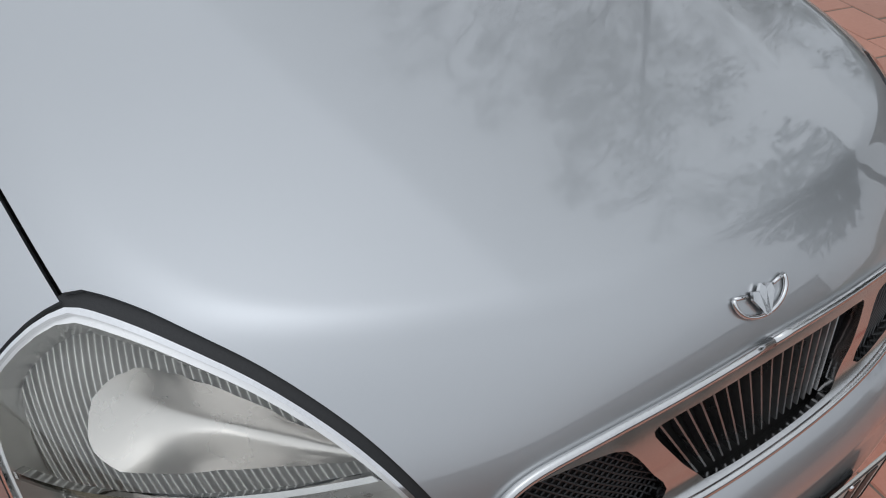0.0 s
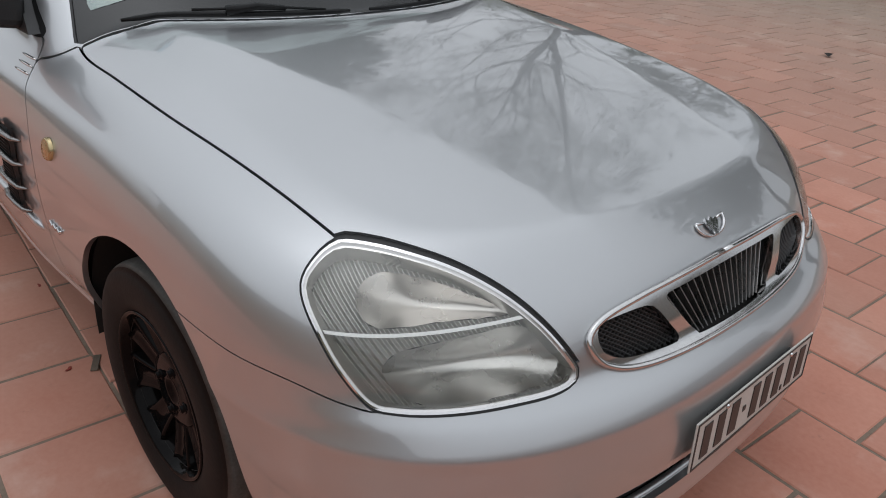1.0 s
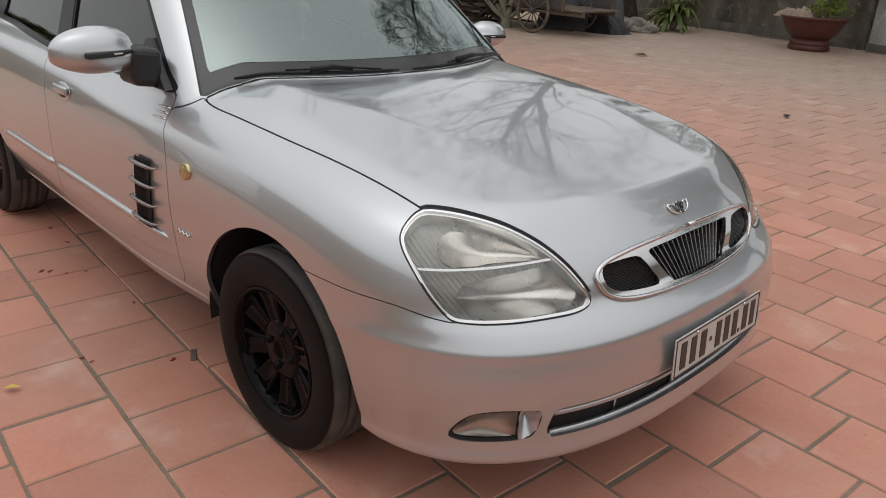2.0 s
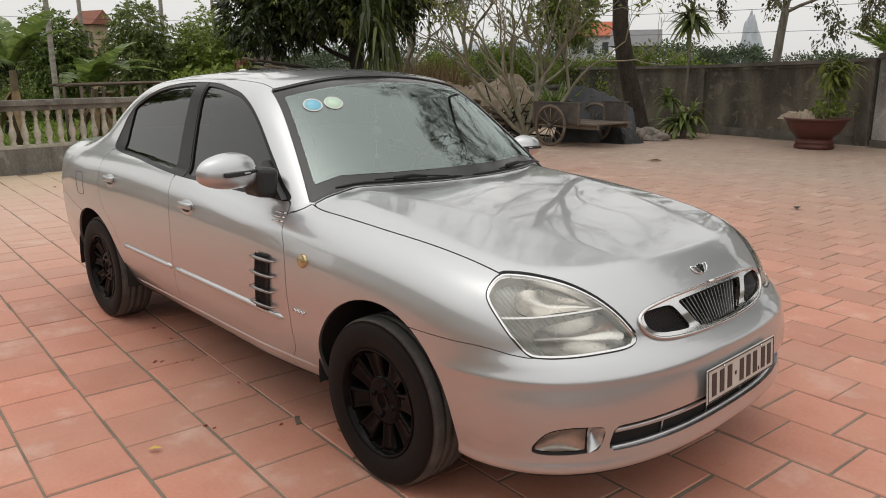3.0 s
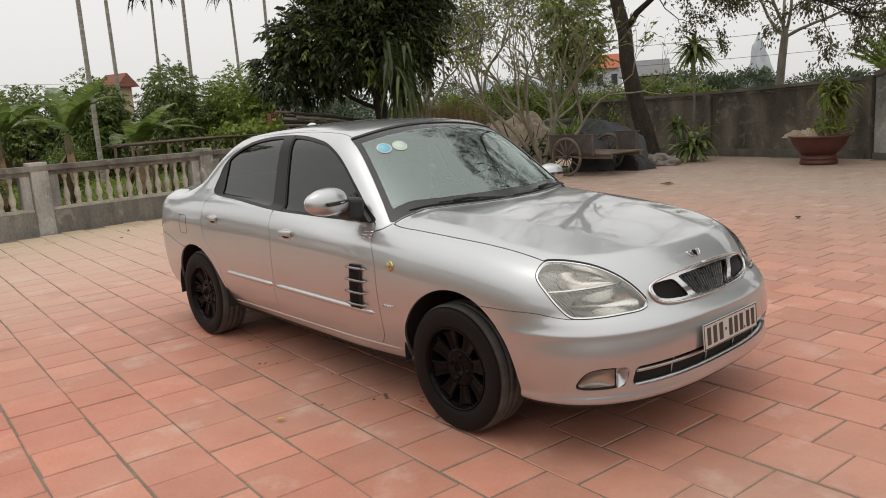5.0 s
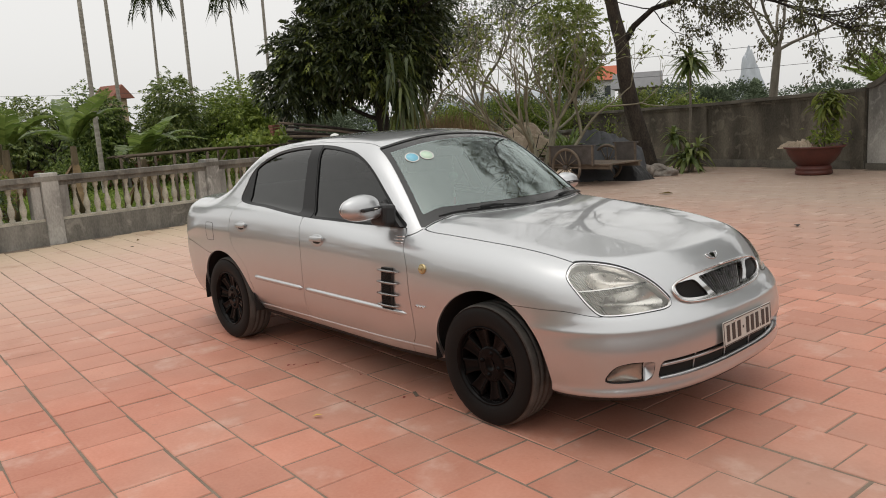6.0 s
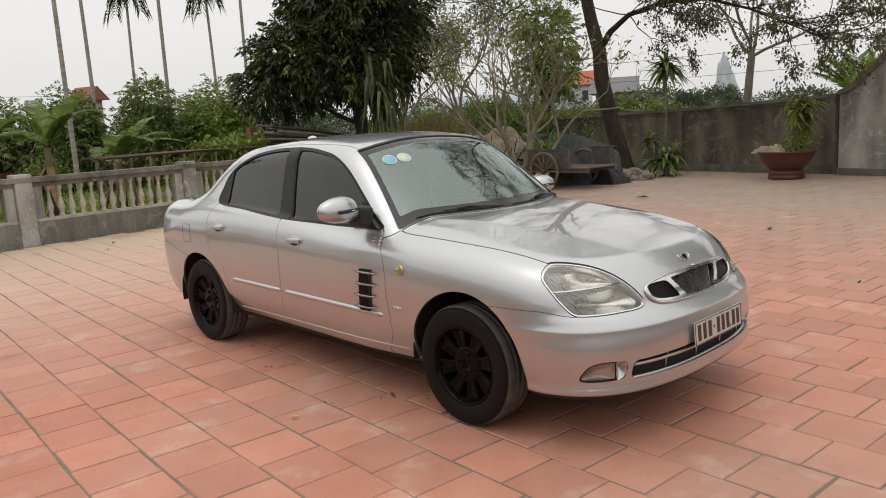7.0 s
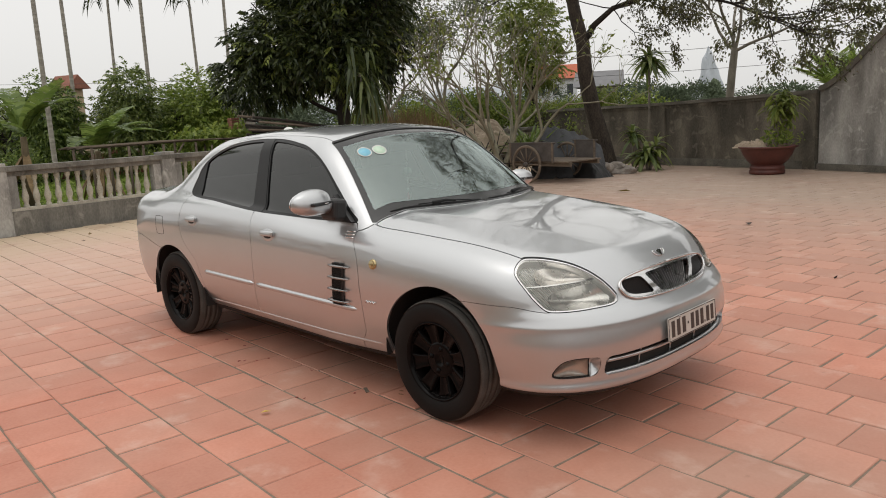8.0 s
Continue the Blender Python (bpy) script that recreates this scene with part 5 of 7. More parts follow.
def strap(rng, base, heading, length, width, rise, droop, steps=7, fold=0.3):
    """One long arching blade as vertices and quads."""
    d = np.array([math.cos(heading), math.sin(heading), 0.0])
    s = np.array([-math.sin(heading), math.cos(heading), 0.0])
    verts = []
    for t in np.linspace(0, 1, steps):
        p = np.asarray(base) + d * length * (math.cos(rise) * t + 0.12 * t * t) + np.array([0, 0, 1.0]) * length * (math.sin(rise) * t - droop * t * t)
        w = width * (0.35 + 0.65 * math.sin(min(1, t * 1.9 + 0.15) * math.pi / 2)) * (1 - max(0, (t - 0.55) / 0.45) ** 1.6 * 0.96) * 0.5
        verts += [p - s * w + [0, 0, fold * w], p, p + s * w + [0, 0, fold * w]]
    faces = []
    for i in range(steps - 1):
        for k in (0, 1):
            faces.append((3 * i + k, 3 * i + k + 1, 3 * i + k + 4, 3 * i + k + 3))
    return verts, faces


def torn_leaf(rng, base, heading, length, width, rise, droop):
    """A banana leaf: a bent rib with its blade torn into strips."""
    d, s = np.array([math.cos(heading), math.sin(heading), 0.0]), np.array([-math.sin(heading), math.cos(heading), 0.0])
    rib = lambda t: np.asarray(base) + d * length * (math.cos(rise) * t + 0.15 * t * t) + np.array([0, 0, 1.0]) * length * (math.sin(rise) * t - droop * t * t)
    verts, faces, n = [], [], 22
    for i in range(n):
        t0, t1 = 0.12 + 0.88 * i / n, 0.12 + 0.88 * (i + (0.86 if rng.random() < 0.2 else 1.0)) / n
        w = width * 0.5 * math.sin(math.pi * min(1, 0.12 + 0.95 * t0)) ** 0.6
        for q in (-1, 1):
            ragged, sag = w * rng.uniform(0.92, 1.04), w * rng.uniform(0.0, 0.14)
            out = s * q * ragged + np.array([0, 0, 0.25 * w - sag])
            k = len(verts)
            verts += [rib(t0), rib(t1), rib(t1) + out * 0.55 + [0, 0, 0.12 * w], rib(t0) + out * 0.55 + [0, 0, 0.12 * w], rib(min(1, t1 + 0.02)) + out, rib(t0 + 0.02) + out]
            faces += [(k, k + 1, k + 2, k + 3), (k + 3, k + 2, k + 4, k + 5)]
    return verts, faces


def straps(name, blades, mat, parent=None, label=""):
    verts, faces = [], []
    for v, f in blades:
        faces += [tuple(i + len(verts) for i in q) for q in f]
        verts += list(v)
    return quick_mesh(name, verts, faces, mat, parent, label, True)


def grow(rng, start, way, length, radius, depth, split=2, spread=0.6, shrink=0.72, thin=0.62, lift=0.1, wander=0.12, lines=None, tips=None):
    """A branching skeleton: tapered tubes, and the points and ways of its twigs."""
    lines = [] if lines is None else lines
    tips = [] if tips is None else tips
    pts, w = [np.array(start, float)], unit(np.array(way, float))
    for _ in range(4):
        w = unit(w + rng.normal(size=3) * wander + [0, 0, lift * 0.4])
        pts.append(pts[-1] + w * length / 4)
    lines.append((pts, np.linspace(radius, radius * thin, 5)))
    if depth <= 0:
        tips += [(p, w) for p in pts[1:]]
        return lines, tips
    if depth <= 1:
        tips += [(p, w) for p in pts[2:]]
    for k in range(split + (1 if rng.random() < 0.35 else 0)):
        a = unit(np.cross(w, rng.normal(size=3)))
        nw = unit(w + a * spread * rng.uniform(0.7, 1.3) + [0, 0, lift])
        begin = pts[-1] if k < 2 else pts[2 + int(rng.integers(2))]
        grow(rng, begin, nw, length * shrink * rng.uniform(0.8, 1.15), radius * thin * rng.uniform(0.75, 0.95), depth - 1, split, spread, shrink, thin, lift, wander, lines, tips)
    return lines, tips


def limb_mesh(name, lines, mat, parent, label="", fine=0.0):
    verts, faces = [], []
    total = 0
    for pts, radii in lines:
        if max(radii) < fine:
            continue
        sides = 10 if max(radii) > 0.08 else 6 if max(radii) > 0.02 else 4
        v, f = tube_data(pts, radii, sides, False)
        faces.append(np.array(f) + total)
        verts.append(np.array(v))
        total += len(v)
    return quick_mesh(name, np.concatenate(verts), np.concatenate(faces), mat, parent, label, True)


def crown(name, rng, tips, count, length, width, mat, parent, scatter=0.15, hang=0.0, label=""):
    pick = rng.integers(len(tips), size=count)
    at = np.array([tips[i][0] for i in pick]) + rng.normal(size=(count, 3)) * scatter
    way = np.array([tips[i][1] for i in pick]) + rng.normal(size=(count, 3)) * 0.8 - np.array([0, 0, hang])
    v, f = leaf_arrays(rng, at, way, length, width)
    ob = quick_mesh(name, v, f, mat, parent, label)
    return tagged(ob, kind="stuff")


def sprays(rng, at, way, leaflets, rachis, length, width):
    """Hanging feathered sprays: leaflets in pairs along a short stalk."""
    n = len(at)
    way = unit(way)
    side = unit(np.cross(way, rng.normal(size=(n, 3)) * 0.4 + [0, 0, 1]))
    p, w = [], []
    for k in range(leaflets):
        t = (k // 2 + 1) / (leaflets // 2)
        q = 1 if k % 2 else -1
        p.append(at + way * rachis * t + [0, 0, -0.25 * rachis * t * t])
        w.append(way * (0.6 + 0.5 * t) + side * q * 0.9 + [0, 0, -0.35])
    return leaf_arrays(rng, np.concatenate(p), np.concatenate(w), length, width, 0.15, 0.2)


def lobed_crown(name, rng, lobes, count, leaflets, rachis, length, width, mat, parent, hang=0.5):
    """A dense crown of sprays over several rounded lobes (centre, radii)."""
    size = np.array([r[0] * r[1] + r[1] * r[2] for c, r in lobes])
    at, way = [], []
    for (c, r), k in zip(lobes, (count * size / size.sum()).astype(int)):
        d = unit(rng.normal(size=(k, 3)))
        depth = 1 - 0.5 * rng.random((k, 1)) ** 2.2
        at.append(np.array(c) + d * depth * np.array(r) * (1 + 0.12 * rng.normal(size=(k, 1))))
        way.append(d + [0, 0, -hang] + rng.normal(size=(k, 3)) * 0.35)
    v, f = sprays(rng, np.concatenate(at), np.concatenate(way), leaflets, rachis, length, width)
    return tagged(quick_mesh(name, v, f, mat, parent), kind="stuff")


def tree(label, seed, at, height, trunk_r, leaf_mat, leaves, size, depth=4, split=2, spread=0.6, trunk=0.32, bark=BARK, way=(0, 0, 1), lift=0.1, hang=0.2, scatter=0.18, shrink=0.74, group="", name="tree"):
    rng = np.random.default_rng(seed)
    root = empty(name, label, "tree", group)
    root.location = at
    lines, tips = grow(rng, (0, 0, -0.1), way, height * trunk, trunk_r, depth, split, spread, shrink, 0.68, lift)
    limb_mesh("trunk", lines, bark, root)
    if leaves:
        crown("crown", rng, tips, leaves, size, size * 0.36, leaf_mat, root, scatter, hang)
    return root


# ---- ground, walls and balustrade ----
def prism(path, z0, z1, thick, mat, name, parent=None, label="", tops=None, shift=0.0):
    """An upright wall of some thickness along a path of (x, y); tops: the height at each point."""
    p = np.array(path, float)
    d = unit(np.gradient(p, axis=0))
    nrm = np.stack([-d[:, 1], d[:, 0]], 1)
    tops = [z1] * len(p) if tops is None else tops
    verts, faces = [], []
    for q, m, t in zip(p, nrm, tops):
        a, b = q + m * (shift - thick / 2), q + m * (shift + thick / 2)
        verts += [(*a, z0), (*b, z0), (*b, t), (*a, t)]
    for i in range(len(p) - 1):
        for k in range(4):
            faces.append((4 * i + k, 4 * i + (k + 1) % 4, 4 * i + 4 + (k + 1) % 4, 4 * i + 4 + k))
    bm = bmesh.new()
    bv = [bm.verts.new(v) for v in verts]
    for f in faces + [(3, 2, 1, 0), tuple(4 * (len(p) - 1) + k for k in range(4))]:
        bm.faces.new([bv[i] for i in f])
    bmesh.ops.recalc_face_normals(bm, faces=bm.faces[:])
    return part(name, bm, mat, parent, label)


def ground_sheet():
    """The land, level round the yard and rising a little far off."""
    r = np.concatenate([np.linspace(0, 60, 25), np.geomspace(70, 3000, 14)])
    a = np.linspace(0, 2 * math.pi, 73)[:-1]
    verts = [(0, 0, -0.09)] + [(q * math.cos(c), q * math.sin(c), -0.09) for q in r[1:] for c in a]
    faces = [(0, 1 + k, 1 + (k + 1) % 72, 1 + (k + 1) % 72) for k in range(72)]
    quads = [(1 + i * 72 + k, 1 + (i + 1) * 72 + k, 1 + (i + 1) * 72 + (k + 1) % 72, 1 + i * 72 + (k + 1) % 72) for i in range(len(r) - 2) for k in range(72)]
    return linked("ground", verts, [f[:3] for f in faces] + quads, SOIL)


tagged(ground_sheet(), "brown soil and grass round the yard", "ground", kind="structure")
BAL = lambda y: -8.72 - 0.10 * y
WALL = lambda x: 13.42 - 0.215 * (x + 1.68)
slab_bm = bmesh.new()
low = [slab_bm.verts.new((x, y, -0.085)) for x, y in ((BAL(-9), -9), (9, -9), (9, 12.0), (-1.68, 13.4), (-10.3, 15.3))]
face = slab_bm.faces.new(low)
up = bmesh.ops.extrude_face_region(slab_bm, geom=[face])
bmesh.ops.translate(slab_bm, vec=(0, 0, 0.0815), verts=[v for v in up["geom"] if isinstance(v, bmesh.types.BMVert)])
bmesh.ops.recalc_face_normals(slab_bm, faces=slab_bm.faces[:])
yard = part("pavement", slab_bm, GROUT, None, "cement bed of the red tile yard")
tagged(yard, category="pavement", kind="structure")

# rendered back wall with piers, plinth and coping
wall_back = empty("wall_back", "dark stained rendered yard wall with a coping", "wall")
tagged(wall_back, kind="structure")
xs = np.linspace(-10.35, -1.68, 12)
tops = np.interp(xs, [-10.35, -5.5, -1.68], [1.42, 1.45, 1.55])
prism([(x, WALL(x)) for x in xs], -0.1, 0, 0.16, STAINED, "wall", wall_back, tops=tops)
prism([(x, WALL(x)) for x in xs], 0, 0.17, 0.24, COPING, "plinth", wall_back)
v = prism([(x, WALL(x)) for x in xs], 0, 0, 0.30, COPING, "coping", wall_back, tops=tops + 0.075)
for q in v.data.vertices:
    if q.co.z < 0.5:
        q.co.z = float(np.interp(q.co.x, xs, tops)) + 0.002
v = prism([(x, WALL(x)) for x in xs], 0, 0, 0.22, STAINED, "coping_step", wall_back, tops=tops - 0.002)
for q in v.data.vertices:
    if q.co.z < 0.5:
        q.co.z = float(np.interp(q.co.x, xs, tops)) - 0.06
for x in (-10.2, -5.62, -1.82):
    part("pier", slab((0.26, 0.27, float(np.interp(x, xs, tops)) + 0.05), (x, WALL(x), 0.5 * float(np.interp(x, xs, tops))), 0.01, (0, 0, -12.2)), STAINED, wall_back)

# higher wing wall whose top sweeps up in a curve
wing = empty("wall_wing", "pale weathered wing wall with a curved sweeping top", "wall")
tagged(wing, kind="structure")
ws = np.linspace(-1.62, 2.6, 40)
WING = lambda x: 13.40 - 0.36 * (x + 1.62)
sweep = 1.58 + 1.30 * ramp(ws, -1.75, 0.25) ** 1.0
prism([(x, WING(x)) for x in ws], -0.1, 0, 0.18, PALE_RENDER, "wall", wing, tops=sweep)
v = prism([(x, WING(x)) for x in ws], 0, 0, 0.32, COPING, "coping", wing, tops=sweep + 0.09)
for q in v.data.vertices:
    if q.co.z < 0.5:
        q.co.z = float(np.interp(q.co.x, ws, sweep)) + 0.002
prism([(x, WING(x)) for x in ws], 0, 0.13, 0.27, COPING, "plinth", wing)

# unseen cream wall behind the camera, added to block low sky light
sky_block = empty("wall_house", "unseen plain cream wall added to block the low sky", "wall")
tagged(sky_block, kind="structure")
part("wall", slab((30.0, 0.3, 4.4), (0.5, -13.4, 2.1), 0.02), BLOCK_CREAM, sky_block)
part("eave", slab((30.6, 1.6, 0.16), (0.5, -12.9, 4.42), 0.02), COPING, sky_block)

# unseen wall added to keep low eastern light from under the car
east = empty("wall_east", "unseen plain grey wall added to block low sky in the east", "wall")
tagged(east, kind="structure")
part("wall", slab((0.2, 25.0, 2.7), (9.6, -0.8, 1.25), 0.02), PALE_RENDER, east)
part("coping", slab((0.32, 25.1, 0.08), (9.6, -0.8, 2.642), 0.01), COPING, east)

# low balustrade along the garden
balustrade = empty("balustrade", "low weathered concrete balustrade with turned balusters", "balustrade")
tagged(balustrade, kind="structure")
balustrade.scale = (1, 1, 1.10)
ys = np.linspace(-9, 15.1, 25)
prism([(BAL(y), y) for y in ys], -0.1, 0.32, 0.22, PLINTH, "plinth_wall", balustrade)
prism([(BAL(y), y) for y in ys], 0.322, 0.36, 0.17, BALUSTER, "bottom_rail", balustrade)
prism([(BAL(y), y) for y in ys], 0.80, 0.865, 0.15, PLINTH, "top_rail", balustrade)
prism([(BAL(y), y) for y in ys], 0.867, 0.935, 0.27, PLINTH, "coping", balustrade)
bal_profile = [(0.052, 0.36), (0.052, 0.39), (0.036, 0.40), (0.044, 0.43), (0.060, 0.475), (0.062, 0.51), (0.045, 0.57), (0.030, 0.63), (0.028, 0.66), (0.040, 0.675), (0.028, 0.69), (0.030, 0.72), (0.042, 0.745), (0.052, 0.755), (0.052, 0.80)]
v, f = lathe_data([(r * 0.82, z) for r, z in bal_profile], 12)
bal_mesh = None
posts = [-5.4, -2.65, 0.10, 2.85, 5.6, 8.35, 11.1, 13.85]
for y in posts:
    part("post", slab((0.26, 0.25, 0.99), (BAL(y), y, 0.485), 0.012, (0, 0, 5.7)), PALE_RENDER, balustrade, "pale rendered square post")
    for s in (-1, 1):
        part("half_post", slab((0.15, 0.14, 0.45), (BAL(y + s * 0.20), y + s * 0.20, 0.578), 0.006, (0, 0, 5.7)), PALE_RENDER, balustrade)
for a, b in zip([-8.15] + posts, posts + [16.6]):
    for y in np.linspace(a + 0.22, b - 0.22, 15)[1:-1]:
        if y < -6.5 or y > 15:
            continue
        if bal_mesh is None:
            o = linked("baluster", v, f, BALUSTER, balustrade, "turned concrete baluster")
            bal_mesh = o.data
        else:
            o = new("baluster", bal_mesh)
            o.parent = balustrade
        o.location = (BAL(y), y, 0)

# ---- garden beyond the balustrade ----
def areca(seed, x, y, height, radius, fronds=9, group="areca palms beyond the balustrade"):
    rng = np.random.default_rng(seed)
    root = empty("areca_palm", "tall slender areca palm with a ringed grey trunk", "palm tree", group)
    root.location = (x, y, -0.1)
    bend = rng.normal(size=2) * 0.10
    rows = int(height / 0.05)
    t = np.linspace(0, 1, rows)
    pts = np.stack([bend[0] * t ** 2, bend[1] * t ** 2, height * t], 1)
    rad = 0.78 * radius * (1.12 - 0.42 * t) * (1 + 0.05 * (np.arange(rows) % 3 == 0))
    v, f = tube_data(pts, rad, 10)
    linked("trunk", v, f, PALM_BARK, root)
    top = pts[-1]
    v, f = tube_data([top, top + [0, 0, 0.35], top + [0, 0, 0.8]], [radius * 0.8, radius * 0.95, radius * 0.5], 10)
    linked("crownshaft", v, f, LEAF_MID, root)
    at, way = [], []
    ribs = []
    for k in range(fronds):
        head, rise = 2 * math.pi * k / fronds + rng.normal() * 0.2, rng.uniform(0.3, 1.2)
        d = np.array([math.cos(head), math.sin(head), 0])
        rib = [top + [0, 0, 0.75] + d * 0.72 * s * math.cos(rise) + np.array([0, 0, 1.1 * s * math.sin(rise) - 1.75 * s * s]) for s in np.linspace(0, 1, 10)]
        ribs.append((rib, np.linspace(0.02, 0.004, 10)))
        side = np.array([-d[1], d[0], 0])
        for s in np.linspace(0.12, 0.98, 26):
            i = int(s * 9)
            p = rib[i] + (rib[min(i + 1, 9)] - rib[i]) * (s * 9 - i)
            for q in (-1, 1):
                at.append(p)
                way.append(side * q + d * 0.6 + [0, 0, -0.35])
    tubes("frond_rib", ribs, LEAF_MID, root, sides=4)
    v, f = leaf_arrays(rng, np.array(at), np.array(way), 0.30, 0.06, 0.2, 0.9)
    tagged(quick_mesh("fronds", v, f, LEAF_DEEP, root), kind="stuff")
    return root


for k, (x, y, h, r) in enumerate(((-18.6, 1.25, 10.5, 0.075), (-17.9, 4.03, 10.0, 0.082), (-20.65, 5.75, 11.0, 0.076), (-23.27, 8.16, 6.45, 0.074), (-21.52, 8.55, 11.5, 0.08), (-20.39, 9.79, 6.15, 0.070), (-20.68, 11.14, 11.0, 0.072))):
    areca(40 + k, x, y, h, r)


def banana(seed, x, y, height, leaves=8):
    rng = np.random.default_rng(seed)
    root = empty("banana_plant", "banana plant with broad torn green leaves", "banana plant", "banana plants in the garden")
    root.location = (x, y, -0.1)
    v, f = tube_data([(0, 0, 0), (0.02, 0.02, height * 0.3), (0.05, 0.02, height * 0.62)], [0.10, 0.09, 0.06], 10)
    linked("stem", v, f, SHEATH, root, "brown banana stem in dry sheaths")
    blades = []
    for k in range(leaves):
        blades.append(torn_leaf(rng, (0.05, 0.02, height * 0.6), rng.uniform(0, 6.28), rng.uniform(1.3, 2.0), rng.uniform(0.42, 0.58), rng.uniform(0.75, 1.45), rng.uniform(0.30, 0.85)))
    for b in blades:
        straps("leaf", [b], LEAF_BANANA, root)
    for k in range(6):
        straps("dry_leaf", [strap(rng, (0.04, 0.02, height * 0.5), rng.uniform(0, 6.28), 0.8, 0.16, -0.9, 0.3, 6)], DRY, root, "dry hanging leaf")
    return root


banana(1, -12.6, 1.7, 2.5, 9)
banana(2, -11.4, 0.2, 2.5, 8)
banana(3, -12.9, 3.2, 1.9, 7)
banana(5, -13.6, 0.6, 2.7, 8)

def citrus(seed, x, y, height, wide, mat):
    rng = np.random.default_rng(seed)
    root = empty("citrus_tree", "bushy round citrus tree with green leaves", "tree", "citrus trees")
    root.location = (x, y, -0.1)
    lines, tips = grow(rng, (0, 0, 0), (0, 0, 1), height * 0.3, 0.09, 3, 2, 0.6, 0.74, 0.68, 0.15)
    limb_mesh("trunk", lines, BARK, root)
    lobes = [((0, 0, height * 0.45), (wide, wide, height * 0.34)), ((0, 0, height * 0.72), (wide * 0.72, wide * 0.72, height * 0.27))]
    for k in range(6):
        a = rng.uniform(0, 6.28)
        r = wide * rng.uniform(0.35, 0.6)
        lobes.append(((wide * 0.6 * math.cos(a), wide * 0.6 * math.sin(a), height * rng.uniform(0.35, 0.85)), (r, r, r)))
    lobed_crown("crown", rng, lobes, 2000, 6, 0.18, 0.125, 0.06, mat, root, 0.15)


for k, (x, y, h, w) in enumerate(((-19.9, 7.05, 3.55, 1.05), (-19.2, 9.0, 3.4, 1.1), (-21.0, 5.0, 3.3, 1.0), (-22.5, 3.0, 3.0, 1.4), (-24.0, -1.0, 3.2, 1.5), (-25.0, 11.5, 3.4, 1.3))):
    citrus(60 + k, x, y, h, w, (LEAF_FRESH, LEAF_LIGHT, LEAF_MID)[k % 3])
for k, (x, y, h) in enumerate(((-10.6, -0.6, 1.7), (-15.6, 2.2, 1.9), (-16.2, 6.4, 1.5), (-15.6, 8.2, 1.4))):
    tree("low leafy green garden shrub", 171 + k, (x, y, -0.1), h, 0.05, LEAF_MID if k % 2 else LEAF_LIGHT, 2600, 0.10, 4, 3, 0.8, 0.24, lift=0.1, scatter=0.16, group="garden shrubs", name="shrub")
tree("low leafy shrub beside the balustrade", 71, (-10.0, -0.9, -0.1), 1.9, 0.05, LEAF_DUSTY, 3600, 0.10, 4, 3, 0.8, 0.24, lift=0.1, scatter=0.16, name="shrub")

# vegetable rows
rng = np.random.default_rng(5)
n = 26000
at = np.stack([rng.uniform(-21.5, -9.4, n), rng.uniform(-6, 14, n), np.full(n, -0.08)], 1)
at[:, 0] = np.where(np.abs((at[:, 0] * 1.6) % 1 - 0.5) < 0.34, at[:, 0], at[:, 0] + 0.25)
at[:, 0] -= 0.10 * at[:, 1] * 0.8
v, f = leaf_arrays(rng, at, rng.normal(size=(n, 3)) * [0.7, 0.7, 0.3] + [0, 0, 0.9], 0.24, 0.13)
tagged(quick_mesh("vegetable_plants", v, f, LEAF_VEG), "rows of low leafy green vegetables on soil", "vegetables", kind="stuff")
n = 14000
at = np.stack([rng.uniform(-45, -22, n), rng.uniform(-14, 40, n), np.full(n, -0.1)], 1)
v, f = leaf_arrays(rng, at, rng.normal(size=(n, 3)) * [0.5, 0.5, 0.2] + [0, 0, 1], 0.5, 0.09)
tagged(quick_mesh("tall_grass", v, f, LEAF_DUSTY), "rough tall grass and weeds beyond the garden", "grass", kind="stuff")

# bamboo trellis with a bean vine
trellis = empty("trellis", "low bamboo trellis table with a bean vine", "trellis")
lines = []
for k, y in enumerate(np.linspace(2.2, 5.6, 6)):
    for x in (-11.4, -10.5):
        tubes("trellis_post", [([(x, y, -0.1), (x + 0.02, y, 1.18)], 0.028)], OLD_WOOD, trellis, "", 6)
for k in range(9):
    x = -11.55 + 0.145 * k
    z = 1.18 + 0.012 * (k % 3)
    tubes("trellis_rail", [([(x, 2.0, z), (x + 0.05, 3.9, z + 0.03), (x + 0.02, 5.9, z)], 0.016)], OLD_WOOD, trellis, "", 5)
tubes("trellis_brace", [([(-10.5, 3.4, 0.4), (-10.5, 4.0, 1.18)], 0.02)], OLD_WOOD, trellis, "", 5)
n = 900
at = np.stack([rng.uniform(-11.6, -10.5, n), rng.uniform(4.2, 5.8, n), 1.2 + rng.gamma(2, 0.04, n)], 1)
v, f = leaf_arrays(rng, at, rng.normal(size=(n, 3)), 0.14, 0.10)
tagged(quick_mesh("bean_vine", v, f, LEAF_LIGHT, trellis), kind="stuff")

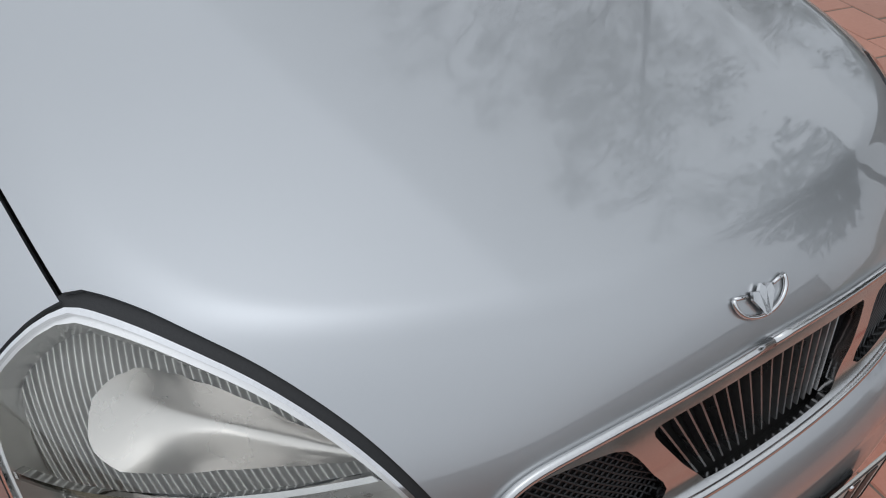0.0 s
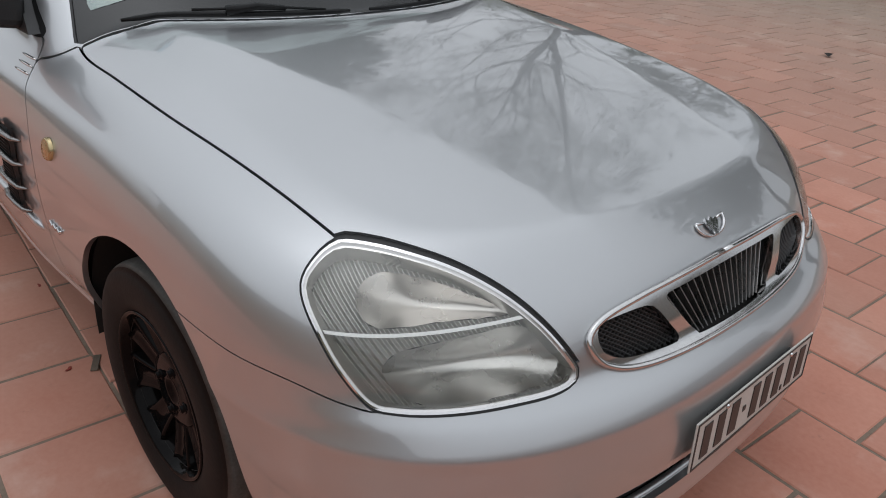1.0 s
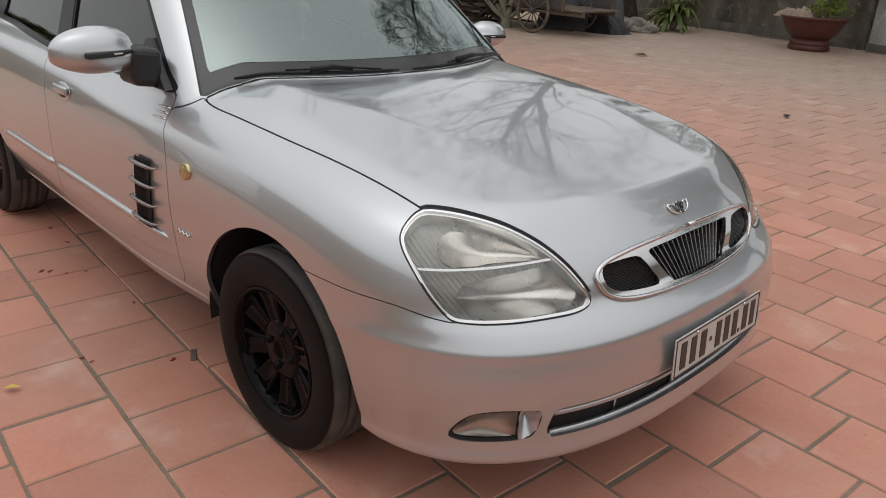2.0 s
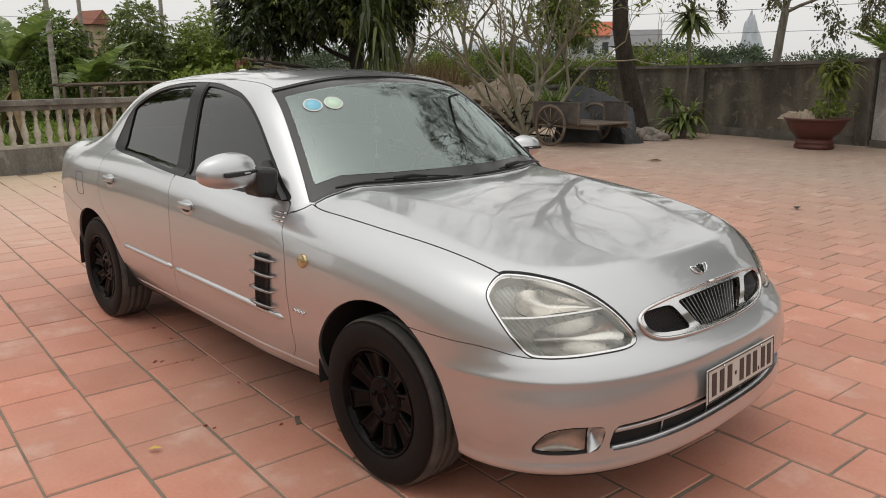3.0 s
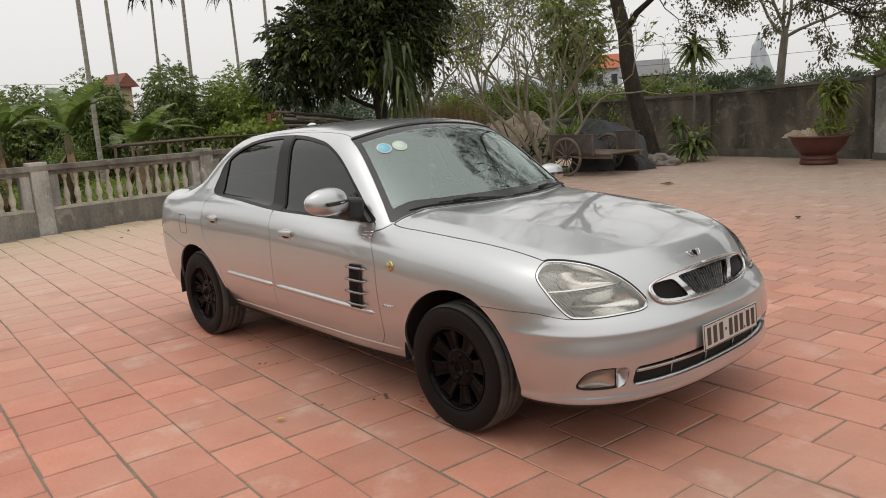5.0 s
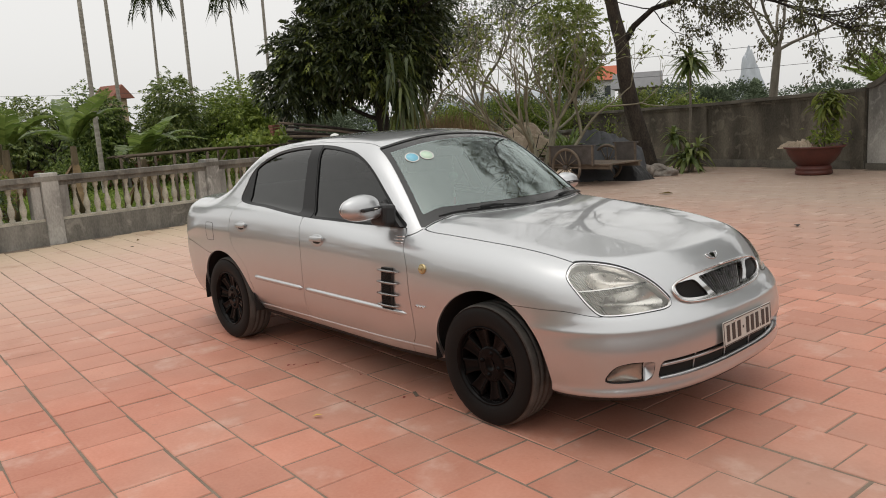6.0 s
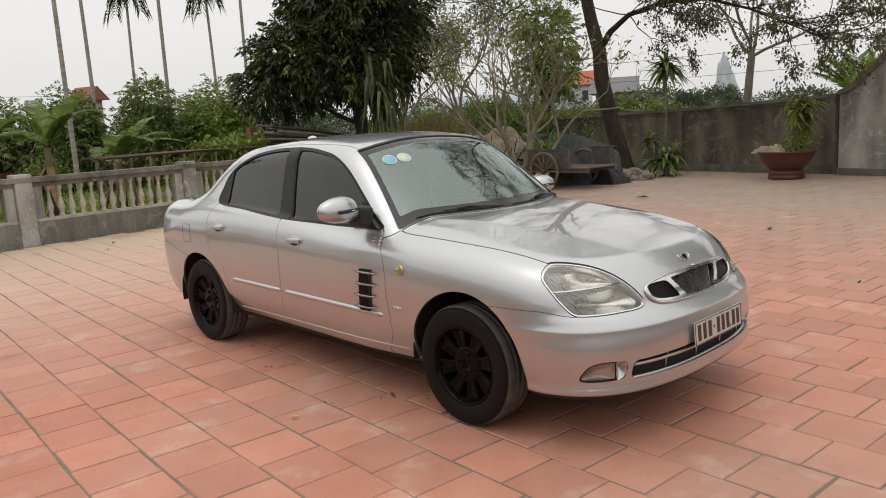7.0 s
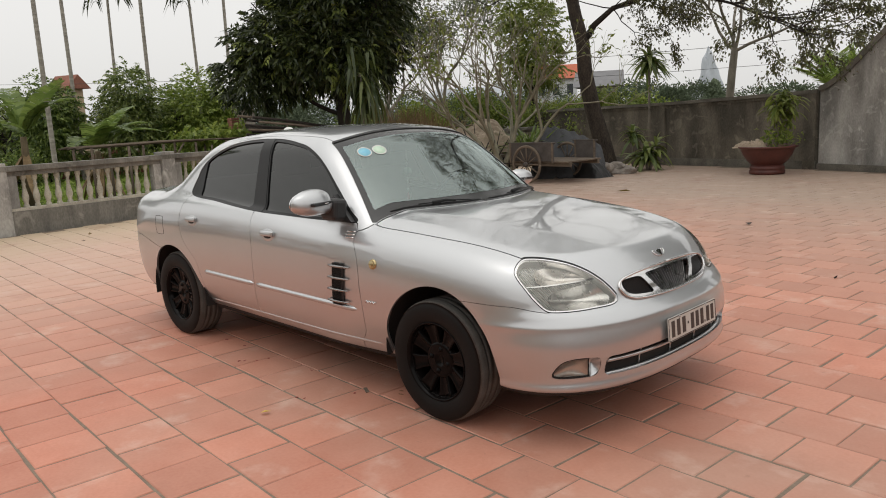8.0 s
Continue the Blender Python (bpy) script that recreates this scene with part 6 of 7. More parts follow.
# low brick fence at the back of the garden
fence = empty("brick_fence", "low old red brick fence behind the garden", "fence")
tagged(fence, kind="structure")
prism([(-22.0, y) for y in np.linspace(-8, 16, 5)], -0.1, 0.78, 0.14, BRICK, "fence_wall", fence)
for y in np.arange(-7, 16, 2.4):
    part("fence_pier", slab((0.26, 0.26, 1.1), (-22.0, y, 0.42), 0.01), BRICK, fence)
for k in range(14):
    y = 6.2 + 0.75 * k
    stake = tubes("stake", [([(-13.5 + 0.3 * (k % 3), y, -0.1), (-13.5 + 0.3 * (k % 3) + 0.04, y + 0.03, 1.15 + 0.15 * (k % 4))], 0.022)], OLD_WOOD, None, "rough wooden garden stake", 5)
    tagged(stake, category="stake", group="garden stakes")
tagged(tubes("pole_rail", [([(-12.6, 8.6, 0.95), (-11.8, 11.4, 1.12), (-11.0, 14.2, 1.18)], 0.026)], OLD_WOOD, None, "long bamboo rail across the garden stakes", 6), category="pole")

n = 900
at = np.stack([rng.normal(-10.9, 0.55, n), rng.normal(10.4, 0.55, n), np.full(n, -0.1)], 1)
v, f = leaf_arrays(rng, at, rng.normal(size=(n, 3)) * [0.22, 0.22, 0.1] + [0, 0, 1], 1.75, 0.035, 0.2, 0.12)
tagged(quick_mesh("dry_reeds", v, f, DRY), "clump of dry straw-coloured reeds in the garden", "reeds", kind="stuff")
pier = empty("brick_pier", "old red brick gate pier with a wire frame", "pier")
pier.location = (-13.5, 6.9, -0.1)
for k in range(24):
    for q in (-1, 1):
        part("brick", slab((0.21, 0.10, 0.064), (0, 0.054 * q, 0.034 + 0.074 * k), 0.004, (0, 0, 90 * (k % 2)), 1) if k % 2 == 0 else slab((0.10, 0.21, 0.064), (0.054 * q, 0, 0.034 + 0.074 * k), 0.004, segments=1), BRICK, pier)
for k in range(9):
    tubes("wire", [([(0, 0.16 + 0.09 * k, 0.1), (0, 0.16 + 0.09 * k, 1.6)], 0.006)], RUST, pier, "", 4)
for z in (0.3, 0.8, 1.3, 1.58):
    tubes("wire", [([(0, 0.1, z), (0, 0.9, z)], 0.007)], RUST, pier, "", 4)

# ---- trees along the yard ----
rng = np.random.default_rng(81)
big = empty("longan_tree", "large dense dark green longan tree", "tree")
big.location = (-10.0, 7.75, -0.1)
lines, tips = [([np.array(c) for c in ((0, 0, 0), (0.05, -0.05, 1.0), (-0.05, -0.1, 2.2), (-0.1, -0.15, 3.6), (-0.1, -0.2, 5.2))], [0.19, 0.16, 0.15, 0.12, 0.07])], []
for z, way in ((1.7, (-0.7, -0.9, 0.45)), (2.0, (0.7, 0.7, 0.6)), (2.4, (-0.4, -0.8, 0.8)), (2.6, (0.8, 0.2, 0.7)), (3.2, (-0.6, 0.4, 0.9)), (3.6, (0.5, -0.3, 1.0))):
    grow(rng, (-0.05, -0.1, z), way, 1.2, 0.06, 2, 2, 0.5, 0.75, 0.66, 0.1, 0.1, lines, tips)
limb_mesh("trunk", lines, BARK, big)
# lobes: across the view, height, depth and radii
lobes = [((-1.6, 2.45, 0.0), (0.85, 0.95, 0.6)), ((-1.45, 3.05, 0.2), (0.75, 0.8, 0.65)), ((-0.7, 3.1, 0.0), (1.1, 1.2, 1.0)), ((0.5, 3.0, -0.1), (1.1, 1.2, 0.95)), ((1.2, 3.15, 0.1), (0.95, 1.0, 0.95)), ((1.35, 4.1, 0.1), (0.9, 1.0, 1.0)), ((0.5, 4.3, 0.0), (1.25, 1.3, 1.2)), ((-0.25, 4.6, 0.2), (1.0, 1.0, 1.1)), ((0.8, 5.5, 0.0), (1.1, 1.1, 1.1)), ((0.3, 5.8, 0.0), (1.0, 1.0, 1.1)), ((0.1, 6.7, 0.0), (1.3, 1.3, 1.0)), ((-0.9, 7.5, 0.0), (1.25, 1.3, 1.1)), ((0.9, 7.5, 0.0), (1.3, 1.3, 1.1)), ((0.0, 8.6, 0.0), (1.4, 1.4, 1.0))]
lobes = [((-0.27 + 0.50 * s - 0.8 * d, -0.41 + 0.66 * s + 0.6 * d, z + 0.15), tuple(0.86 * q for q in r)) for (s, z, d), r in lobes]
lobed_crown("crown", rng, lobes, 7600, 8, 0.30, 0.165, 0.06, LEAF_LONGAN, big, 0.2)
# yellowish sprays over four of the lobes
lobed_crown("young_leaves", rng, [lobes[6], lobes[8], lobes[3], lobes[2]], 420, 8, 0.28, 0.15, 0.05, LEAF_YELLOW, big, 0.2)

rng = np.random.default_rng(82)
blades = []
for cx, cy, cz, count in ((-8.64, 7.03, 2.62, 30), (-8.58, 7.08, 2.28, 36), (-8.52, 7.16, 1.92, 40)):
    for k in range(count):
        blades.append(strap(rng, (cx + rng.normal() * 0.13, cy + rng.normal() * 0.13, cz + rng.normal() * 0.2), rng.uniform(0, 6.28), rng.uniform(0.30, 0.50), 0.066, rng.uniform(0.2, 1.1), rng.uniform(1.9, 2.9), 9))
dra = empty("hanging_dracaena", "long strap-leaved plant drooping beside the trunk", "plant")
tubes("stem", [([(-8.7, 7.1, -0.02), (-8.66, 7.1, 1.2), (-8.6, 7.05, 2.4)], [0.04, 0.035, 0.03])], PALE_BARK, dra)
tagged(straps("leaves", blades, LEAF_STRAP, dra), kind="stuff")

for k, (x, y, h, n) in enumerate(((-16.5, 14.2, 7.0, 4600), (-18.5, 16.5, 6.4, 4200), (-14.5, 16.6, 6.6, 4600))):
    tree("thin airy tree with sparse dusty leaves paled by painted haze", 90 + k, (x, y, -0.1), h, 0.12, LEAF_PALE, n, 0.14, 5, 2, 0.55, 0.30, PALE_BARK, lift=0.12, scatter=0.3, shrink=0.76, group="thin trees behind", name="thin_tree")
rng = np.random.default_rng(95)
ever = empty("evergreen_tree", "bushy evergreen tree with yellowish green leaves", "tree")
ever.location = (-11.25, 16.3, -0.1)
lines, tips = grow(rng, (0, 0, 0), (0, 0, 1), 1.6, 0.11, 3, 2, 0.4, 0.74, 0.7, 0.2)
limb_mesh("trunk", lines, BARK, ever)
lobed_crown("crown", rng, [((-0.3, -0.2, 2.9), (0.65, 0.65, 0.6)), ((0.15, 0.2, 3.2), (0.7, 0.7, 0.7)), ((0, 0, 4.0), (0.95, 0.95, 0.95)), ((-0.1, -0.2, 4.6), (0.7, 0.7, 0.6))], 950, 8, 0.24, 0.15, 0.055, LEAF_YELLOW, ever, 0.05)

# leafless frangipani with stubby pale branches
rng = np.random.default_rng(7)
fr = empty("frangipani_tree", "leafless frangipani with pale stubby forked branches", "tree")
fr.location = (-6.75, 9.35, -0.1)
lines, tips = [], []
for way in ((0.25, 0.2, 1), (-0.75, -0.35, 0.9), (0.45, 0.35, 0.95), (0.1, -0.5, 1.0), (-0.3, 0.5, 1.0), (-0.8, -0.6, 0.5), (0.7, 0.6, 0.7), (-0.45, -0.1, 1.1)):
    grow(rng, (0, 0, 0.25), way, 1.2, 0.054, 5, 2, 0.62, 0.74, 0.70, 0.14, 0.10, lines, tips)
lines.append(([np.array([0, 0, 0.0]), np.array([0, 0, 0.15]), np.array([0, 0, 0.3])], [0.12, 0.11, 0.10]))
limb_mesh("trunk", [q for q in lines if max(q[1]) >= 0.04], FRANGIPANI_BARK, fr)
tagged(limb_mesh("branchwork", [q for q in lines if max(q[1]) < 0.04], FRANGIPANI_BARK, fr), kind="stuff")
crown("tip_leaves", rng, tips, 1100, 0.13, 0.05, LEAF_YELLOW, fr, 0.06, 0.1)

# leaning dark tree with a high, nearly bare crown and a long branch over the yard
rng = np.random.default_rng(12)
lean = empty("leaning_tree", "leaning dark-trunked tree with nearly bare spreading branches", "tree")
lean.location = (0.22, 0.14, 0)
trunk = [(-6.38, 12.50, -0.1), (-6.48, 12.36, 0.6), (-6.64, 12.16, 1.5), (-6.72, 12.0, 2.3), (-6.70, 11.9, 2.95), (-6.86, 11.85, 3.6), (-7.05, 11.8, 4.6), (-7.0, 11.7, 5.6), (-7.1, 11.6, 6.8), (-6.9, 11.4, 8.0)]
lines = [(trunk, [0.25, 0.215, 0.195, 0.18, 0.165, 0.15, 0.13, 0.115, 0.10, 0.07])]
tips = []
arm = [(-6.70, 11.9, 2.95), (-6.45, 12.0, 3.35), (-6.05, 12.15, 3.68), (-5.3, 12.3, 3.85), (-4.3, 12.4, 3.78), (-3.4, 12.4, 3.45), (-2.6, 12.3, 3.05), (-2.0, 12.2, 2.75)]
lines.append((arm, [0.085, 0.07, 0.058, 0.048, 0.036, 0.026, 0.018, 0.010]))
for i in range(2, 8):
    for k in range(6):
        w = np.array([rng.normal() * 0.6 + 0.55, rng.normal() * 0.6, rng.normal() * 0.45 + 0.05])
        grow(rng, arm[i], w, 0.85, 0.015, 2, 2, 0.65, 0.72, 0.66, 0.02, 0.16, lines, tips)
arm_tips = list(tips)
for i, p in enumerate(trunk[6:]):
    for k in range(6):
        w = np.array([rng.normal() * 0.9 + 0.2, rng.normal() * 0.9 - 0.3, 0.6])
        grow(rng, p, w, 1.9, 0.034, 5, 2, 0.55, 0.74, 0.66, 0.08, 0.14, lines, tips)
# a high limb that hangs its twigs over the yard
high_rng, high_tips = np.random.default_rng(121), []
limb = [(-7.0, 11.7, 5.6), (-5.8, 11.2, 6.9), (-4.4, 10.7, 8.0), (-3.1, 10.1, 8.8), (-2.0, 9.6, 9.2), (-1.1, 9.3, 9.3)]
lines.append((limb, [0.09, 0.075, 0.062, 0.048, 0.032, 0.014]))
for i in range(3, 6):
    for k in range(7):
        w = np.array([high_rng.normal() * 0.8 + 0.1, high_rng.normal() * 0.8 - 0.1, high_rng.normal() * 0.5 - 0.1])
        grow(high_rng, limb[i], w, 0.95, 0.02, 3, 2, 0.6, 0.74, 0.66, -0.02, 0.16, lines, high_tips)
limb_mesh("trunk", lines[:1], ROUGH_BARK, lean)
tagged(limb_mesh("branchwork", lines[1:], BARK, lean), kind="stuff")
crown("sparse_leaves", rng, tips, 44000, 0.050, 0.034, LEAF_BROWN, lean, 0.10, 0.6)

crown("branch_leaves", rng, arm_tips, 6500, 0.085, 0.045, LEAF_OLIVE, lean, 0.07, 0.7)
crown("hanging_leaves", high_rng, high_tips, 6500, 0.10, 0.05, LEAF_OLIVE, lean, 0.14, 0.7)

# pale bare tree beyond the wall, and trees further off
rng = np.random.default_rng(15)
pale = empty("bare_tree", "pale trunked tree beyond the wall, half bare", "tree")
pale.location = (-6.0, 18.8, -0.1)
lines, tips = [([np.array(c) for c in ((0, 0, 0), (0.03, 0, 1.4), (0.1, 0.02, 2.4), (0.16, 0.05, 3.1))], [0.15, 0.12, 0.11, 0.10])], []
for way in ((0.5, 0.1, 1), (-0.6, 0.2, 0.8), (0.05, -0.3, 1), (0.9, -0.1, 0.55), (-0.2, 0.5, 0.9)):
    grow(rng, (0.16, 0.05, 3.0), way, 1.6, 0.05, 4, 2, 0.55, 0.74, 0.66, 0.06, 0.14, lines, tips)
limb_mesh("trunk", lines[:1], PALE_BARK, pale)
tagged(limb_mesh("branchwork", lines[1:], PALE_BARK, pale), kind="stuff")
crown("sparse_leaves", rng, tips, 5600, 0.08, 0.045, LEAF_BROWN, pale, 0.2, 0.5)
rng = np.random.default_rng(99)
mango = empty("mango_tree", "tall dense dark green tree outside the yard", "tree")
mango.location = (4.6, 16.0, -0.1)
lines, tips = grow(rng, (0, 0, 0), (0, 0, 1), 4.2, 0.26, 4, 2, 0.45, 0.70, 0.68, 0.1)
limb_mesh("trunk", lines, BARK, mango)
lobed_crown("crown", rng, [((-2.6, -0.6, 10.2), (2.2, 2.2, 2.0)), ((-0.6, 0, 11.6), (2.2, 2.2, 1.8)), ((1.8, -0.6, 10.2), (2.2, 2.2, 2.0)), ((0, 0.6, 8.4), (2.6, 2.4, 2.0)), ((3.4, 0, 8.2), (2.2, 2.2, 1.9)), ((1.6, -1.0, 6.4), (2.4, 2.2, 1.8)), ((4.2, 0.4, 5.8), (2.0, 2.0, 1.7))], 2600, 8, 0.45, 0.28, 0.11, LEAF_DEEP, mango, 0.4)

rng = np.random.default_rng(103)
tall = empty("tall_tree", "tall leafy tree outside the balustrade", "tree")
tall.location = (-10.6, -1.75, -0.1)
lines, tips = grow(rng, (0, 0, 0), (0, 0, 1), 2.3, 0.15, 4, 2, 0.5, 0.62, 0.68, 0.2, 0.05)
limb_mesh("trunk", lines, BARK, tall)
lobed_crown("crown", rng, [((0, -0.2, 5.4), (1.0, 1.0, 0.9)), ((-1.5, -0.5, 4.3), (1.3, 1.2, 1.2)), ((-0.8, -0.4, 5.0), (0.9, 0.9, 0.9))], 1000, 8, 0.36, 0.2, 0.07, LEAF_MID, tall, 0.4)

rng = np.random.default_rng(17)
fan = empty("palm_bush", "yellowish green palm fronds rising behind the wall", "palm tree")
fan.location = (-1.95, 15.6, 1.5)
tubes("trunk", [([(0, 0, -1.6), (0, 0, 0.1)], 0.07)], PALM_BARK, fan)
at, way, ribs = [], [], []
for k in range(18):
    head, rise = rng.uniform(0, 6.28), rng.uniform(0.6, 1.4)
    d = np.array([math.cos(head), math.sin(head), 0])
    rib = [d * 1.25 * s * math.cos(rise) + np.array([0, 0, 1.35 * s * math.sin(rise) - 0.40 * s * s]) for s in np.linspace(0, 1, 10)]
    ribs.append((rib, np.linspace(0.018, 0.004, 10)))
    side = np.array([-d[1], d[0], 0])
    for s in np.linspace(0.2, 0.98, 30):
        i = int(s * 9)
        p = rib[i] + (rib[min(i + 1, 9)] - rib[i]) * (s * 9 - i)
        for q in (-1, 1):
            at.append(p)
            way.append(side * q * 0.8 + d * math.cos(rise) + [0, 0, math.sin(rise) * 0.7])
tubes("frond_rib", ribs, LEAF_YELLOW, fan, sides=4)
v, f = leaf_arrays(rng, np.array(at), np.array(way), 0.46, 0.026, 0.2, 0.1)
tagged(quick_mesh("fronds", v, f, LEAF_VEG, fan), kind="stuff")

for k, (x, y, h) in enumerate(((-8.7, 15.5, 3.3), (-8.0, 15.9, 3.2), (-7.3, 16.2, 2.9), (-9.8, 15.9, 3.1))):
    tree("yellowish green shrub rising behind the wall", 271 + k, (x, y, -0.1), h, 0.05, LEAF_YELLOW if k % 2 else LEAF_LIGHT, 3000, 0.13, 4, 3, 0.8, 0.24, lift=0.1, scatter=0.16, group="shrubs behind the wall", name="shrub")

for k, (x, y, h) in enumerate(((-13.2, 13.6, 2.9), (-12.4, 14.8, 3.3), (-14.6, 15.2, 3.2), (-11.8, 15.6, 3.2), (-15.8, 12.6, 2.6))):
    tree("bright green leafy bush in the garden", 371 + k, (x, y, -0.1), h, 0.05, LEAF_LIGHT, 3200, 0.12, 4, 3, 0.8, 0.24, lift=0.1, scatter=0.18, group="bushes in the garden", name="bush")

# far woods, hills and a limestone peak
rng = np.random.default_rng(21)
n_trees = 109
az = np.concatenate([rng.uniform(radians(96), radians(128), 34), rng.uniform(radians(128), radians(190), 75)])
dist = rng.uniform(48, 95, n_trees)
at, way = [], []
for a, d in zip(az, dist):
    c = np.array([3.7 + d * math.cos(a), -3.2 + d * math.sin(a), 0])
    h, w = rng.uniform(1.4, 4.2) * d / 70, rng.uniform(1.5, 2.8) * d / 70
    q = unit(rng.normal(size=(1700, 3))) * rng.uniform(0.6, 1, (1700, 1))
    q = q * [w, w, h * 0.5] * (1 + 0.10 * rng.normal(size=(1700, 1)))
    at.append(c + q + [0, 0, h * 0.5])
    way.append(q)
v, f = leaf_arrays(rng, np.concatenate(at), np.concatenate(way), 0.24, 0.16)
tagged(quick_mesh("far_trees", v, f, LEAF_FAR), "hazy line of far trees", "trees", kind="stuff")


def hill(name, label, centre, size, seed, mat):
    rng = np.random.default_rng(seed)
    bm = bmesh.new()
    bmesh.ops.create_icosphere(bm, subdivisions=5, radius=1)
    off = Vector(rng.uniform(-50, 50, 3))
    for q in bm.verts:
        k = 1 + 0.30 * noise.noise(q.co * 1.6 + off) + 0.14 * noise.noise(q.co * 4.5 + off)
        taper = 1 - 0.55 * max(0, q.co.z) if size[2] > size[0] else 1
        q.co = (q.co.x * size[0] * k * taper, q.co.y * size[1] * k * taper, q.co.z * size[2] * k)
    ob = part(name, bm, mat, None, label, True)
    ob.location = centre
    return tagged(ob, category="hill", kind="structure")


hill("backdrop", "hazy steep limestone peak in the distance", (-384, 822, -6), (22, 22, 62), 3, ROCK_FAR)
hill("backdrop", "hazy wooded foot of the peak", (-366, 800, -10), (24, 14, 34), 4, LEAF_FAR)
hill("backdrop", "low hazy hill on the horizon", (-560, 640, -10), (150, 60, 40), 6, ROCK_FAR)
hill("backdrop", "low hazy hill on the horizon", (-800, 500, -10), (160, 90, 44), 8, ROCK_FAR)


def house(x, y, turn, w, d, h, wall_mat, roof_mat, label, rise=1.6, storeys=2):
    root = empty("house", label, "house")
    root.matrix_world = pose(x, y, -0.1, 0, 0, turn)
    part("wall", slab((w, d, h), (0, 0, h / 2), 0.02), wall_mat, root)
    bm = bmesh.new()
    e = 0.5
    pts = [(-w / 2 - e, -d / 2 - e, h), (w / 2 + e, -d / 2 - e, h), (w / 2 + e, d / 2 + e, h), (-w / 2 - e, d / 2 + e, h), (-w / 2 - e, 0, h + rise), (w / 2 + e, 0, h + rise)]
    bv = [bm.verts.new(p) for p in pts]
    for f in ((0, 1, 5, 4), (2, 3, 4, 5), (0, 4, 3), (1, 2, 5), (3, 2, 1, 0)):
        bm.faces.new([bv[i] for i in f])
    part("roof", bm, roof_mat, root)
    for s in range(storeys):
        for k in range(3):
            cx, cz = -w / 3 + k * w / 3, h * (s + 0.55) / storeys
            win = part("window", slab((w * 0.14, 0.1, h * 0.28 / storeys * 1.6), (cx, -d / 2 - 0.03, cz), 0.01), WINDOW_DARK, root)
            part("sill", slab((w * 0.18, 0.22, 0.08), (cx, -d / 2 - 0.08, cz - h * 0.25 / storeys), 0.01), wall_mat, win)
        part("balcony", slab((w * 0.96, 0.7, 0.14), (0, -d / 2 - 0.35, h * s / storeys + 0.12), 0.02), wall_mat, root)
    return root


house(-43.0, 61.6, 35, 4.2, 5, 4.7, HOUSE_WHITE, ROOF_RED, "white two-storey house with an orange-red roof", 1.5)
house(-28.6, 47.2, 30, 2.6, 4, 3.2, STONE, ROOF_GREY, "small grey house with a grey roof", 1.2)
house(-66.8, 22.3, 20, 1.8, 1.5, 5.5, HOUSE_TAN, BRICK, "tan house with a brown gable roof", 1.2)

house(-31.2, 17.0, 32, 1.9, 2.2, 2.5, STONE, ROOF_GREY, "small grey garden shed with a sheet roof", 0.35, 1)

for k, (a, b) in enumerate((((-30, 34, 4.6), (10, 40, 5.0)), ((-32, 38, 3.7), (12, 46, 4.1)), ((-60, 10, 5.4), (-30, 36, 4.8)))):
    t = np.linspace(0, 1, 14)
    pts = [np.array(a) * (1 - s) + np.array(b) * s - np.array([0, 0, 1.6 * s * (1 - s)]) for s in t]
    tagged(tubes("power_cable", [(pts, 0.012)], PLASTIC, None, "thin black overhead cable", 4), category="cable", group="overhead cables")

# ---- things in the yard ----
def dracaena(x, y, heads, label):
    root = empty("dracaena", label, "plant", "dracaenas by the wall")
    root.location = (x, y, 0)
    rng = np.random.default_rng(int(abs(x * 100)))
    for hx, hy, hz, r, n in heads:
        tubes("stem", [([(hx * 0.3, hy * 0.3, -0.02), (hx * 0.7, hy * 0.6, hz * 0.5), (hx, hy, hz)], [0.035, 0.028, 0.026])], PALE_BARK, root, "", 7)
        blades = [strap(rng, (hx + 0.03 * rng.normal(), hy + 0.03 * rng.normal(), hz - 0.32 * rng.random() + 0.05), rng.uniform(0, 6.28), r * rng.uniform(0.6, 1.2), 0.10, rng.uniform(-0.4, 1.5), rng.uniform(0.3, 1.05), 7) for _ in range(n)]
        tagged(straps("leaves", blades, LEAF_FRESH, root), kind="stuff")
    return root


dracaena(-5.75, 13.75, [(0.02, 0, 2.6, 0.60, 100)], "tall dracaena with a bare stem and a leafy head")
dracaena(-5.75, 13.0, [(0, 0, 0.85, 0.42, 48)], "small dracaena growing by the wall")
dracaena(-5.12, 12.55, [(0, 0, 0.42, 0.60, 60), (0.15, 0.1, 0.55, 0.48, 30)], "low spreading dracaena by the wall")

rng = np.random.default_rng(31)
for k in range(9):
    bm = bmesh.new()
    bmesh.ops.create_icosphere(bm, subdivisions=3, radius=1)
    off = Vector(rng.uniform(-50, 50, 3))
    s = Vector((rng.uniform(0.14, 0.3), rng.uniform(0.12, 0.22), rng.uniform(0.07, 0.13)))
    for q in bm.verts:
        n = 1 + 0.45 * noise.noise(q.co * 1.3 + off)
        q.co = Vector((q.co.x * s.x, q.co.y * s.y, q.co.z * s.z)) * n
    x, y = -6.0 + 0.72 * rng.random() + 0.1 * (k % 3), 11.25 + 0.55 * rng.random()
    rock = part("rock", bm, STONE, None, "rough grey-brown rock at the foot of the tree", False)
    rock.matrix_world = pose(x, y, s.z * 0.55 + (0.1 if k > 6 else 0), rng.uniform(-14, 14), rng.uniform(-14, 14), rng.uniform(0, 180))
    tagged(rock, category="rock", group="rocks by the leaning tree")

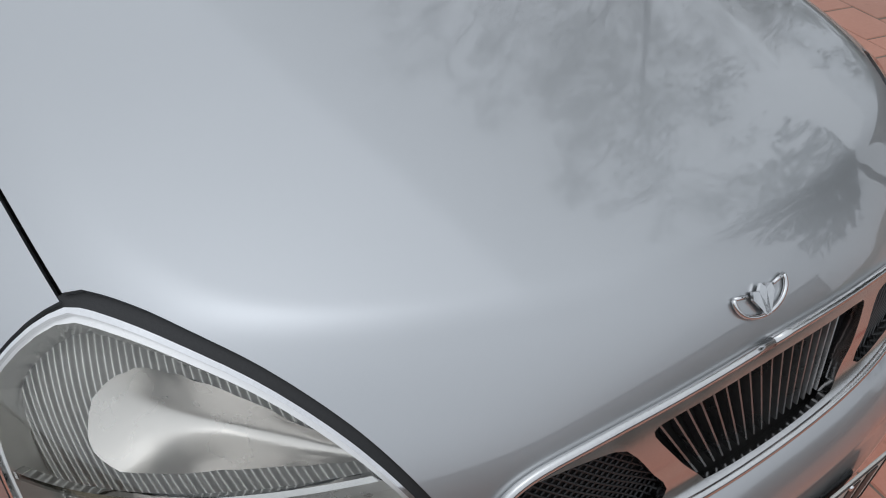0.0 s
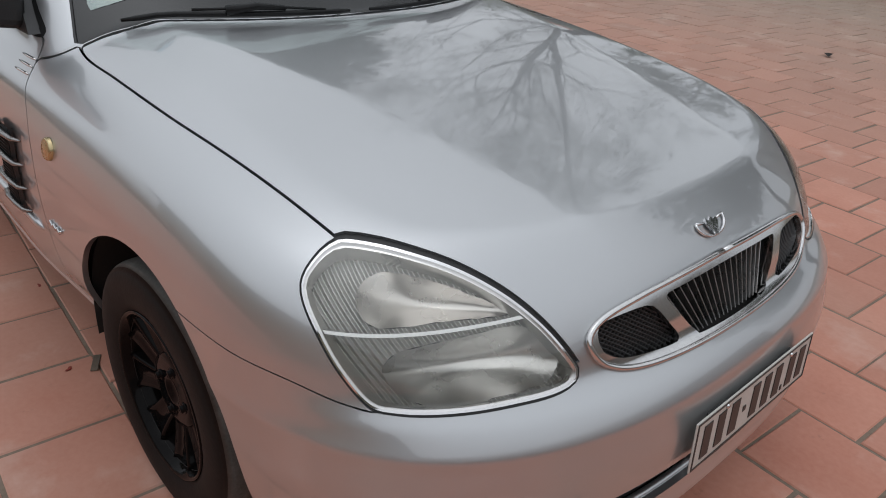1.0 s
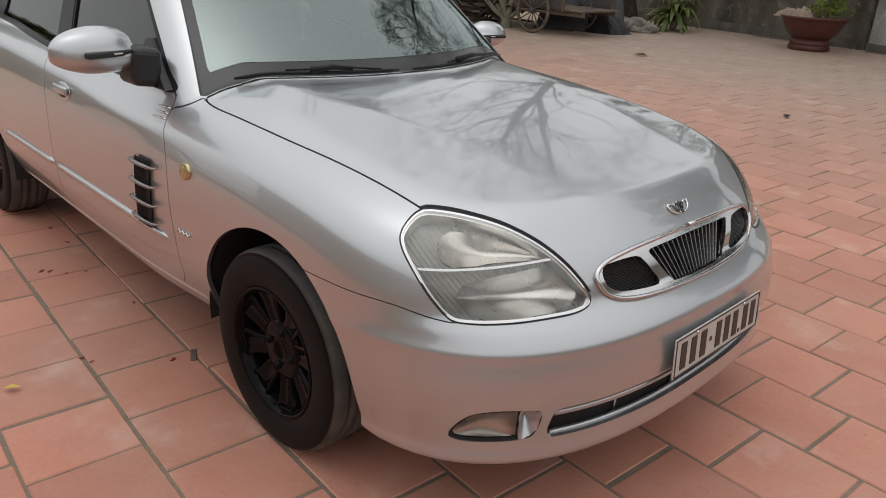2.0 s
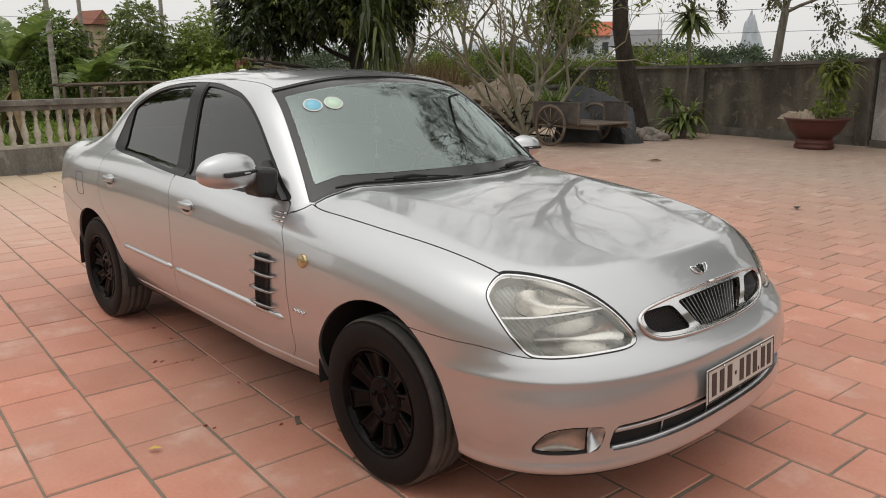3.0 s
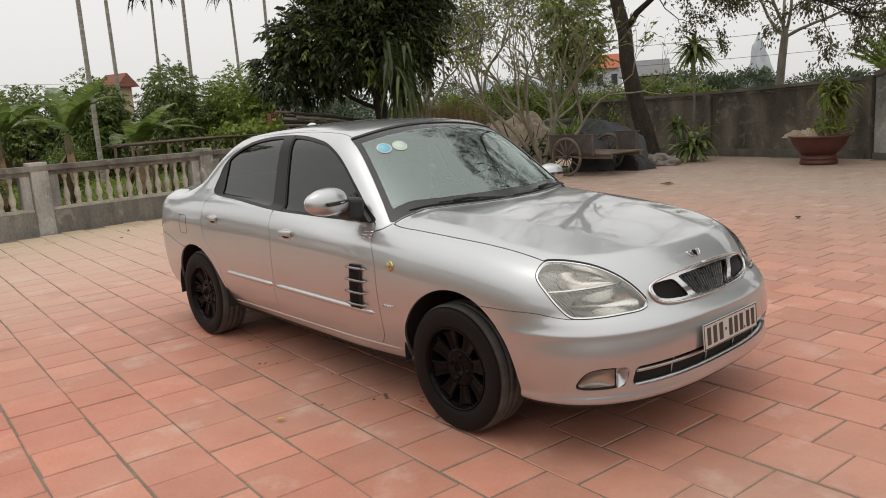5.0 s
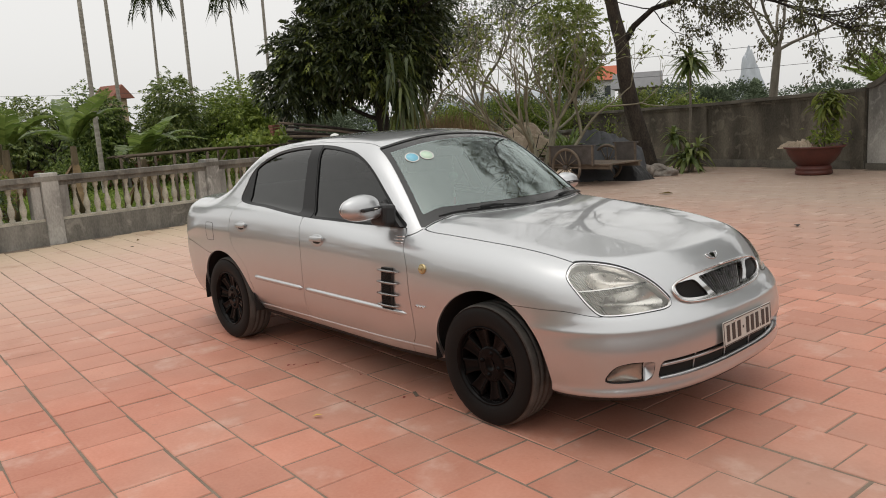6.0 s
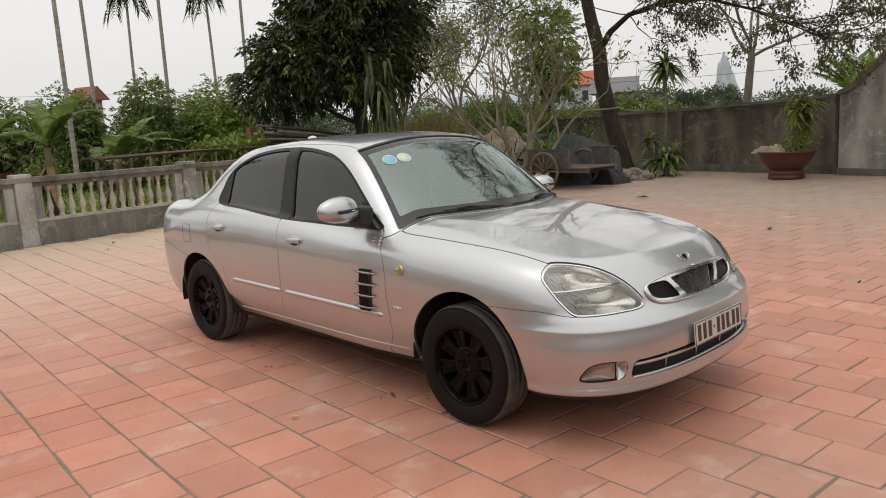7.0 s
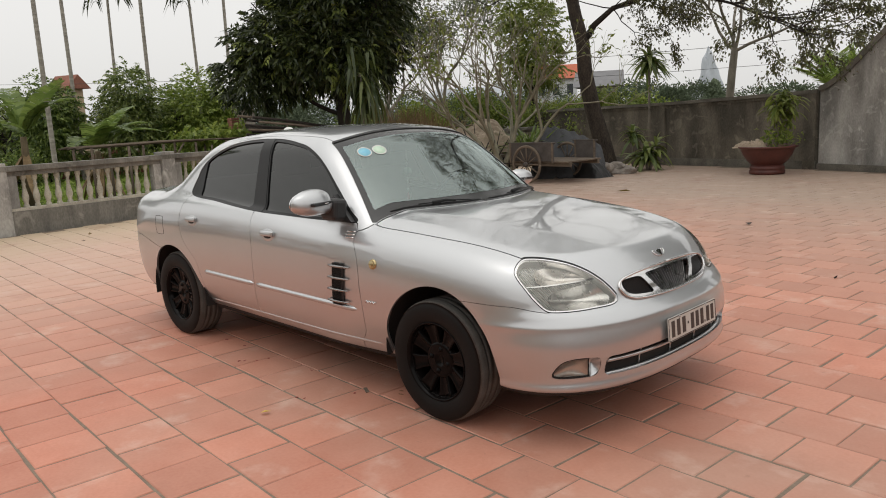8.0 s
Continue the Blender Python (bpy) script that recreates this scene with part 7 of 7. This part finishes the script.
# big glazed pot on a stand
pot = empty("plant_pot", "wide red-brown clay bonsai pot on a round foot", "plant pot")
pot.location = (-2.25, 12.2, 0)
pot.scale = (0.88, 0.88, 0.95)
v, f = lathe_data([(0.02, 0.0), (0.36, 0.0), (0.385, 0.02), (0.385, 0.07), (0.36, 0.10), (0.375, 0.115), (0.375, 0.15), (0.35, 0.17), (0.33, 0.20)], 40)
linked("foot", v, f, CLAY, pot, "round clay foot")
v, f = lathe_data([(0.30, 0.19), (0.34, 0.20), (0.44, 0.29), (0.53, 0.42), (0.575, 0.52), (0.585, 0.545), (0.64, 0.555), (0.645, 0.585), (0.62, 0.595), (0.56, 0.585), (0.54, 0.54), (0.02, 0.53)], 48)
linked("bowl", v, f, CLAY, pot, "wide red-brown bowl")
v, f = lathe_data([(0.0005, 0.56), (0.25, 0.565), (0.53, 0.545)], 30)
linked("earth", v, f, SOIL, pot)
plant = empty("potted_plant", "tall leafy green potted plant", "plant")
plant.location = (-2.1, 12.25, 0.52)
rng = np.random.default_rng(37)
lines, tips = [], []
for way in ((0.1, 0.1, 1), (-0.2, 0.1, 1), (0.25, -0.1, 0.9)):
    grow(rng, (0, 0, 0), way, 0.5, 0.02, 2, 2, 0.35, 0.7, 0.7, 0.15, 0.1, lines, tips)
limb_mesh("stems", lines, PALE_BARK, plant)
blades = []
for k in range(190):
    p, w = tips[int(rng.integers(len(tips)))]
    blades.append(strap(rng, p + rng.normal(size=3) * 0.05, rng.uniform(0, 6.28), rng.uniform(0.16, 0.27), 0.075, rng.uniform(-0.2, 1.0), rng.uniform(0.6, 1.2), 6))
tagged(straps("leaves", blades, LEAF_YELLOW, plant), kind="stuff")
v, f = leaf_arrays(rng, rng.normal(size=(260, 3)) * [0.17, 0.17, 0.1] + [0.05, 0, 0.2], rng.normal(size=(260, 3)) + [0, 0, 0.3], 0.10, 0.04)
tagged(quick_mesh("small_leaves", v, f, LEAF_LIGHT, plant), kind="stuff")


def heap(name, label, at, size, mat, seed, turn=0, sag=0.3, category="tarpaulin", ridge=None, crumple=1.0):
    """A draped, crumpled cover over a pile, down to its skirts; ridge: heights along its length."""
    bm = bmesh.new()
    bmesh.ops.create_grid(bm, x_segments=72, y_segments=56, size=1)
    off = Vector((seed * 7.3, seed * 1.7, 0))
    for q in bm.verts:
        u, v = q.co.x, q.co.y
        r = max(abs(u), abs(v)) * 0.55 + math.hypot(u, v) * 0.45
        n = noise.noise(Vector((u * 1.4, v * 1.4, 0)) + off)
        folds = 0.16 * abs(noise.noise(Vector((u * 4, v * 4, 2)) + off)) + 0.09 * abs(noise.noise(Vector((u * 9, v * 9, 4)) + off)) - 0.08
        if ridge:
            top = float(np.interp(u, np.linspace(-1, 1, len(ridge)), ridge))
            z = top * max(0.0, 1 - abs(v) ** 1.15) * min(1.0, (1.0 - abs(u)) * 6) + crumple * folds
        else:
            z = max(0.0, 1 - r ** 2.2) * (0.8 + sag * n) + crumple * folds * (0.4 + 0.6 * r)
        q.co = (u * size[0] * (1 + 0.15 * n), v * size[1] * (1 + 0.15 * n), max(z, -0.02) * size[2])
    bmesh.ops.solidify(bm, geom=bm.faces[:], thickness=0.012)
    ob = part(name, bm, mat, None, label, True)
    ob.matrix_world = pose(*at, 0, 0, turn)
    return tagged(ob, category=category)


heap("tarpaulin", "dark grey tarpaulin peaked over a heap behind the cart", (-6.1, 10.85, 0.02), (0.85, 0.62, 1.12), TARP_GREY, 3, 35, ridge=(0.45, 0.98, 0.97, 0.9, 0.78, 0.68, 0.5), crumple=0.4)
heap("plastic_sheet", "black plastic sheet bundled under the cart", (-5.55, 10.7, 0.0), (0.5, 0.32, 0.5), PLASTIC, 4, 0, 0.5, "plastic sheet", crumple=0.8)
heap("sacking", "sand-coloured sacking thrown over a pile of junk", (-9.1, 9.78, 0.74), (1.7, 0.55, 0.62), TARP_SAND, 5, 38, 0.6, "sacking", ridge=(0.6, 0.74, 0.62, 0.7, 0.5, 0.75, 1.0, 0.8), crumple=2.4)
heap("sacking", "sand-coloured sacking crumpled on the junk pile", (-7.75, 10.15, 0.62), (0.75, 0.45, 0.55), TARP_SAND, 9, 30, 0.6, "sacking", crumple=2.2)
heap("sack", "pale crumpled sack lying on the pot's rim", (-2.62, 12.02, 0.545), (0.23, 0.15, 0.15), TARP_SAND, 14, 15, 0.5, "sack", crumple=2.4)
heap("sack", "pale folded sack lying on the pot's earth", (-2.36, 11.95, 0.545), (0.17, 0.14, 0.20), TARP_SAND, 17, 60, 0.5, "sack", crumple=2.0)
rng = np.random.default_rng(43)
junk = empty("junk_pile", "pile of old timber under the sacking", "timber pile")
for k in range(22):
    a = np.array([-8.3 + rng.normal() * 0.7, 9.8 + rng.normal() * 0.5, 0.06 + 0.03 * k])
    w = unit(np.array([0.8 + rng.normal() * 0.2, 0.55 + rng.normal() * 0.3, rng.normal() * 0.08]))
    part("timber", slab((rng.uniform(0.9, 1.7), 0.09, 0.06), (0, 0, 0), 0.006), OLD_WOOD, junk).matrix_local = pose(a[0], a[1], a[2], 0, math.degrees(-math.asin(w[2])), math.degrees(math.atan2(w[1], w[0])))
brush = empty("brushwood", "heap of dry cut branches", "branches")
lines = []
for k in range(40):
    a = np.array([-7.3 + rng.normal() * 0.35, 9.6 + rng.normal() * 0.35, 0.05 + rng.random() * 0.3])
    w = unit(np.array([rng.normal(), rng.normal(), 0.25 + abs(rng.normal()) * 0.4]))
    lines.append(([a, a + w * 0.5 + rng.normal(size=3) * 0.06, a + w * 1.0 + rng.normal(size=3) * 0.1], [0.022, 0.016, 0.006]))
limb_mesh("twigs", lines, BARK, brush)
fern = empty("areca_shrub", "bright green feathery shrub in the corner", "shrub")
fern.location = (-7.05, 10.55, 0.25)
blades = [strap(rng, (rng.normal() * 0.15, rng.normal() * 0.15, 0.1), rng.uniform(0, 6.28), rng.uniform(0.9, 1.45), 0.06, rng.uniform(0.7, 1.4), rng.uniform(0.3, 0.6), 6) for _ in range(150)]
tagged(straps("leaves", blades, LEAF_BANANA, fern), kind="stuff")

# bamboo stack behind the balustrade
stack = empty("bamboo_stack", "stack of dark bamboo poles and a sheet behind the balustrade", "timber pile")
rng = np.random.default_rng(47)
for k in range(34):
    y0 = 5.3 + rng.normal() * 0.15
    z = 0.05 + 0.049 * k
    x = -9.95 + rng.normal() * 0.22
    tubes("bamboo_pole", [([(x - 0.1, y0, z), (x, y0 + 0.9, 0.93 * z + rng.normal() * 0.02), (x + 0.1 + rng.normal() * 0.1, y0 + 1.9 + rng.normal() * 0.2, 0.80 * z)], 0.028)], BARK if k % 3 else OLD_WOOD, stack, "", 6)
heap("tarpaulin", "dark tarpaulin over the end of the bamboo stack", (-9.95, 5.35, 0.0), (0.5, 0.65, 1.45), TARP_GREY, 12, 80, 0.2)

# two-wheeled hand cart
cart = empty("hand_cart", "old wooden two-wheeled hand cart with sheet-metal sides", "cart")
cart.matrix_world = pose(-5.80, 9.80, 0, 0, 0, -4)
for s in (-1, 1):
    rim = [(0.365 * math.cos(c), 0, 0.365 * math.sin(c)) for c in np.linspace(0, 2 * math.pi, 41)]
    cw = tubes("cart_wheel", [(rim, 0.03)], OLD_WOOD, cart, "thin worn wooden wheel with spokes", 8)
    cw.matrix_local = pose(-0.12, s * 0.66, 0.392)
    v, f = lathe_data([(0.0005, -0.06), (0.045, -0.06), (0.05, -0.04), (0.05, 0.04), (0.045, 0.06), (0.0005, 0.06)], 14, "y")
    linked("hub", v, f, RUST, cw)
    for k in range(12):
        c = 2 * math.pi * k / 12
        tubes("spoke", [([(0.04 * math.cos(c), 0, 0.04 * math.sin(c)), (0.35 * math.cos(c), 0, 0.35 * math.sin(c))], 0.012)], OLD_WOOD, cw, "", 5)
tubes("axle", [([(-0.12, -0.66, 0.392), (-0.12, 0.66, 0.392)], 0.022)], RUST, cart, "", 8)
for y in (-0.45, 0.45):
    part("chassis_beam", slab((1.62, 0.07, 0.08), (0.06, y, 0.385), 0.006), OLD_WOOD, cart)
for k in range(6):
    part("deck_plank", slab((1.55, 0.175, 0.028), (0.09, -0.46 + 0.184 * k, 0.44), 0.004), OLD_WOOD, cart)
for y, x0, w in ((-0.55, -0.08, 1.2), (0.55, 0.45, 0.55)):
    side = part("side_panel", slab((w, 0.025, 0.36), (x0, y, 0.63), 0.004), RUST, cart, "grey rusty sheet side")
    for x in (x0 - w / 2 + 0.03, x0 + w / 2 - 0.03):
        part("side_post", slab((0.04, 0.05, 0.42), (x, y, 0.62), 0.005), OLD_WOOD, cart)
    part("side_rail", slab((w + 0.08, 0.045, 0.03), (x0, y, 0.82), 0.005), RUST, cart)
for x in (-0.68,):
    part("end_panel", slab((0.025, 1.08, 0.36), (x, 0, 0.63), 0.004), RUST, cart)

# small litter on the tiles
def litter(x, y, size, mat, label, seed, category="leaf"):
    rng = np.random.default_rng(seed)
    v, f = leaf_arrays(rng, np.array([[0.0, 0, 0.012]]), np.array([[math.cos(seed), math.sin(seed), 0.05]]), size, size * 0.55, 0.2, 0.0, 0.01)
    ob = quick_mesh("fallen_leaf", v, f, mat, None, label)
    ob.location = (x, y, 0.0)
    tagged(ob, category=category, group="fallen leaves")


litter(0.51, -1.326, 0.055, material("yellow_leaf", (0.55, 0.36, 0.06, 1), (0.6, 0.42, 0.1, 1), 30, 100, 0.7), "small yellow fallen leaf on the tiles", 1)
litter(0.129, 5.586, 0.14, BARK, "dark curled fallen leaf on the tiles", 2)
litter(-3.1, 8.4, 0.26, material("olive_leaf", (0.26, 0.22, 0.05, 1), (0.3, 0.25, 0.08, 1), 30, 100, 0.7), "large olive fallen leaf on the tiles", 4)
for k, (x, y) in enumerate(((-6.9, 0.6), (-6.2, 1.3), (-7.4, 1.9), (-7.6, 0.9), (1.8, 3.2), (2.6, 4.0), (3.0, 2.2))):
    litter(x, y, 0.07, DRY if k % 2 else BARK, "small dry fallen leaf on the tiles", 10 + k)
chip = part("wood_chip", slab((0.075, 0.020, 0.004), (0.677, -0.768, 0.003), 0.0015, (0, 0, -28)), OLD_WOOD, None, "flat dark chip of wood on the tiles")
tagged(chip, category="wood chip")


def stain(x, y, size, mat, seed, label, group):
    """A thin dried spot with an uneven edge."""
    rng = np.random.default_rng(seed)
    bm = bmesh.new()
    n = 14
    ph = rng.uniform(0, 6.28, 3)
    ring = []
    for k in range(n):
        a = 2 * math.pi * k / n
        r = size * (0.7 + 0.25 * math.sin(2 * a + ph[0]) + 0.18 * math.sin(3 * a + ph[1]))
        ring.append(bm.verts.new((r * math.cos(a), 0.62 * r * math.sin(a), 0.0)))
    face = bm.faces.new(ring)
    up = bmesh.ops.extrude_face_region(bm, geom=[face])
    bmesh.ops.translate(bm, vec=(0, 0, 0.0016), verts=[v for v in up["geom"] if isinstance(v, bmesh.types.BMVert)])
    bmesh.ops.recalc_face_normals(bm, faces=bm.faces[:])
    ob = part("stain", bm, mat, None, label)
    ob.location = (x, y, 0.0012)
    ob.rotation_euler = (0, 0, rng.uniform(0, 3.1))
    return tagged(ob, category="stain", group=group)


RED_SPOT = material("dark_red_spot", (0.17, 0.018, 0.012, 1), (0.26, 0.035, 0.02, 1), 30, 120, 0.5)
BROWN_SPOT = material("rusty_spot", (0.19, 0.075, 0.03, 1), (0.30, 0.13, 0.05, 1), 30, 120, 0.6)
rng = np.random.default_rng(63)
for k, (x, y, r) in enumerate(((-0.876, -0.718, 0.022), (-0.374, -0.922, 0.018), (-0.35, -0.898, 0.014), (-0.285, -0.85, 0.012), (-0.64, -0.72, 0.016), (-0.26, -0.78, 0.010), (0.455, -1.065, 0.014), (0.50, -1.05, 0.009), (0.659, -0.835, 0.014), (0.155, -0.752, 0.012))):
    stain(x, y, r, RED_SPOT, 200 + k, "small dried dark red spot on the tiles", "red spots beside the car")
for k, (x, y, r) in enumerate(((0.866, -0.70, 0.03), (0.90, -0.73, 0.016), (0.84, -0.66, 0.02))):
    stain(x, y, r, BROWN_SPOT, 230 + k, "rusty brown stain on the tiles beside the wheel", "brown stains by the wheel")


# ---- the red tiles, in half-bond rows ----
def tile_data(w, d, h=0.018, b=0.0035):
    x, y = w / 2, d / 2
    return ([(-x, -y, -h), (x, -y, -h), (x, y, -h), (-x, y, -h), (-x, -y, -b), (x, -y, -b), (x, y, -b), (-x, y, -b), (-x + b, -y + b, 0), (x - b, -y + b, 0), (x - b, y - b, 0), (-x + b, y - b, 0)],
            [(8, 9, 10, 11)] + [(k, (k + 1) % 4, (k + 1) % 4 + 4, k + 4) for k in range(4)] + [(k + 4, (k + 1) % 4 + 4, (k + 1) % 4 + 8, k + 8) for k in range(4)])


rng = np.random.default_rng(3)
ROW, STEP, BED = 0.3145, 0.302, radians(-4.5)
tv, tf = tile_data(0.2925, 0.3045)
BOND = {-2: 0.045, -1: 0.042, 0: 0.017, 1: 0.032, 2: 0.0, 3: 0.01, 4: 0.019, 5: 0.026, 6: 0.027, 7: 0.0, 8: -0.012, 9: 0.0, 10: -0.003, 11: -0.03}
shared, far_v, far_f = None, [], []
yard_turn = Matrix.Rotation(BED, 4, "Z")
for r in range(-26, 56):
    v0 = -1.967 + ROW * (r + 0.5)
    slip = BOND.get(r, rng.normal() * 0.02)
    for c in range(-40, 40):
        u0 = 2.184 + STEP * (c + 0.5 * (r % 2)) + slip
        p = yard_turn @ Vector((u0 + rng.normal() * 0.0025, v0 + rng.normal() * 0.0022, 0))
        if p.x < BAL(p.y) + 0.22 or p.x > 7.5 or p.y < -7.5 or p.y > (WALL(p.x) if p.x < -1.6 else WING(min(p.x, 2.6))) - 0.25:
            continue
        z, rx, ry = rng.normal() * 0.0008, rng.normal() * 0.10, rng.normal() * 0.10
        m = pose(p.x, p.y, z, rx, ry, math.degrees(BED) + rng.normal() * 0.25)
        if -2.7 < p.x < 3.7 and -2.9 < p.y < 1.25:
            if shared is None:
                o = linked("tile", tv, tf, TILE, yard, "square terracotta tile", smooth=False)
                shared = o.data
            else:
                o = new("tile", shared)
                o.parent = yard
            o.matrix_local = m
        else:
            base = len(far_v)
            far_v += [tuple(m @ Vector(q)) for q in tv]
            far_f += [tuple(i + base for i in f) for f in tf]
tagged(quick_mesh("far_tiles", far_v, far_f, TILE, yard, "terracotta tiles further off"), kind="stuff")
